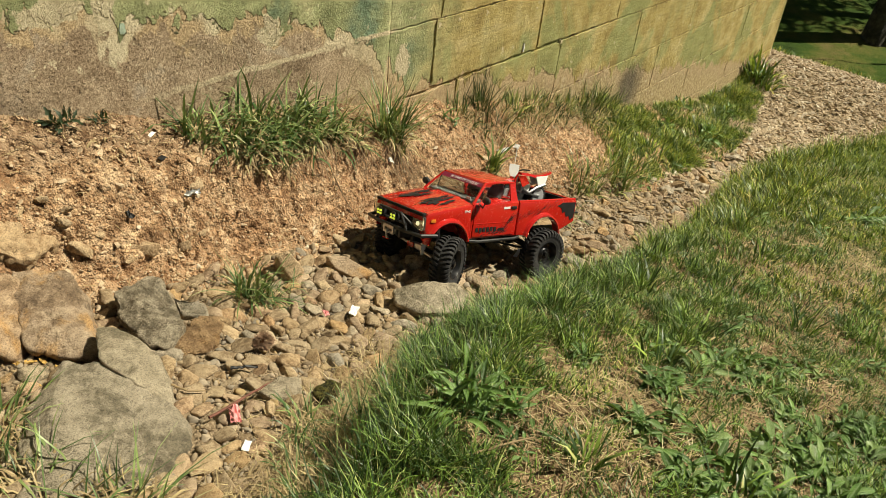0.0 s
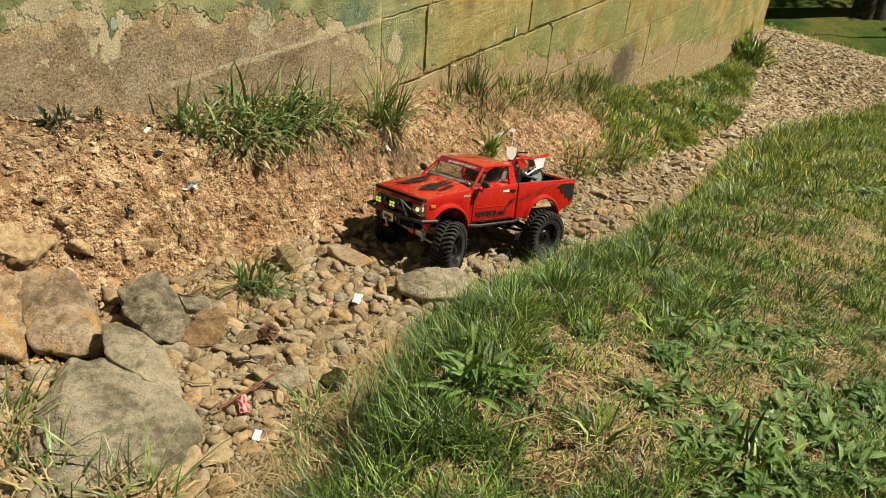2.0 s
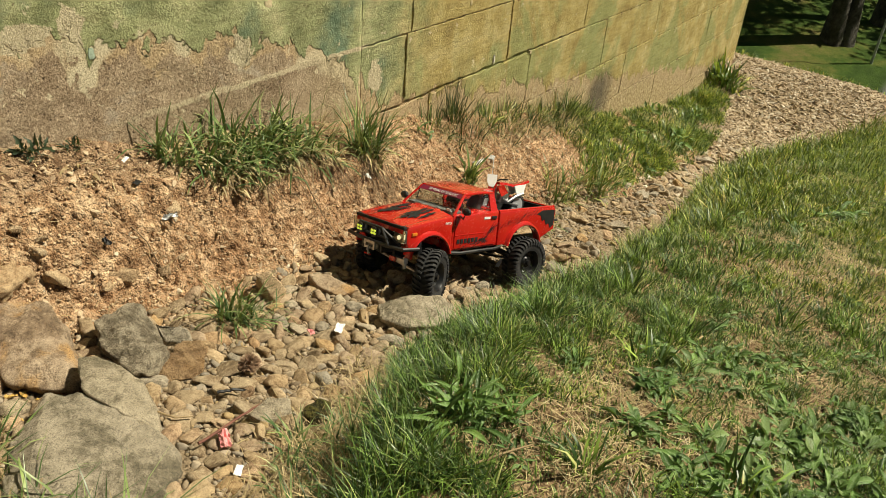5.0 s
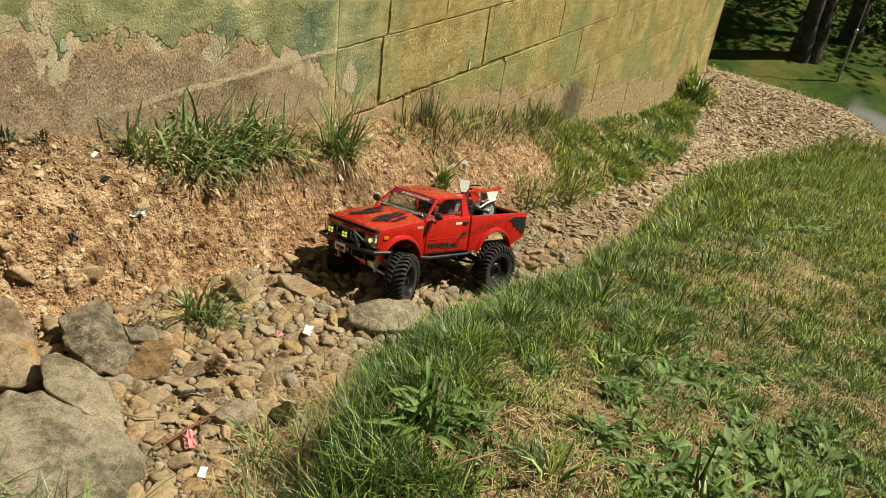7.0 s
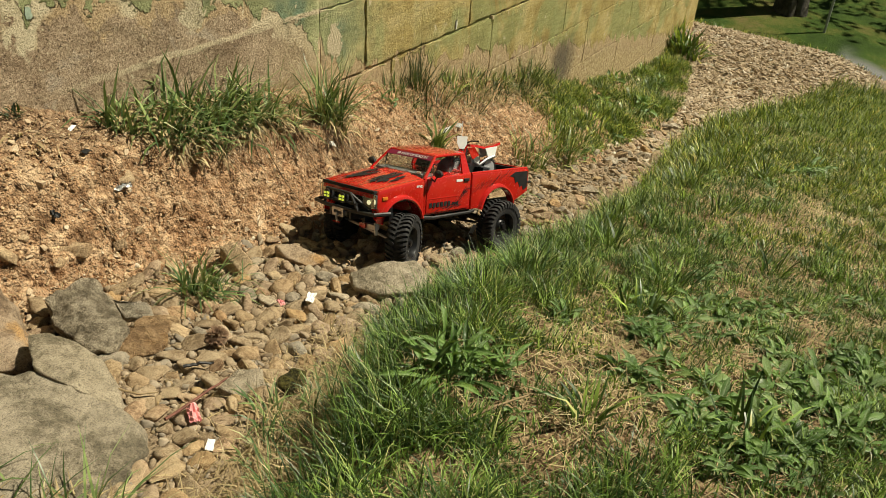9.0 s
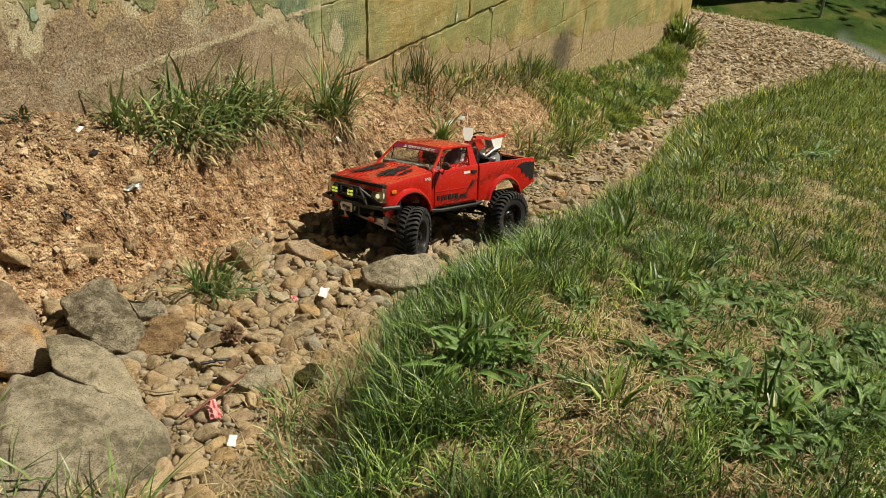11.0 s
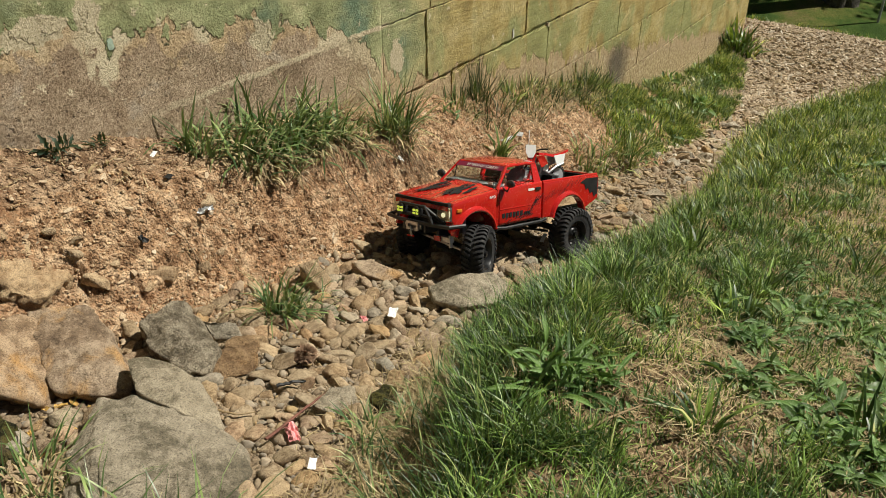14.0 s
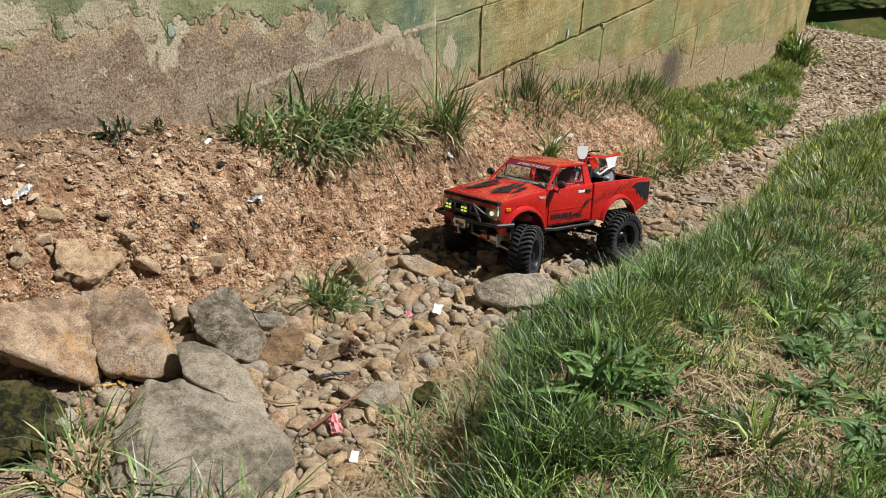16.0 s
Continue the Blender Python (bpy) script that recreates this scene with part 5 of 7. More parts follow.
    for s in (-1, 1):
        tube(bm, [(-0.103, s * 0.070, 0.030), (-0.122, s * 0.066, 0.032), (-0.124, 0, 0.032)], 0.0042, 8)
        tube(bm, [(-0.103, s * 0.082, 0.052), (-0.121, s * 0.080, 0.050)], 0.003, 8)
    P("rear_bumper", bm, BLACK, "black tube rear bumper")
    # front bumper, winch, lamps
    bm = bmesh.new()
    tube(bm, [(0.330, 0.100, 0.014), (0.362, 0.090, 0.013), (0.372, 0.045, 0.013), (0.372, -0.045, 0.013), (0.362, -0.090, 0.013), (0.330, -0.100, 0.014)], 0.0042, 8)
    tube(bm, [(0.370, 0.052, 0.014), (0.376, 0.036, 0.047), (0.376, -0.036, 0.047), (0.370, -0.052, 0.014)], 0.0034, 8)
    tube(bm, [(0.372, 0.05, 0.028), (0.372, -0.05, 0.028)], 0.0028, 8)
    for s in (-1, 1):
        tube(bm, [(0.375, s * 0.036, 0.046), (0.356, s * 0.070, 0.018)], 0.0026, 8)
        box(bm, 0.300, 0.372, s * 0.030 - 0.003, s * 0.030 + 0.003, -0.006, 0.012, 0.001)
    P("front_bumper", bm, BLACK, "black tube bull bar", lift=LIFT + 0.012)
    for y in (0.016, -0.030):
        bm = bmesh.new()
        lathe(bm, [(0.008, -0.006), (0.0105, 0.0), (0.0105, 0.006), (0.002, 0.0062)], 16)
        bmesh.ops.transform(bm, matrix=Matrix.Translation((0.376, y, 0.036)) @ Matrix.Rotation(radians(-90), 4, "Z"), verts=bm.verts)
        spot = P("spot_lamp", bm, BLACK, "black spot lamp glowing yellow", lift=LIFT + 0.012)
        bm = bmesh.new()
        for zz in (0.033, 0.039):
            for yy in (-0.0045, 0.0045):
                box(bm, 0.3815, 0.3838, y + yy - 0.003, y + yy + 0.003, zz - 0.002, zz + 0.002, 0.0006)
        P("led", bm, YELLOW, parent=spot, lift=LIFT + 0.012)
    bm = bmesh.new()
    lathe(bm, [(0.004, -0.024), (0.009, -0.023), (0.009, -0.013), (0.006, -0.012), (0.006, 0.012), (0.009, 0.013), (0.009, 0.023), (0.004, 0.024)], 16)
    bmesh.ops.transform(bm, matrix=Matrix.Translation((0.366, 0.0, 0.006)), verts=bm.verts)
    box(bm, 0.374, 0.378, -0.017, 0.017, 0.009, 0.014), box(bm, 0.374, 0.378, -0.017, 0.017, -0.003, 0.002)
    box(bm, 0.374, 0.378, -0.017, -0.012, 0.002, 0.009), box(bm, 0.374, 0.378, 0.012, 0.017, 0.002, 0.009)
    P("winch", bm, STEEL, "bare steel winch with fairlead", lift=LIFT + 0.012)
    bm = bmesh.new()
    tube(bm, [(0.379, 0.0, 0.004), (0.383, 0.002, -0.004), (0.381, 0.003, -0.012), (0.377, 0.001, -0.013)], 0.0022, 8)
    P("winch_hook", bm, STEEL, lift=LIFT + 0.012)
    bm = bmesh.new()
    tube(bm, [(0.381, 0.010, -0.013), (0.381, -0.010, -0.014)], 0.0014, 6)
    P("hook_strap", bm, RED, "red pull strap", lift=LIFT + 0.012)
    # chassis, axles, links
    bm = bmesh.new()
    for s in (-1, 1):
        box(bm, -0.11, 0.34, s * 0.034 - 0.004, s * 0.034 + 0.004, -0.006, 0.010, 0.001)
    box(bm, 0.05, 0.24, -0.05, 0.05, -0.008, 0.006, 0.002)
    box(bm, 0.11, 0.17, -0.025, 0.025, -0.020, -0.006, 0.004)
    box(bm, 0.222, 0.340, -0.054, 0.054, 0.034, 0.060, 0.003)
    P("chassis", bm, BLACK)
    for s in (-1, 1):
        bm = bmesh.new()
        tube(bm, [(0.222, s * 0.080, 0.003), (0.20, s * 0.084, 0.001), (0.09, s * 0.084, 0.001), (0.07, s * 0.080, 0.003)], 0.0036, 8)
        tube(bm, [(0.18, s * 0.034, 0.002), (0.18, s * 0.084, 0.001)], 0.003, 6)
        tube(bm, [(0.11, s * 0.034, 0.002), (0.11, s * 0.084, 0.001)], 0.003, 6)
        P("rock_slider", bm, BLACK, "black tube rock slider")
    NEAR, FAR = -0.028, -0.012
    for x, nm in ((FA, "front_axle"), (RA, "rear_axle")):
        bm = bmesh.new()
        tube(bm, [(x, 0.078, NEAR), (x, -0.078, FAR)], 0.007, 10)
        bmesh.ops.create_uvsphere(bm, u_segments=14, v_segments=10, radius=0.016, matrix=Matrix.Translation((x, -0.012, (NEAR + FAR) / 2)))
        axle = P(nm, bm, BLACK, "black axle with round diff cover", lift=0.0)
        for s, z in ((1, NEAR), (-1, FAR)):
            bm = bmesh.new()
            tube(bm, [(x - 0.004, s * 0.052, z), (x - 0.010, s * 0.044, 0.020)], 0.0045, 8)
            tube(bm, [(x - 0.010, s * 0.044, 0.018), (x - 0.016, s * 0.036, 0.052)], 0.0030, 8)
            P("shock", bm, STEEL if x else BLACK, parent=axle, lift=0.0)
            bm = bmesh.new()
            tube(bm, [(x + (-0.008 if x else 0.008), s * 0.036, z - 0.004), (0.165 if x else 0.115, s * 0.030, -0.008)], 0.003, 8)
            P("link", bm, BLACK, parent=axle, lift=0.0)
    bm = bmesh.new()
    tube(bm, [(0.305, 0.066, NEAR + 0.004), (0.305, -0.066, FAR + 0.004)], 0.0028, 8)
    P("steering_link", bm, STEEL, lift=0.0)
    bm = bmesh.new()
    box(bm, 0.330, 0.342, 0.028, 0.070, -0.004, 0.006, 0.001)
    tube(bm, [(0.336, 0.066, 0.010), (0.336, 0.067, -0.014)], 0.004, 8)
    P("servo_guard", bm, STEEL, "steel servo plate", lift=0.0)
    bm = bmesh.new()
    box(bm, 0.3425, 0.346, 0.028, 0.046, -0.004, 0.006, 0.001)
    P("servo", bm, RED, "red steering servo", lift=0.0)
    SLIM = Matrix.Diagonal((1.03, 0.84, 1.03, 1.0))
    for s, z in ((1, NEAR), (-1, FAR)):
        flip = Matrix.Identity(4) if s > 0 else Matrix.Rotation(math.pi, 4, "Z")
        wheel(truck, "front_wheel", Matrix.Translation((FA, s * 0.096, z)) @ Matrix.Rotation(radians(28), 4, "Z") @ flip @ SLIM)
        wheel(truck, "rear_wheel", Matrix.Translation((RA, s * 0.096, z)) @ flip @ SLIM)
    bm = bmesh.new()
    tube(bm, [(-0.030, -0.060, 0.070), (-0.031, -0.061, 0.12), (-0.034, -0.063, 0.195)], 0.0009, 6)
    P("antenna", bm, WHITE, "thin pale antenna")
    return truck


def build_bike(m):
    bike = thing("model_dirt_bike", m, "small red and white model dirt bike in a truck bed", "model motorcycle")
    P = lambda name, bm, mat, label="": part(name, bm, mat, bike, label, 40)
    for x, nm in ((0.0, "rear_wheel"), (0.118, "front_wheel")):
        bm = bmesh.new()
        n = 22
        lathe(bm, [(0.020, -0.0038), (0.0235, -0.005), (0.0265, -0.0034), (0.027, 0), (0.0265, 0.0034), (0.0235, 0.005), (0.020, 0.0038), (0.020, 0)], 28, (x, 0, 0.03))
        for i in range(n):
            a = 2 * math.pi * i / n
            tube(bm, [(x + 0.0275 * math.cos(a), -0.005, 0.03 + 0.0275 * math.sin(a)), (x + 0.0275 * math.cos(a), 0.005, 0.03 + 0.0275 * math.sin(a))], 0.0016, 4)
        w = P(nm, bm, TYRE, "knobbly black tyre")
        bm = bmesh.new()
        for i in range(14):
            a = 2 * math.pi * i / 14
            tube(bm, [(x + 0.004 * math.cos(a), 0.003 * (-1) ** i, 0.03 + 0.004 * math.sin(a)), (x + 0.0200 * math.cos(a), 0, 0.03 + 0.0200 * math.sin(a))], 0.0009, 4)
        lathe(bm, [(0.005, -0.006), (0.005, 0.006)], 10, (x, 0, 0.03))
        lathe(bm, [(0.0185, -0.0044), (0.0208, -0.0044), (0.0208, 0.0044), (0.0185, 0.0044)], 24, (x, 0, 0.03))
        part("spokes", bm, SPOKE, w, "bright spoked rim", 40)
    bm = bmesh.new()
    for s in (-0.006, 0.006):
        tube(bm, [(0, s, 0.03), (0.045, s, 0.038)], 0.0024, 6)
        tube(bm, [(0.045, s, 0.036), (0.09, s, 0.045), (0.094, s, 0.08)], 0.0022, 6)
        tube(bm, [(0.045, s, 0.038), (0.04, s, 0.066), (0.094, s, 0.082)], 0.0022, 6)
    P("frame", bm, STEEL)
    bm = bmesh.new()
    box(bm, 0.045, 0.078, -0.010, 0.010, 0.036, 0.062, 0.004)
    tube(bm, [(0.07, 0.010, 0.05), (0.05, 0.013, 0.040), (0.02, 0.012, 0.055), (-0.01, 0.011, 0.062)], 0.004, 8)
    P("engine", bm, STEEL, "grey engine and exhaust")
    bm = bmesh.new()
    for s in (-0.009, 0.009):
        tube(bm, [(0.118, s, 0.03), (0.098, s, 0.088)], 0.003, 8)
    P("fork", bm, RED)
    bm = bmesh.new()
    loft(bm, [[(x, y * w, z + h) for y, h in ((-1, -0.003), (-0.8, 0.003), (0.8, 0.003), (1, -0.003))] for x, z, w in ((0.085, 0.089, 0.011), (0.06, 0.088, 0.012), (0.03, 0.083, 0.010), (0.0, 0.085, 0.008), (-0.035, 0.094, 0.005))])
    P("seat", bm, RED, "red seat and tail fender")
    bm = bmesh.new()
    loft(bm, [[(x, y * w, z + h) for y, h in ((-1, -0.002), (-0.6, 0.002), (0.6, 0.002), (1, -0.002))] for x, z, w in ((0.10, 0.074, 0.009), (0.128, 0.073, 0.011), (0.155, 0.064, 0.006))])
    P("front_fender", bm, RED)
    for s in (-1, 1):
        bm = bmesh.new()
        slab(bm, [(0.10, s * 0.013, 0.084), (0.075, s * 0.015, 0.086), (0.055, s * 0.014, 0.066), (0.08, s * 0.016, 0.056)], (0, s, 0), 0.0015)
        P("shroud", bm, RED)
        bm = bmesh.new()
        slab(bm, [(0.03, s * 0.011, 0.083), (-0.018, s * 0.008, 0.087), (-0.010, s * 0.010, 0.062), (0.015, s * 0.012, 0.056)], (0, s, 0), 0.0015)
        P("side_panel", bm, WHITE, "white side number panel")
    bm = bmesh.new()
    slab(bm, [(-0.004, -0.017, 0.020), (-0.004, 0.017, 0.020), (0.004, 0.016, -0.004), (0.008, 0.008, -0.020), (0.008, -0.008, -0.020), (0.004, -0.016, -0.004)], (1, 0, 0.3), 0.002)
    bmesh.ops.transform(bm, matrix=Matrix.Translation((0.110, 0.004, 0.096)) @ Matrix.Rotation(radians(50), 4, "Z") @ Matrix.Diagonal((0.75, 0.75, 0.75, 1.0)), verts=bm.verts)
    P("number_plate", bm, WHITE, "blank white front number board")
    bm = bmesh.new()
    tube(bm, [(0.082, 0.034, 0.103), (0.090, 0.016, 0.101), (0.097, 0, 0.092), (0.090, -0.016, 0.101), (0.082, -0.034, 0.103)], 0.0019, 8)
    P("handlebar", bm, BLACK)
    return bike


TRUCK = pose(-0.2214, -0.4542, 0.0324, 12.43, -12.08, 164.92)
build_truck(TRUCK)
build_bike(TRUCK @ pose(-0.052, 0.006, 0.056, 0, -2.5, 0) @ Matrix.Diagonal((0.90, 0.90, 0.90, 1.0)))

# ---------------------------------------------------------------- grass and weeds
def mat_veined(*a):
    """A leaf material with raised lengthwise veins and a pale midrib."""
    m = mat_leaf(*a)
    t = m.node_tree
    base = t.nodes["Principled BSDF"].inputs["Base Color"]
    at, mx, rp = t.nodes.new("ShaderNodeAttribute"), t.nodes.new("ShaderNodeMix"), t.nodes.new("ShaderNodeMath")
    at.attribute_name, mx.data_type, rp.operation = "rib", "RGBA", "POWER"
    rp.inputs[1].default_value = 6.0
    t.links.new(at.outputs["Fac"], rp.inputs[0])
    t.links.new(rp.outputs[0], mx.inputs[0])
    t.links.new(base.links[0].from_socket, mx.inputs[6])
    mx.inputs[7].default_value = (0.24, 0.34, 0.16, 1.0)
    t.links.new(mx.outputs[2], base)
    oi, tone, own = t.nodes.new("ShaderNodeObjectInfo"), t.nodes.new("ShaderNodeValToRGB"), t.nodes.new("ShaderNodeMix")
    tone.color_ramp.elements[0].color, tone.color_ramp.elements[1].color = (0.45, 0.50, 0.42, 1.0), (1.30, 1.22, 1.15, 1.0)
    own.data_type, own.blend_type = "RGBA", "MULTIPLY"
    own.inputs[0].default_value = 1.0
    t.links.new(oi.outputs["Random"], tone.inputs[0])
    t.links.new(mx.outputs[2], own.inputs[6])
    t.links.new(tone.outputs[0], own.inputs[7])
    t.links.new(own.outputs[2], base)
    co, mp, no, bu = (t.nodes.new("ShaderNode" + n) for n in ("TexCoord", "Mapping", "TexNoise", "Bump"))
    mp.inputs["Scale"].default_value = (3.0, 75.0, 3.0)
    bu.inputs["Strength"].default_value, bu.inputs["Distance"].default_value = 0.4, 0.004
    t.links.new(co.outputs["Object"], mp.inputs[0])
    t.links.new(mp.outputs[0], no.inputs["Vector"])
    t.links.new(no.outputs[0], bu.inputs["Height"])
    t.links.new(bu.outputs[0], t.nodes["Principled BSDF"].inputs["Normal"])
    return m


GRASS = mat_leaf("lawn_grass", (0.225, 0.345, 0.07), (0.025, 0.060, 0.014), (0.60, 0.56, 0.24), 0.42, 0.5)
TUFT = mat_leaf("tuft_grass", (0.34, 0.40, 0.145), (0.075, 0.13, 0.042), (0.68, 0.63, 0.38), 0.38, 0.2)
DARKGRASS = mat_leaf("dark_wiry_grass", (0.07, 0.095, 0.035), (0.03, 0.045, 0.018), (0.20, 0.16, 0.09), 0.5)
STRAW = mat_leaf("dry_straw", (0.50, 0.39, 0.21), (0.30, 0.21, 0.11), (0.62, 0.53, 0.34), 0.7)
PLANTAIN = mat_veined("plantain_leaf", (0.155, 0.28, 0.072), (0.05, 0.12, 0.032), (0.28, 0.42, 0.14), 0.30)
PALELEAF = mat_veined("pale_plantain_leaf", (0.21, 0.31, 0.115), (0.09, 0.17, 0.05), (0.36, 0.45, 0.22), 0.30)
WEED = mat_leaf("dark_weed", (0.025, 0.045, 0.02), (0.02, 0.02, 0.014), (0.10, 0.035, 0.04), 0.5)
ROOT = mat_plain("dry_roots", (0.30, 0.21, 0.13), 0.85, 0, 0.2, 0.35, 90)


def blades(base, heading, length, width, lean, curl, twist=None):
    """Arched, tapered blades: arrays of feet, headings, lengths, widths, the angle from upright at the foot and its growth to the tip."""
    n, seg = len(base), 3
    u = np.linspace(0, 1, seg + 1)
    ang = lean[:, None] + curl[:, None] * u[None, :]
    step = length[:, None] / seg
    out = np.concatenate([np.zeros((n, 1)), np.cumsum(np.sin(ang[:, :-1]) * step, 1)], 1)
    up = np.concatenate([np.zeros((n, 1)), np.cumsum(np.cos(ang[:, :-1]) * step, 1)], 1)
    h = np.stack([np.cos(heading), np.sin(heading)], 1)
    tw = heading + np.pi / 2 + (twist if twist is not None else 0)
    s = np.stack([np.cos(tw), np.sin(tw)], 1)
    w = np.array([0.85, 1.0, 0.65])
    verts = np.zeros((n, 2 * seg + 1, 3))
    for i in range(seg + 1):
        c = np.empty((n, 3))
        c[:, :2] = base[:, :2] + h * out[:, i:i + 1]
        c[:, 2] = base[:, 2] + up[:, i]
        if i < seg:
            d = s * (width * 0.5 * w[i])[:, None]
            verts[:, 2 * i, :], verts[:, 2 * i + 1, :] = c, c
            verts[:, 2 * i, :2] -= d
            verts[:, 2 * i + 1, :2] += d
        else:
            verts[:, 2 * seg, :] = c
    o = (np.arange(n) * (2 * seg + 1))[:, None]
    quads = np.concatenate([o + np.array([[2 * i, 2 * i + 1, 2 * i + 3, 2 * i + 2]]) for i in range(seg - 1)])
    tris = o + np.array([[2 * seg - 2, 2 * seg - 1, 2 * seg]])
    return verts.reshape(-1, 3), quads, tris


def tuft(name, label, x, y, count, length, spread, seed, dry=0.3, width=0.0032, lean=0.5, hang=None, curl=1.1, z=None, mat=None, root=0.0):
    """A clump of long grass with dead blades at its foot."""
    g = np.random.default_rng(seed)
    zz = surface(x, y) if z is None else z
    t = thing(name, pose(x, y, zz), label, "grass", "grass tufts on the bank")
    for kind, n, m in (("green_grass", int(count * 0.50 * (1 - dry)), mat or TUFT), ("dry_grass", int(count * dry), STRAW)):
        if not n:
            continue
        a = g.uniform(0, 2 * np.pi, n)
        r = spread * np.sqrt(g.uniform(0, 1, n))
        base = np.zeros((n, 3))
        base[:, 0], base[:, 1] = r * np.cos(a), r * np.sin(a)
        base[:, 2] = [surface(x + p, min(y + q, -0.004)) - zz - 0.004 for p, q in base[:, :2]]
        base[:, 1] = np.minimum(base[:, 1], -0.004 - y)
        head = a + g.normal(0, 0.7, n)
        if hang is not None:
            pick = g.uniform(0, 1, n) < 0.55
            head = np.where(pick, hang + g.normal(0, 0.6, n), head)
        drop = 1.0 if kind == "green_grass" else 1.9
        le = length * 1.55 * g.uniform(0.35, 1.0, n) * (1.0 if kind == "green_grass" else 0.55)
        v, q, f = blades(base, head, le, width * 1.45 * g.uniform(0.5, 1.2, n), np.abs(g.normal(lean * drop * 0.9, 0.38, n)), np.abs(g.normal(curl * drop * 1.15, 0.5, n)), g.normal(0, 0.5, n))
        v[:, 1] = np.minimum(v[:, 1], -0.003 - y)
        me = quick_mesh(kind, v, q, f, m)
        ob = tagged(new(kind, me), kind="stuff")
        ob.parent = t
    if root:
        bm = bmesh.new()
        rr = random.Random(seed)
        for i in range(12):
            px, py = rr.uniform(-spread, spread), rr.uniform(-spread, 0)
            l = root * rr.uniform(0.4, 1.0)
            tube(bm, [(px, py, 0), (px + rr.gauss(0, .004), py - 0.008, -l * .4), (px + rr.gauss(0, .008), py - 0.012 - l * .15, -l)], 0.0009, 4, 0.0003)
        part("root_mat", bm, ROOT, t, "dry hanging roots")
    return t


LONG = "clump of long green grass growing on the clay bank"
DOWN = -1.75
# the broad clump on the brow
for i, (x, y, n, l, s) in enumerate(((-0.80, -0.055, 200, 0.075, 0.045), (-0.71, -0.07, 260, 0.085, 0.055), (-0.62, -0.06, 260, 0.09, 0.055), (-0.745, -0.11, 170, 0.055, 0.035), (-0.66, -0.115, 170, 0.055, 0.035), (-0.53, -0.07, 260, 0.09, 0.05), (-0.48, -0.09, 140, 0.085, 0.035), (-0.58, -0.105, 150, 0.06, 0.035), (-0.42, -0.10, 90, 0.075, 0.03))):
    tuft("grass_tuft", LONG, x, y, round(n * 1.25), l * 1.15, s, 40 + i, 0.47, 0.0040, 0.60, DOWN, 1.0, root=0.05 if y < -0.1 else 0.0)
tuft("grass_tuft", LONG, -0.285, -0.105, 420, 0.125, 0.036, 60, 0.2, 0.0032, 0.35, DOWN, 0.9, root=0.10)
tuft("grass_tuft", "short broad-bladed grass clump on the clay slope", 0.11, -0.165, 70, 0.075, 0.018, 61, 0.1, 0.007, 0.5, DOWN, 0.9)
tuft("grass_tuft", LONG, 0.15, -0.31, 150, 0.07, 0.03, 62, 0.45, 0.003, 0.6, DOWN, 1.1, root=0.03)
tuft("grass_tuft", LONG, 0.22, -0.36, 110, 0.07, 0.035, 63, 0.25, 0.004, 0.6, DOWN, 1.1)
tuft("grass_tuft", LONG, 0.55, -0.25, 260, 0.10, 0.055, 64, 0.35, 0.0034, 0.5, DOWN, 1.0)
tuft("grass_tuft", LONG, 0.72, -0.30, 200, 0.10, 0.05, 65, 0.2, 0.004, 0.5, DOWN, 1.0)
tuft("grass_tuft", "small grass clump with dry straw beside the stones", -0.905, -0.315, 420, 0.080, 0.036, 66, 0.4, 0.0028, 0.6, DOWN, 1.0)
tuft("grass_tuft", "dry straw clump at the foot of the bank", -0.845, -0.345, 300, 0.065, 0.025, 67, 0.9, 0.0022, 0.8, DOWN, 1.2)
tuft("grass_tuft", "dark wiry grass clump against the wall", 0.24, -0.015, 260, 0.11, 0.035, 68, 0.2, 0.0018, 0.25, None, 0.5, mat=DARKGRASS)
tuft("grass_tuft", "dark wiry grass clump against the wall", 0.13, -0.015, 110, 0.08, 0.03, 69, 0.45, 0.0016, 0.4, None, 0.6, mat=DARKGRASS)
tuft("grass_tuft", "leafy weed and grass at the foot of the wall", 0.42, -0.025, 130, 0.06, 0.03, 70, 0.15, 0.004, 0.6, None, 0.9)
for i, (x, l) in enumerate(((0.56, 0.08), (0.66, 0.07), (0.78, 0.075), (0.88, 0.08), (1.0, 0.11), (1.08, 0.1), (1.22, 0.09))):
    tuft("grass_tuft", "fringe of dry and green grass along the wall", x, -0.02, 300, l * 0.8, 0.06, 71 + i, 0.62 if i < 4 else 0.4, 0.0024, 0.4, None, 0.8, mat=DARKGRASS if i % 2 else TUFT)
for i in range(15):
    x = 0.10 + 0.075 * i
    tuft("grass_tuft", "low brown and green grass fringe on the brow by the wall", x, -0.03 - 0.02 * (i % 3), 170, 0.050 + 0.012 * (i % 4), 0.045, 180 + i, 0.6, 0.0022, 0.6, DOWN if i % 2 else None, 0.9, mat=DARKGRASS if i % 3 else TUFT)
for i, (x, y, l) in enumerate(((1.1, -0.08, 0.09), (1.35, -0.10, 0.10), (1.5, -0.18, 0.10), (1.65, -0.10, 0.11), (1.8, -0.2, 0.1), (1.95, -0.08, 0.11), (2.15, -0.15, 0.10), (2.35, -0.08, 0.11), (1.15, -0.24, 0.1), (0.95, -0.27, 0.1), (1.35, -0.26, 0.09), (2.6, -0.07, 0.09), (1.6, -0.26, 0.08))):
    tuft("grass_tuft", "thick green grass beside the wall and ditch", x, y, 190, l * 0.62, 0.07, 90 + i, 0.2, 0.0036, 0.7, None, 1.0, mat=GRASS if i % 3 else TUFT)
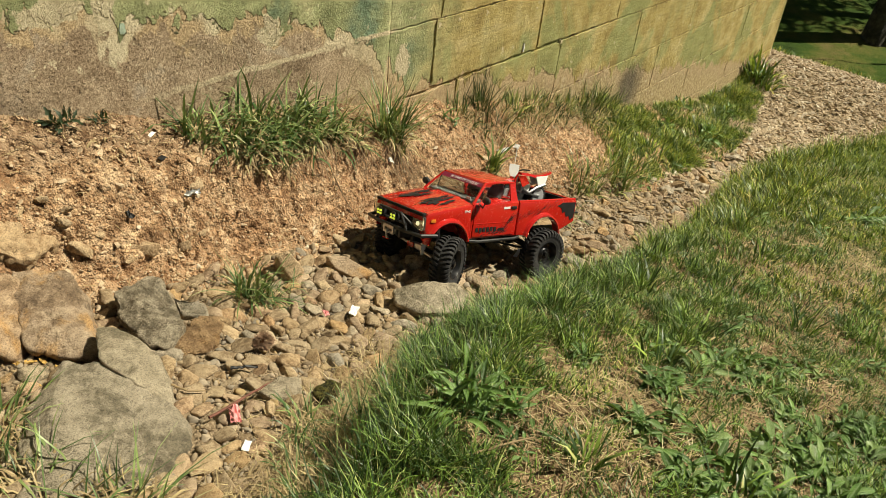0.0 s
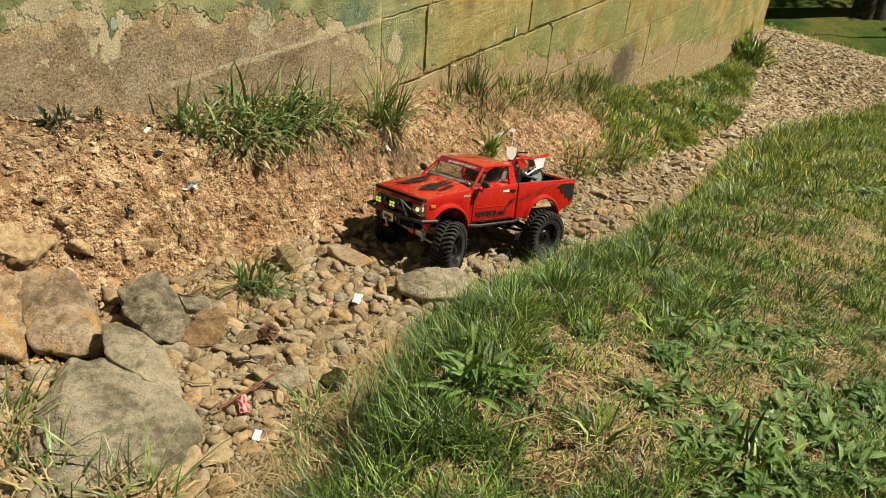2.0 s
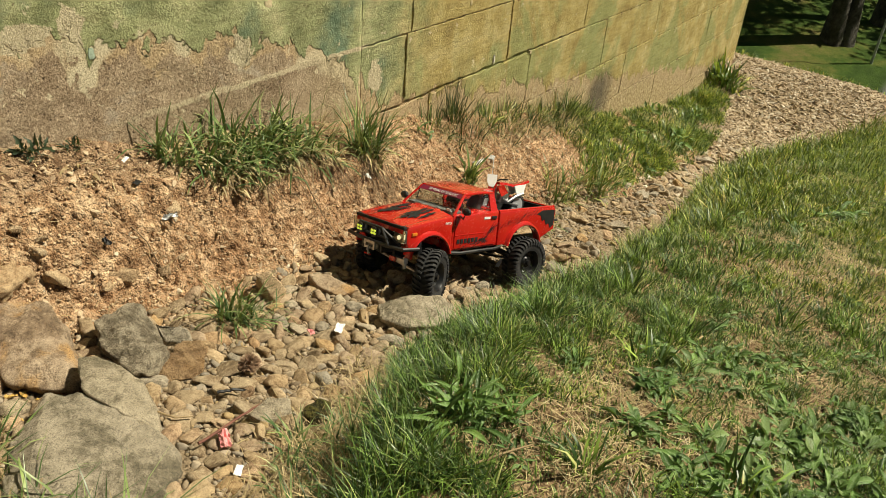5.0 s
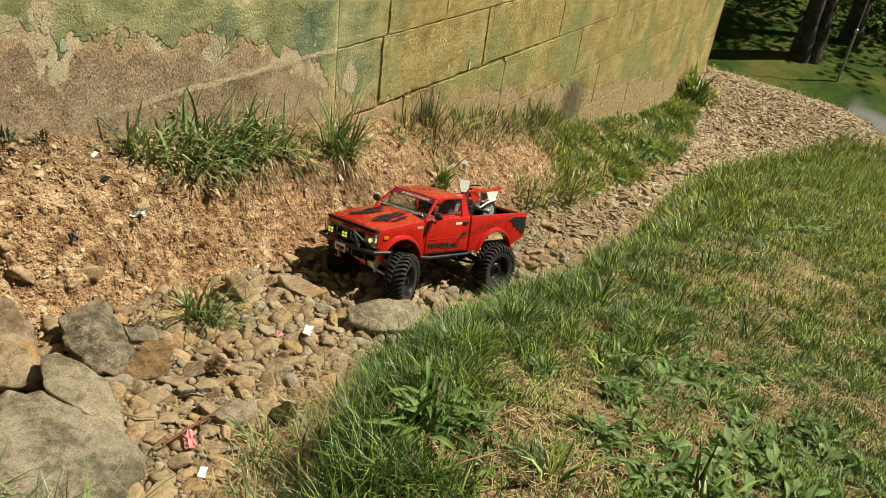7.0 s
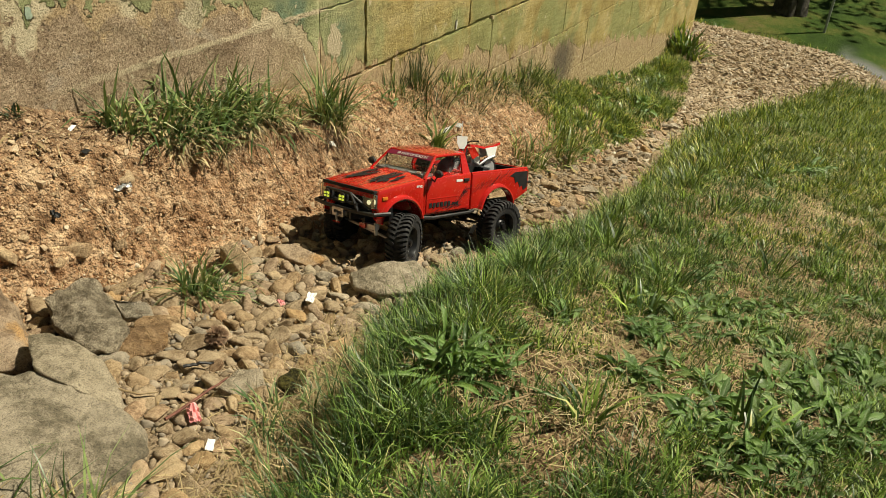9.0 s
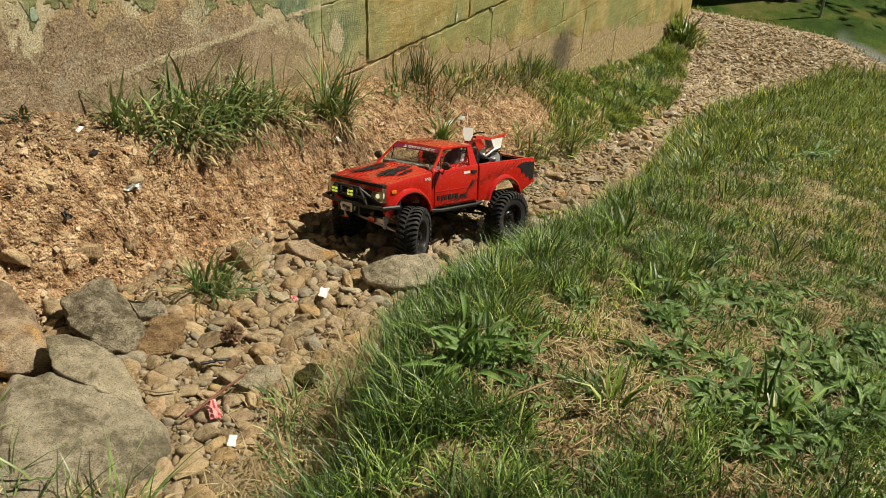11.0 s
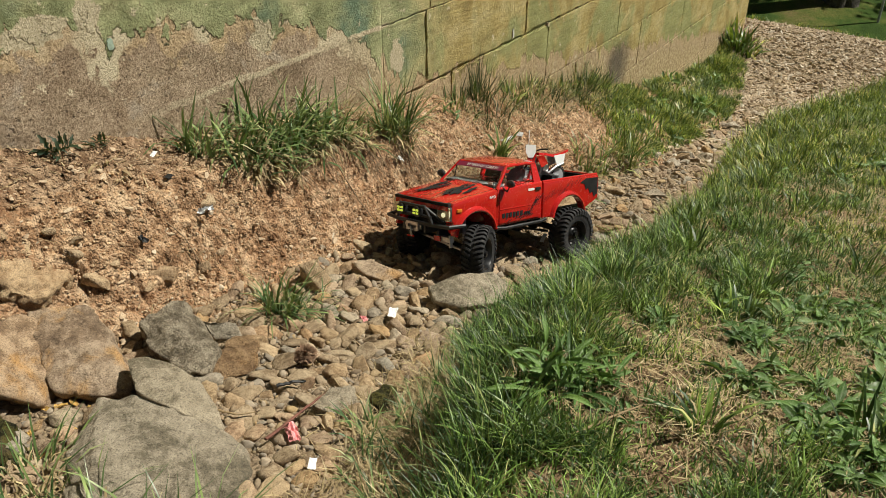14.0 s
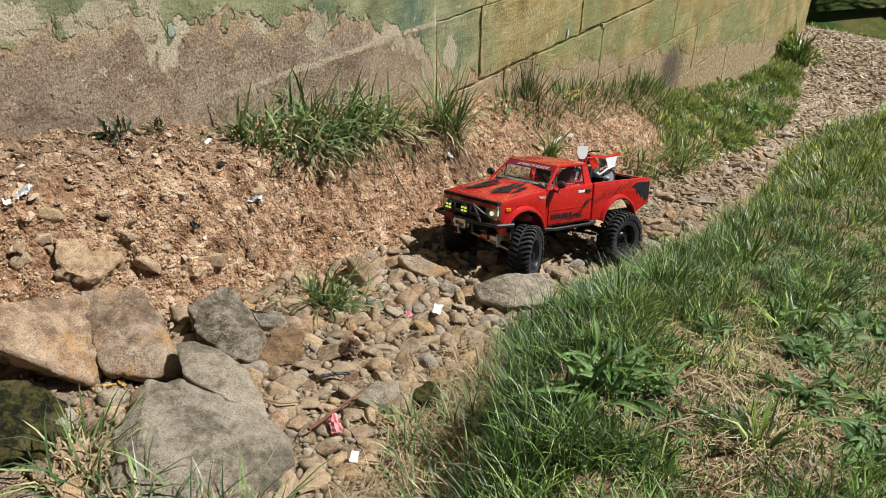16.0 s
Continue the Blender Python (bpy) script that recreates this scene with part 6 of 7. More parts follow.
tuft("grass_tuft", "bright green weed clump at the corner of the wall", 3.02, -0.09, 200, 0.13, 0.10, 110, 0.05, 0.011, 0.5, None, 0.9, mat=GRASS)
tuft("grass_tuft", "dry grass clump at the near ditch edge", -1.43, -0.60, 700, 0.085, 0.065, 111, 0.88, 0.0022, 0.6, None, 1.0)
tuft("grass_tuft", "dry and green grass clump before the boulder", -1.38, -0.665, 420, 0.085, 0.045, 112, 0.75, 0.0022, 0.5, None, 1.0)
tuft("grass_tuft", "small grass clump at the edge of the bed", -1.10, -0.66, 110, 0.055, 0.03, 113, 0.35, 0.0025, 0.5, None, 1.0)
tuft("grass_tuft", "dry straw clump in front of the flat boulder", -1.435, -0.50, 560, 0.075, 0.05, 116, 0.85, 0.0022, 0.7, None, 1.1)
tuft("grass_tuft", "dry straw clump in front of the flat boulder", -1.41, -0.44, 420, 0.065, 0.045, 117, 0.78, 0.0022, 0.6, None, 1.1)
tuft("grass_tuft", "dry straw hanging beside the small grass clump", -0.895, -0.366, 200, 0.05, 0.03, 118, 0.85, 0.0018, 0.8, DOWN, 1.2)
tuft("grass_tuft", "dead weed stalks on the brow of the bank", -1.0, -0.07, 40, 0.05, 0.02, 114, 1.0, 0.005, 0.9, None, 0.9)
tuft("grass_tuft", "dry twiggy grass at the foot of the wall", -0.36, -0.012, 70, 0.08, 0.04, 115, 0.8, 0.0016, 0.4, None, 0.5)


# ---------------------------------------------------------------- lawn
def bare(x, y):
    """Thin, strawy places in the lawn, 0 to 1."""
    a = math.exp(-(((x + 0.80) / 0.22) ** 2 + ((y + 1.12) / 0.13) ** 2)) + math.exp(-(((x + 0.93) / 0.12) ** 2 + ((y + 1.02) / 0.10) ** 2)) + 0.5 * math.exp(-(((x - 0.25) / 0.4) ** 2 + ((y + 1.12) / 0.14) ** 2))
    return min(1.0, a + 0.5 * smooth(0.05, 0.35, noise.noise((x * 3.1, y * 3.1, 9.0)) + 0.5 * noise.noise((x * 9, y * 9, 4.0))) * smooth(-0.78, -0.92, y) * smooth(0.9, 0.2, x))


def build_lawn():
    g = np.random.default_rng(3)
    feet, lush = [], []
    for x0, x1, y0, y1, n in ((-1.35, -0.3, -1.5, -0.55, 140000), (-0.3, 0.5, -1.7, -0.55, 60000), (0.5, 1.6, -1.9, -0.45, 72000), (1.6, 3.6, -2.4, -0.4, 54000)):
        xs, ys, pick = g.uniform(x0, x1, n), g.uniform(y0, y1, n), g.uniform(0, 1, n)
        for x, y, p in zip(xs, ys, pick):
            d = edge_y(x) - y
            if d < 0.005:
                continue
            if x < -0.8 and d < 0.15 * smooth(-0.78, -1.0, x) * (0.7 + 0.6 * noise.noise((x * 20, y * 20, 3.0))):
                continue
            b = bare(x, y)
            fringe = smooth(0.35, 0.08, d) * (1 - 0.75 * smooth(-0.5, -0.25, x) * smooth(0.3, 0.1, x))
            if d < 0.10 * smooth(-0.5, -0.3, x) * smooth(0.2, 0.0, x):
                continue
            if p < (0.97 - 0.52 * b) * (0.25 + 0.75 * smooth(-0.3, 0.25, noise.noise((x * 15, y * 15, 2.0)))) + 0.12 * fringe:
                feet.append((x, y, surface(x, y) - 0.002))
                lush.append((0.028 + 0.026 * fringe) * (0.5 + 1.0 * smooth(-0.35, 0.45, noise.noise((x * 13, y * 13, 6.0)))) * (1 - 0.4 * b) * (1.0 if x < 1.2 else 1.25))
    feet, lush = np.array(feet), np.array(lush)
    n = len(feet)
    swirl = np.array([6.0 * noise.noise((a * 9, b * 9, 12.0)) for a, b in feet[:, :2]])
    v, q, f = blades(feet, swirl + g.normal(0, 1.9, n), lush * g.uniform(0.45, 1.4, n), np.where(feet[:, 0] > 0.6, 0.0028, np.where(feet[:, 0] > -0.3, 0.0022, 0.0015)) * g.uniform(0.6, 1.3, n), np.abs(g.normal(0.4, 0.35, n)), np.abs(g.normal(1.0, 0.6, n)), g.normal(0, 0.6, n))
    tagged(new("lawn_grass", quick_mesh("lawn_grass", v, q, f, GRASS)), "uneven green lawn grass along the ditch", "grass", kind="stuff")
    # dead stalks lying in the sward
    feet = []
    while len(feet) < 34000:
        x, y = g.uniform(-1.4, 1.9), g.uniform(-1.7, -0.55)
        if edge_y(x) - y > 0.0 and g.uniform() < 0.22 + 0.8 * bare(x, y):
            feet.append((x, y, surface(x, y) + g.uniform(0.001, 0.008)))
    feet = np.array(feet)
    n = len(feet)
    v, q, f = blades(feet, g.uniform(0, 2 * np.pi, n), g.uniform(0.006, 0.034, n), 0.0010 * g.uniform(0.6, 1.4, n), g.normal(1.5, 0.12, n), g.normal(0.1, 0.2, n), g.normal(0, 0.4, n))
    tagged(new("dead_straw", quick_mesh("dead_straw", v, q, f, STRAW)), "dead straw lying between the lawn grass", "straw", kind="stuff")



def bank_straw():
    """Dry stalks lying on the brow of the clay bank."""
    g = np.random.default_rng(17)
    n = 900
    feet = np.zeros((n, 3))
    feet[:, 0], feet[:, 1] = g.uniform(-1.4, 0.5, n), -0.01 - 0.27 * g.uniform(0, 1, n) ** 1.7
    feet[:, 2] = [surface(a, b) + 0.004 for a, b in feet[:, :2]]
    v, q, f = blades(feet, g.uniform(0, 2 * np.pi, n), g.uniform(0.010, 0.045, n), 0.0011 * g.uniform(0.6, 1.5, n), g.normal(1.45, 0.15, n), g.normal(0.1, 0.3, n), g.normal(0, 0.4, n))
    tagged(new("dry_stalks", quick_mesh("dry_stalks", v, q, f, STRAW)), "dry stalks scattered over the clay bank", "straw", kind="stuff")


def lip_straw():
    """Dead, matted grass and crumbs on the bare lip between the stones and the lawn."""
    g = np.random.default_rng(29)
    feet = []
    while len(feet) < 3800:
        x = g.uniform(-1.34, -0.82)
        y = edge_y(x) + g.normal(-0.03, 0.045)
        feet.append((x, y, surface(x, y) + g.uniform(0.0, 0.010)))
    feet = np.array(feet)
    n = len(feet)
    v, q, f = blades(feet, g.uniform(0, 2 * np.pi, n), g.uniform(0.008, 0.040, n), 0.0013 * g.uniform(0.6, 1.4, n), np.abs(g.normal(1.2, 0.35, n)), g.normal(0.3, 0.3, n), g.normal(0, 0.5, n))
    tagged(new("lip_straw", quick_mesh("lip_straw", v, q, f, STRAW)), "matted dead grass on the lip of the lawn", "straw", kind="stuff")


def bank_grass():
    """Short turf that covers the foot of the wall where the ditch runs out."""
    g = np.random.default_rng(23)
    feet, tall = [], []
    while len(feet) < 30000:
        x = g.uniform(0.55, 3.1)
        f = foot_y(x)
        y = f + 0.03 + (-0.006 - f) * g.uniform(0, 1)
        n = noise.noise((x * 6, y * 6, 21.0)) + 0.6 * noise.noise((x * 17, y * 17, 5.0))
        if y > -0.006 or g.uniform() > smooth(0.62, 1.15, x + 0.35 * (-0.25 - y) * smooth(1.2, 0.8, x)) * smooth(3.15, 2.6, x) * (0.10 + 0.95 * smooth(-0.35, 0.3, n)):
            continue
        feet.append((x, y, surface(x, y) - 0.002))
        tall.append(0.026 + 0.030 * smooth(0.0, 0.6, n))
    feet, tall = np.array(feet), np.array(tall)
    n = len(feet)
    swirl = np.array([6.0 * noise.noise((a * 5, b * 5, 2.0)) for a, b in feet[:, :2]])
    v, q, f = blades(feet, swirl + g.normal(0, 1.5, n), tall * g.uniform(0.5, 1.5, n), 0.0026 * g.uniform(0.6, 1.3, n), np.abs(g.normal(0.5, 0.35, n)), np.abs(g.normal(1.0, 0.5, n)), g.normal(0, 0.6, n))
    tagged(new("bank_grass", quick_mesh("bank_grass", v, q, f, GRASS)), "patchy green turf along the foot of the wall", "grass", kind="stuff")


build_lawn()
bank_straw()
lip_straw()
bank_grass()
for i, (x, y) in enumerate(((-1.15, -0.70), (-1.08, -0.695), (-1.02, -0.68), (-1.20, -0.76), (-1.26, -0.80), (-1.12, -0.735), (-1.05, -0.72), (-0.98, -0.675), (-1.17, -0.73), (-0.93, -0.655))):
    tuft("grass_tuft", "small half-dead grass clump at the lip of the lawn", x, y, 150, 0.042, 0.032, 130 + i, 0.62, 0.0019, 0.6, None, 1.0)
for i, (x, y, l) in enumerate(((-0.70, -0.82, 0.07), (-0.42, -0.86, 0.08), (-0.88, -0.84, 0.06), (-0.15, -0.78, 0.08), (-0.55, -1.0, 0.07), (-0.30, -1.12, 0.08), (-1.06, -1.05, 0.06), (-0.72, -1.0, 0.06), (0.1, -0.95, 0.08), (0.4, -0.8, 0.09), (0.7, -0.95, 0.09), (-0.48, -0.72, 0.07), (0.9, -0.72, 0.09), (1.3, -0.8, 0.1), (-0.97, -1.19, 0.07))):
    tuft("grass_tuft", "bright broad-bladed grass clump in the lawn", x, y, 60, l * 0.8, 0.025, 150 + i, 0.1, 0.0030, 0.5, None, 0.8, mat=GRASS)


def leaf_mesh(length, width, curl, seed, material, teeth=0.0):
    """A lance-shaped leaf with a folded midrib, along +x, arching over."""
    rng = random.Random(seed)
    vs, n = [], 9
    for i in range(n):
        u = i / (n - 1)
        a = curl * u - 0.5 * curl
        w = width * (0.22 + 0.78 * smooth(0.10, 0.50, u)) * (1 - smooth(0.62, 1.0, u) ** 1.6) + 0.0004
        x, z = length * (math.sin(a) - math.sin(-0.5 * curl)) / max(0.2, curl), length * (math.cos(a) - math.cos(0.5 * curl)) / max(0.2, curl)
        k = 0.22 * w
        wob = 0.12 * w * math.sin(9 * u + seed)
        for s, lift in ((-1, k), (-0.5, k * 0.45), (0, 0), (0.5, k * 0.45), (1, k)):
            vs.append((x, s * w * 0.5 * (1 + teeth * ((i % 2) - 0.5)), z + lift + wob * s))
    qs = [(5 * i + j, 5 * i + j + 1, 5 * i + j + 6, 5 * i + j + 5) for i in range(n - 1) for j in range(4)]
    me = quick_mesh("leaf", np.array(vs), np.array(qs), np.zeros((0, 3), int), material)
    me.attributes.new("rib", "FLOAT", "POINT").data.foreach_set("value", [(0.0, 0.55, 1.0, 0.55, 0.0)[i % 5] for i in range(len(vs))])
    return me


LEAVES = [leaf_mesh(1.0, w, c, i, PLANTAIN) for i, (w, c) in enumerate(((0.16, 1.5), (0.19, 1.1), (0.17, 2.1), (0.21, 1.4), (0.20, 0.8)))]
NARROW = [leaf_mesh(1.0, w, c, 40 + i, PLANTAIN) for i, (w, c) in enumerate(((0.10, 1.2), (0.12, 0.9), (0.11, 1.7), (0.14, 1.0)))]
BROAD = [leaf_mesh(0.85, w, c, 20 + i, PALELEAF) for i, (w, c) in enumerate(((0.28, 0.7), (0.33, 1.0), (0.25, 0.4)))]
WEEDS = [leaf_mesh(1.0, 0.24, 0.9, 11, WEED, 0.9), leaf_mesh(1.0, 0.18, 1.2, 12, WEED, 0.8)]


def rosette(name, label, x, y, count, length, seed, leaves=LEAVES, rise=0.22, group="broad-leaved weeds in the lawn"):
    rng = random.Random(seed)
    t = thing(name, pose(x, y, surface(x, y), rng.gauss(0, 4), rng.gauss(0, 4), rng.uniform(0, 360)), label, "weed", group)
    for i in range(count):
        u = i / count
        ob = new("leaf", leaves[rng.randrange(len(leaves))])
        ob.parent = t
        l = length * rng.uniform(0.45, 1.2) * (1 - 0.35 * u)
        ob.scale = (l, l * rng.uniform(0.8, 1.15), l)
        ob.rotation_euler = (rng.gauss(0, 0.45), -(rise * (0.1 + 1.9 * u * u) + rng.gauss(0.0, 0.2)), rng.uniform(0, 6.283))
        ob.scale.z *= rng.uniform(0.5, 1.1)
        ob.location = (rng.gauss(0, 0.22) * length, rng.gauss(0, 0.22) * length, 0.005 + 0.009 * u)
    return t


PL = "broad-leaved plantain rosette in thin grass"
for i, (x, y, n, l) in enumerate(((-1.075, -0.895, 26, 0.085), (-1.045, -0.93, 14, 0.07), (-0.79, -1.045, 16, 0.062), (-0.62, -0.945, 12, 0.06), (-0.66, -0.99, 12, 0.058), (-0.83, -0.93, 10, 0.055), (-0.985, -1.135, 22, 0.075), (-0.93, -1.065, 12, 0.05), (-1.10, -0.985, 9, 0.05), (-0.60, -1.05, 14, 0.06), (-0.70, -1.11, 12, 0.055), (-0.145, -1.0, 12, 0.06), (-0.875, -1.125, 14, 0.062), (-0.77, -1.225, 18, 0.065), (-0.63, -1.29, 18, 0.07), (-0.525, -1.14, 14, 0.06), (0.0, -1.2, 12, 0.065), (0.95, -1.07, 14, 0.08), (-0.95, -1.24, 18, 0.065), (-1.05, -1.18, 14, 0.05), (-0.45, -1.03, 10, 0.055), (-0.35, -1.25, 12, 0.06), (0.35, -1.02, 10, 0.06))):
    rosette("plantain", PL, x, y, round(n * (3.2 if i < 2 else 2.4)), l * (0.78 if i < 2 else 0.60), 200 + i, NARROW if i < 2 else NARROW[2:] + LEAVES + BROAD, 0.6 if i < 2 else 0.22)
rng = random.Random(31)
for i in range(40):
    x, y = rng.uniform(-1.08, -0.3), rng.uniform(-1.36, -0.88)
    rosette("plantain", "small flat plantain rosette among dead straw", x, y, rng.randint(8, 14), rng.uniform(0.022, 0.036), 300 + i, LEAVES[3:] + BROAD, 0.12)
for i, (x, y) in enumerate(((-0.983, -1.145), (-0.924, -1.152), (-0.998, -1.185), (-0.920, -1.199), (-1.014, -1.207), (-0.961, -1.231), (-0.837, -1.256), (-0.872, -1.285), (-0.749, -1.313), (-0.844, -1.337), (-0.908, -1.306), (-0.674, -1.343), (-0.938, -1.266), (-0.855, -1.080), (-0.929, -1.074), (-0.925, -1.044), (-0.748, -1.063), (-0.625, -1.107), (-0.634, -1.142), (-0.700, -1.194), (-0.656, -1.248), (-0.794, -1.053), (-0.635, -1.057), (-0.806, -1.025), (-0.677, -1.287))):
    rosette("plantain", "overlapping broad plantain leaves on worn turf", x, y, 18 + i % 3 * 4, 0.034 + 0.004 * (i % 4), 400 + i, LEAVES + BROAD[:1], 0.26)
rosette("broadleaf_weed", "broad-leaved green weed at the foot of the wall", 0.02, -0.055, 9, 0.075, 240, LEAVES, 0.9, "weeds by the wall")
rosette("broadleaf_weed", "dark toothed weed at the foot of the wall", -1.055, -0.035, 24, 0.040, 241, WEEDS, 1.0, "weeds by the wall")
rosette("broadleaf_weed", "dark toothed weed at the foot of the wall", -0.985, -0.04, 16, 0.032, 242, WEEDS, 0.7, "weeds by the wall")
rosette("broadleaf_weed", "leafy green weed in the grass clump", -0.49, -0.045, 16, 0.05, 243, WEEDS, 1.2, "weeds by the wall")
rosette("broadleaf_weed", "leafy green weed in the ditch grass", 0.30, -0.33, 12, 0.05, 244, LEAVES, 0.7, "weeds by the wall")
rosette("broadleaf_weed", "leafy green weed in the ditch grass", 0.86, -0.34, 12, 0.07, 245, LEAVES, 0.8, "weeds by the wall")

for i, (x, y, l) in enumerate(((1.0, -1.05, 0.075), (0.93, -1.02, 0.07), (1.07, -1.09, 0.07), (0.575, -0.99, 0.05), (0.51, -0.83, 0.06))):
    rosette("broadleaf_weed", "dark green wilted weed lying on the lawn", x, y, 16, l, 260 + i, LEAVES, 0.1)
for i, (x, y, l) in enumerate(((1.82, -0.24, 0.09), (1.70, -0.27, 0.08), (1.955, -0.05, 0.08), (1.5, -0.12, 0.07), (2.3, -0.16, 0.09), (1.25, -0.30, 0.07), (3.0, -0.08, 0.10))):
    rosette("broadleaf_weed", "leafy bright green weed in the turf by the wall", x, y, 18, l, 270 + i, LEAVES, 0.6, "weeds by the wall")
rng = random.Random(37)
for i, (x, y, n) in enumerate(((-0.80, -1.22, 5), (-0.73, -1.27, 5), (-0.66, -1.30, 5), (-0.90, -1.20, 5), (-0.95, -1.25, 4), (-0.70, -1.06, 3), (-0.60, -1.09, 3), (-0.52, -1.14, 3))):
    for j in range(n):
        rosette("plantain", "overlapping broad plantain leaves on worn turf", x + rng.gauss(0, 0.035), y + rng.gauss(0, 0.03), 9, rng.uniform(0.034, 0.05), 500 + 10 * i + j, BROAD + LEAVES[3:], 0.16)

# ---------------------------------------------------------------- litter and sticks
PAPER = mat_plain("white_paper", (0.80, 0.80, 0.78), 0.8, 0, 0.2, 0.06, 40)
PINK = mat_plain("pink_wrapper", (0.72, 0.30, 0.30), 0.6, 0, 0.3, 0.25, 50)
FOIL = mat_plain("dull_foil", (0.48, 0.48, 0.47), 0.45, 0.5, 0.5, 0.3, 80)
TWIG = mat_plain("red_brown_twig", (0.17, 0.075, 0.055), 0.8, 0, 0.2, 0.3, 80)
SCRAP = mat_plain("black_scrap", (0.015, 0.015, 0.016), 0.5, 0, 0.4, 0.2)


def scrap(name, label, x, y, w, l, turn, material, seed, lift=0.010, crumple=0.25):
    """A crumpled sheet with a little thickness."""
    bm = bmesh.new()
    bmesh.ops.create_grid(bm, x_segments=9, y_segments=7, size=0.5)
    for v in bm.verts:
        p = v.co
        n = noise.noise((p.x * 3 + seed, p.y * 3, seed)) + 0.5 * noise.noise((p.x * 8, p.y * 8 + seed, seed))
        e = 1 + 0.22 * noise.noise((p.x * 2.2, p.y * 2.2, seed + 3.0))
        v.co = Vector((p.x * l * e, p.y * w * e, crumple * w * n))
    bmesh.ops.solidify(bm, geom=bm.faces[:], thickness=0.0006)
    me = bpy.data.meshes.new(name)
    bm.to_mesh(me), bm.free()
    me.materials.append(material)
    ob = new(name, me)
    ob.matrix_world = pose(x, y, surface(x, y) + lift, 8, -10, turn)
    return tagged(ob, label, "litter", "litter in the ditch")


scrap("paper_scrap", "crumpled white paper scrap on the stones", -0.80, -0.475, 0.014, 0.022, 20, PAPER, 1, 0.018)
scrap("paper_scrap", "torn pink wrapper caught on a twig", -1.165, -0.592, 0.014, 0.028, 60, PINK, 2, 0.018, 0.5)
scrap("paper_scrap", "small white tag on the gravel", -1.198, -0.655, 0.009, 0.016, 30, PAPER, 3, 0.016, 0.08)
scrap("paper_scrap", "thin white strip on the stones", -0.205, -0.465, 0.009, 0.032, 10, PAPER, 4, 0.016, 0.1)
scrap("paper_scrap", "faded red wrapper between the stones", -0.845, -0.448, 0.010, 0.014, 80, PINK, 5, 0.014, 0.4)
scrap("foil_scrap", "crumpled grey foil strip on the bank", 0.205, -0.130, 0.018, 0.06, -20, FOIL, 6, 0.008, 0.4)
scrap("foil_scrap", "flat grey foil piece on the bank", 0.290, -0.130, 0.022, 0.022, 15, FOIL, 7, 0.008, 0.1)
scrap("foil_scrap", "shiny foil wrapper stuck in the clay", -0.90, -0.16, 0.012, 0.028, -30, FOIL, 8, 0.008, 0.5)
scrap("paper_scrap", "white scrap beside the grass clump", -0.33, -0.15, 0.012, 0.02, 60, PAPER, 9, 0.01, 0.3)
scrap("plastic_scrap", "black plastic scrap wedged under a stone", -1.03, -0.165, 0.010, 0.022, 75, SCRAP, 10, 0.008, 0.4)
scrap("plastic_scrap", "small square black plastic piece in the clay", -0.925, -0.115, 0.011, 0.012, 10, SCRAP, 11, 0.006, 0.05)


LEAFLET = mat_plain("yellow_fallen_leaf", (0.50, 0.31, 0.09), 0.7, 0, 0.3, 0.35, 60)
rng = random.Random(91)
for i in range(16):
    x, y = rng.uniform(-1.41, -1.27), rng.uniform(-0.45, -0.30)
    scrap("fallen_leaf", "small curled yellow leaf between the boulders", x, y, rng.uniform(0.004, 0.008), rng.uniform(0.007, 0.013), rng.uniform(0, 360), LEAFLET, 40 + i, 0.004, 0.35)
scrap("foil_scrap", "crumpled grey foil on the clay ledge", -1.25, -0.116, 0.012, 0.030, 15, FOIL, 12, 0.006, 0.5)
scrap("paper_scrap", "white scrap on the clay ledge", -1.275, -0.118, 0.010, 0.014, 70, PAPER, 13, 0.006, 0.3)
scrap("paper_scrap", "white paper bit on the clay ledge", -0.90, -0.05, 0.008, 0.016, 20, PAPER, 14, 0.006, 0.3)


BRACT = mat_plain("dry_brown_bracts", (0.20, 0.12, 0.075), 0.85, 0, 0.2, 0.4, 200)


def seed_head(x, y, r, seed):
    """A dry brown burr of many short bracts."""
    g = np.random.default_rng(seed)
    n = 420
    d = g.normal(0, 1, (n, 3))
    d /= np.linalg.norm(d, axis=1)[:, None]
    base = d * r * g.uniform(0.4, 0.9, n)[:, None] * np.array((1.15, 1.0, 0.6))
    v, q, f = blades(base, np.arctan2(d[:, 1], d[:, 0]), r * g.uniform(0.3, 0.6, n), 0.0022 * g.uniform(0.6, 1.4, n), np.arccos(np.clip(d[:, 2], -1, 1)), g.normal(0.3, 0.4, n))
    ob = new("dry_seed_head", quick_mesh("dry_seed_head", v, q, f, BRACT))
    ob.location = (x, y, surface(x, y) + r * 0.6 + 0.006)
    return tagged(ob, "dry brown clustered seed head on the stones", "seed head")


seed_head(-1.008, -0.469, 0.0155, 5)


def stick(label, pts, r, material, category="twig"):
    bm = bmesh.new()
    pts = [Vector(p) for p in pts]
    fine = []
    for a, b in zip(pts, pts[1:]):
        for i in range(5):
            u = i / 5
            fine.append(a + (b - a) * u + Vector((0, 0, 1)) * r * 1.2 * noise.noise(a * 40 + Vector((u * 3, 0, 0))))
    tube(bm, fine + [pts[-1]], r, 6, r * 0.6)
    me = bpy.data.meshes.new("twig")
    bm.to_mesh(me), bm.free()
    me.materials.append(material)
    return tagged(new("twig", me), label, category, "twigs and stalks")


def over(x, y, h):
    return (x, y, surface(x, y) + h)


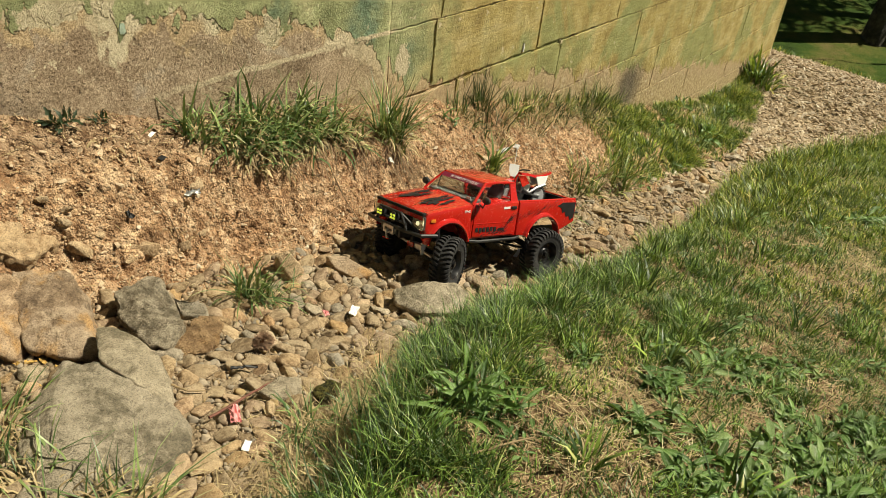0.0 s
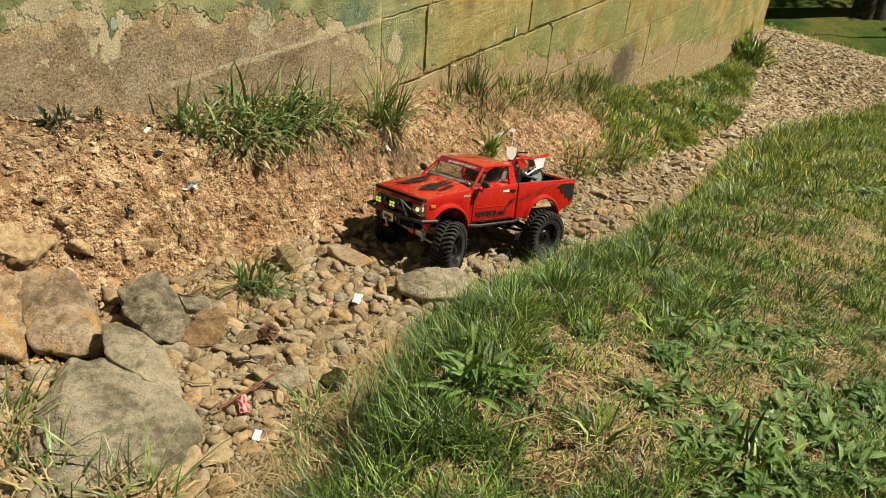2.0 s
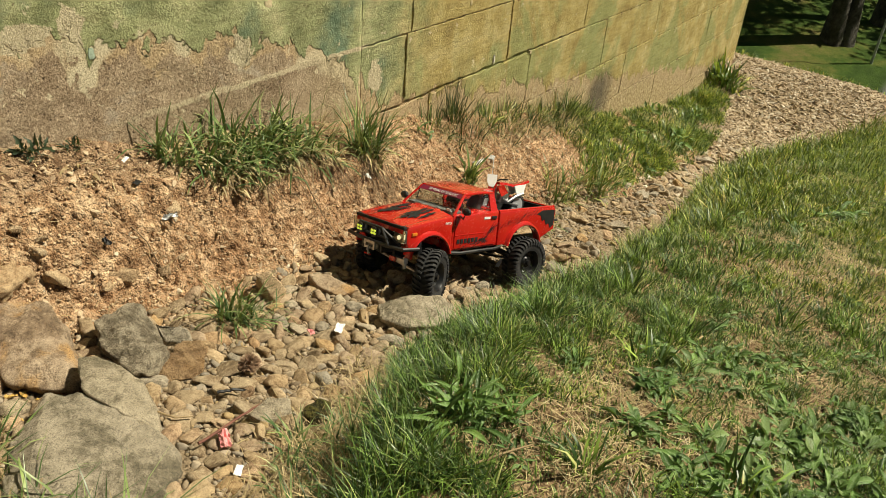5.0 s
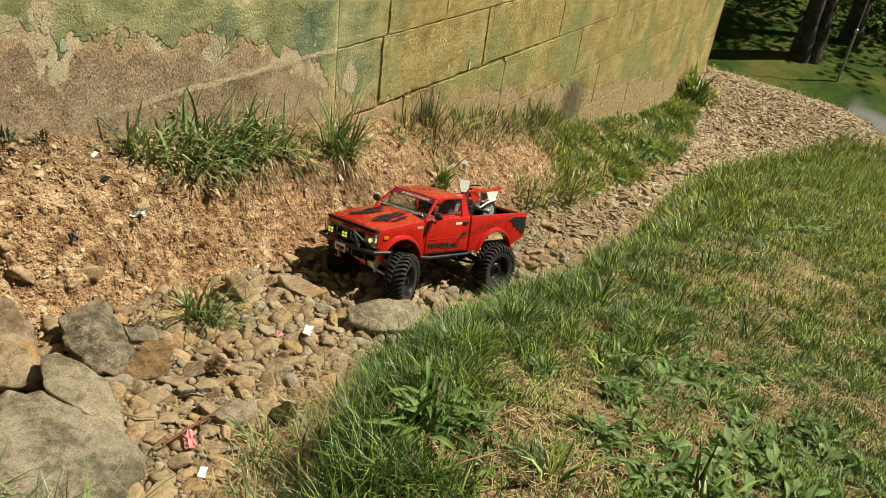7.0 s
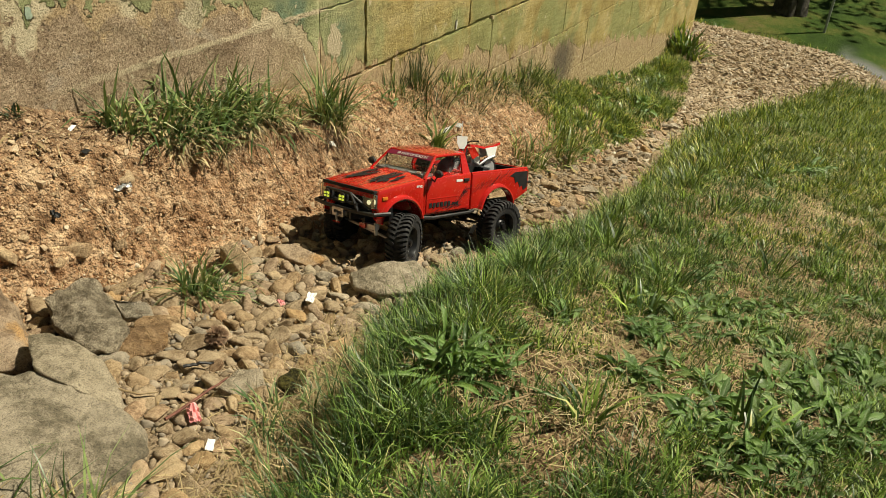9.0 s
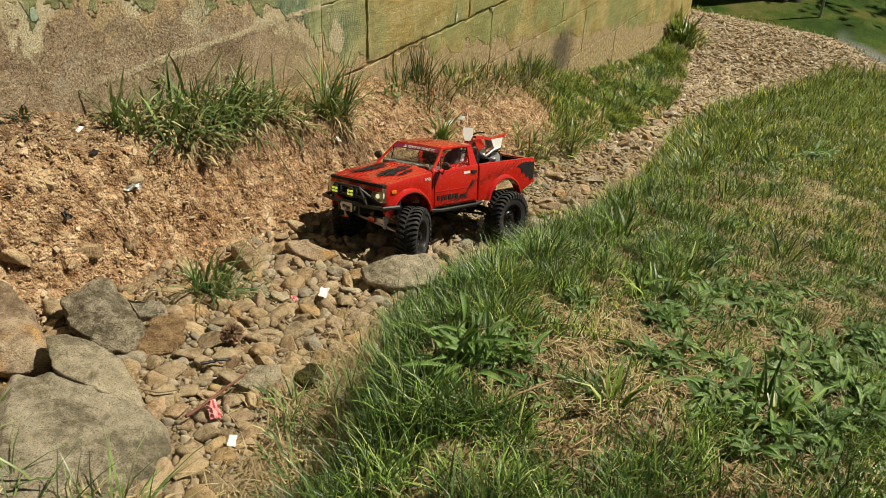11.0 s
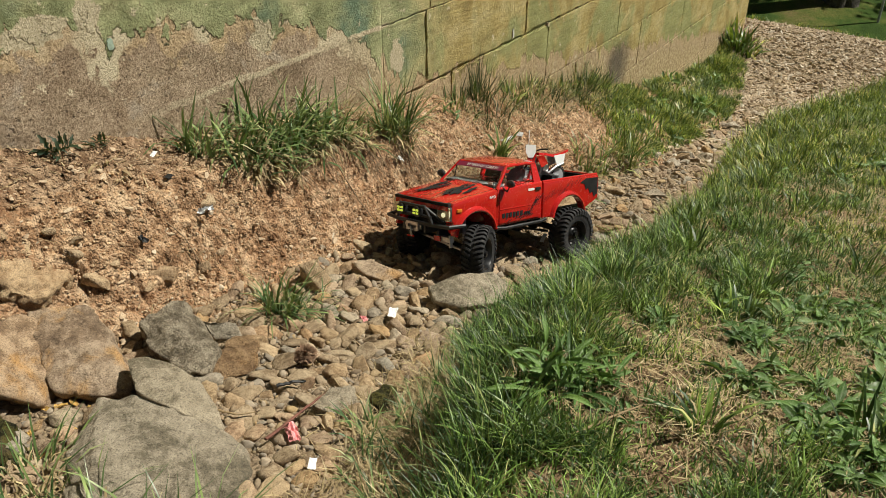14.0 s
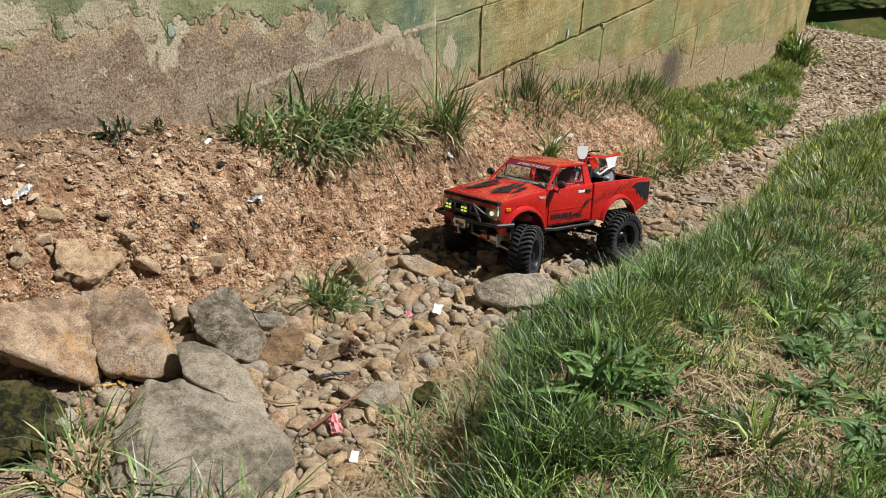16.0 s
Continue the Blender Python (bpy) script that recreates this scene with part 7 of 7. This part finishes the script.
stick("red-brown twig lying across the gravel", [over(-1.20, -0.582, 0.018), over(-1.13, -0.575, 0.026), over(-1.068, -0.566, 0.022)], 0.0022, TWIG)
stick("short blackened twig on the gravel", [over(-1.098, -0.500, 0.018), over(-1.078, -0.510, 0.020), over(-1.062, -0.520, 0.018)], 0.0026, SCRAP)
stick("pale curved root beside the grey boulder", [over(-1.195, -0.490, 0.020), over(-1.183, -0.512, 0.018), over(-1.160, -0.522, 0.016)], 0.0016, STRAW)
for i, (x, y, a) in enumerate(((-1.33, -0.05, 0.3), (-1.28, -0.045, 2.6), (-1.24, -0.06, 0.9), (-1.30, -0.075, 1.9), (-1.19, -0.05, 0.2), (-1.12, -0.07, 2.2), (-0.96, -0.06, 0.6), (-0.93, -0.085, 2.9))):
    stick("thin grey dead twig on the clay ledge", [over(x, y, 0.006), over(x + 0.02 * math.cos(a), y + 0.012 * math.sin(a), 0.010), over(x + 0.045 * math.cos(a), y + 0.022 * math.sin(a), 0.007)], 0.0011, ROOT)
stick("pale dry stalk on the lawn", [over(-1.155, -0.955, 0.012), over(-1.12, -0.975, 0.02), over(-1.08, -0.993, 0.022)], 0.0016, STRAW)
stick("pale dry stalk arching over the bank stones", [over(-1.01, -0.30, 0.03), over(-0.985, -0.36, 0.035), over(-0.97, -0.40, 0.02)], 0.0008, STRAW)
stick("dead brown stalk standing on the bank", [over(-0.98, -0.15, 0.0), over(-0.965, -0.18, 0.02), over(-0.955, -0.20, 0.01)], 0.0014, ROOT)
stick("dry root lying down the bank", [over(-0.55, -0.13, 0.01), over(-0.53, -0.19, 0.015), over(-0.515, -0.23, 0.008)], 0.0016, ROOT)


def root_curtain(x, y, n, drop, seed):
    rng = random.Random(seed)
    bm = bmesh.new()
    for _ in range(n):
        a, b = x + rng.gauss(0, 0.035), y + rng.gauss(0, 0.012)
        z = surface(a, b) + 0.004
        l = drop * rng.uniform(0.3, 1.0)
        pts = []
        for i in range(5):
            u = i / 4
            px, py = a + rng.gauss(0, 0.006) * u, b - 0.075 * u * l / drop
            pts.append((px, py, max(z - l * u, surface(px, py)) + 0.006))
        tube(bm, pts, 0.0009, 4, 0.0004)
    me = bpy.data.meshes.new("root_curtain")
    bm.to_mesh(me), bm.free()
    me.materials.append(ROOT)
    return tagged(new("root_curtain", me), "curtain of thin dry roots hanging over the bank", "roots", kind="stuff")


root_curtain(-0.43, -0.12, 24, 0.10, 1)
root_curtain(-0.60, -0.13, 14, 0.06, 2)
root_curtain(-0.28, -0.14, 45, 0.09, 3)

# ---------------------------------------------------------------- trees, pole and wood behind
BARK = mat_stone("grey_bark", (0.07, 0.062, 0.052), (0.17, 0.155, 0.135), None, 0.35)
CROWN = mat_leaf("tree_leaves", (0.08, 0.15, 0.022), (0.03, 0.07, 0.014), (0.14, 0.20, 0.04))
POLE = mat_plain("grey_metal_pole", (0.42, 0.43, 0.42), 0.5, 0.3, 0.4, 0.15, 20)


def leaf_cloud(name, parent, centres, n, size, seed, material):
    """Many small leaves round a set of clump centres (x, y, z, radius)."""
    g = np.random.default_rng(seed)
    c = np.array(centres)[g.integers(0, len(centres), n)]
    d = g.normal(0, 1, (n, 3))
    d /= np.linalg.norm(d, axis=1)[:, None]
    p = c[:, :3] + d * (c[:, 3] * g.uniform(0.25, 1.0, n) ** 0.6)[:, None]
    a, b = g.normal(0, 1, (n, 3)), g.normal(0, 1, (n, 3))
    a /= np.linalg.norm(a, axis=1)[:, None]
    b -= a * np.sum(a * b, 1)[:, None]
    b /= np.linalg.norm(b, axis=1)[:, None]
    s = (size * g.uniform(0.6, 1.3, n))[:, None]
    v = np.stack([p - a * s, p + b * s * 0.5, p + a * s, p - b * s * 0.5], 1).reshape(-1, 3)
    q = np.arange(4 * n).reshape(-1, 4)
    ob = new(name, quick_mesh(name, v, q, np.zeros((0, 3), int), material, False))
    ob.parent = parent
    return ob


def tree(label, x, y, height, r, seed, stems=1, crown=2600, lean=0.0):
    rng = random.Random(seed)
    z = land(x, y) - 0.1
    t = thing("tree", pose(x, y, z), label, "tree", "trees on the far lawn")
    clumps = []
    for k in range(stems):
        bm = bmesh.new()
        ox, oy = 0.10 * k, -0.14 * k
        dx, dy = lean + 0.10 * (k - 0.3), 0.05 * k
        pts, rad = [], []
        for i in range(9):
            u = i / 8
            pts.append(Vector((ox + dx * u * height * 0.6, oy + dy * u * height * 0.6, u * height * 0.62)))
        rings = []
        for i, p in enumerate(pts):
            u = i / 8
            q = r * (1 - 0.55 * u) + r * 0.45 * math.exp(-u * 14)
            rings.append([p + Vector((math.cos(a), math.sin(a), 0)) * q * (1 + 0.12 * noise.noise((math.cos(a) * 2, math.sin(a) * 2, u * 5 + k))) for a in [2 * math.pi * j / 14 for j in range(14)]])
        loft(bm, rings)
        part("trunk", bm, BARK, t, "grey furrowed trunk", 60)
        for j in range(7):
            s = pts[4 + j % 5]
            an, up = rng.uniform(0, 6.3), rng.uniform(0.2, 0.55)
            e = s + Vector((math.cos(an), math.sin(an), up)) * height * rng.uniform(0.2, 0.34)
            bm = bmesh.new()
            tube(bm, [s, s + (e - s) * 0.5 + Vector((0, 0, 0.12)), e], r * 0.28, 7, r * 0.08)
            part("limb", bm, BARK, t, "", 60)
            for _ in range(4):
                clumps.append((e.x + rng.gauss(0, 0.6), e.y + rng.gauss(0, 0.6), e.z + rng.gauss(0.2, 0.5), rng.uniform(0.35, 0.8)))
    leaf_cloud("crown", t, clumps, crown, 0.075, seed, CROWN)
    return t


tree("tall grey-barked tree with twin trunks on the lawn", 9.14, 0.31, 7.5, 0.10, 1, 2, 7000)
tree("dark-barked tree at the edge of the wood", 10.49, -0.04, 8.0, 0.11, 4, 1, 6000)
# unseen tree, added so that its crown dapples the far lawn
tree("added out-of-view leafy tree that shades the far lawn", 11.4, -4.2, 7.0, 0.16, 5, 1, 3000)

pole = thing("metal_pole", pose(8.87, -0.24, land(8.87, -0.24)), "thin grey metal pole standing in the lawn", "pole")
bm = bmesh.new()
tube(bm, [(0, 0, -0.1), (0, 0, 0.62)], 0.015, 10)
part("base_tube", bm, POLE, pole)
bm = bmesh.new()
tube(bm, [(0, 0, 0.62), (0.01, 0, 2.6)], 0.009, 8)
part("upper_tube", bm, POLE, pole)
bm = bmesh.new()
lathe(bm, [(0.010, 0.0), (0.020, 0.004), (0.020, 0.04), (0.010, 0.044)], 12)
bmesh.ops.transform(bm, matrix=Matrix.Translation((0, 0, 0.6)) @ Matrix.Rotation(radians(90), 4, "X"), verts=bm.verts)
part("collar", bm, WHITE, pole, "pale collar on the pole")


def build_wood():
    rng = random.Random(12)
    clumps = []
    for _ in range(150):
        x, y = rng.uniform(10.5, 18), rng.uniform(-5, 6)
        if x - 0.25 * y > 10.9:
            clumps.append((x, y, land(x, y) + rng.uniform(0.1, 1.8), rng.uniform(0.4, 0.9)))
    ob = leaf_cloud("undergrowth", None, clumps, 26000, 0.06, 21, CROWN)
    tagged(ob, "dense dark green undergrowth of the wood", "undergrowth", kind="stuff")
    # rough grass on the far lawn and on the crest of the gravel
    g = np.random.default_rng(7)
    n = 7000
    base = np.zeros((n, 3))
    base[:, 0] = np.concatenate([g.uniform(4.0, 7.5, n - 600), g.uniform(3.75, 4.0, 600)])
    base[:, 1] = np.concatenate([g.uniform(-1.6, 2.6, n - 600), g.uniform(-1.2, 0.5, 600)])
    base[:, 2] = [surface(a, b) - 0.004 for a, b in base[:, :2]]
    far = base[:, 0] > 4.0
    v, q, f = blades(base, g.uniform(0, 6.3, n), np.where(far, 0.05, 0.05) * g.uniform(0.5, 1.3, n), np.where(far, 0.012, 0.005) * np.ones(n), np.abs(g.normal(0.4, 0.3, n)), np.abs(g.normal(0.6, 0.4, n)))
    tagged(new("far_grass", quick_mesh("far_grass", v, q, f, GRASS)), "mown grass of the lower lawn", "grass", kind="stuff")


build_wood()
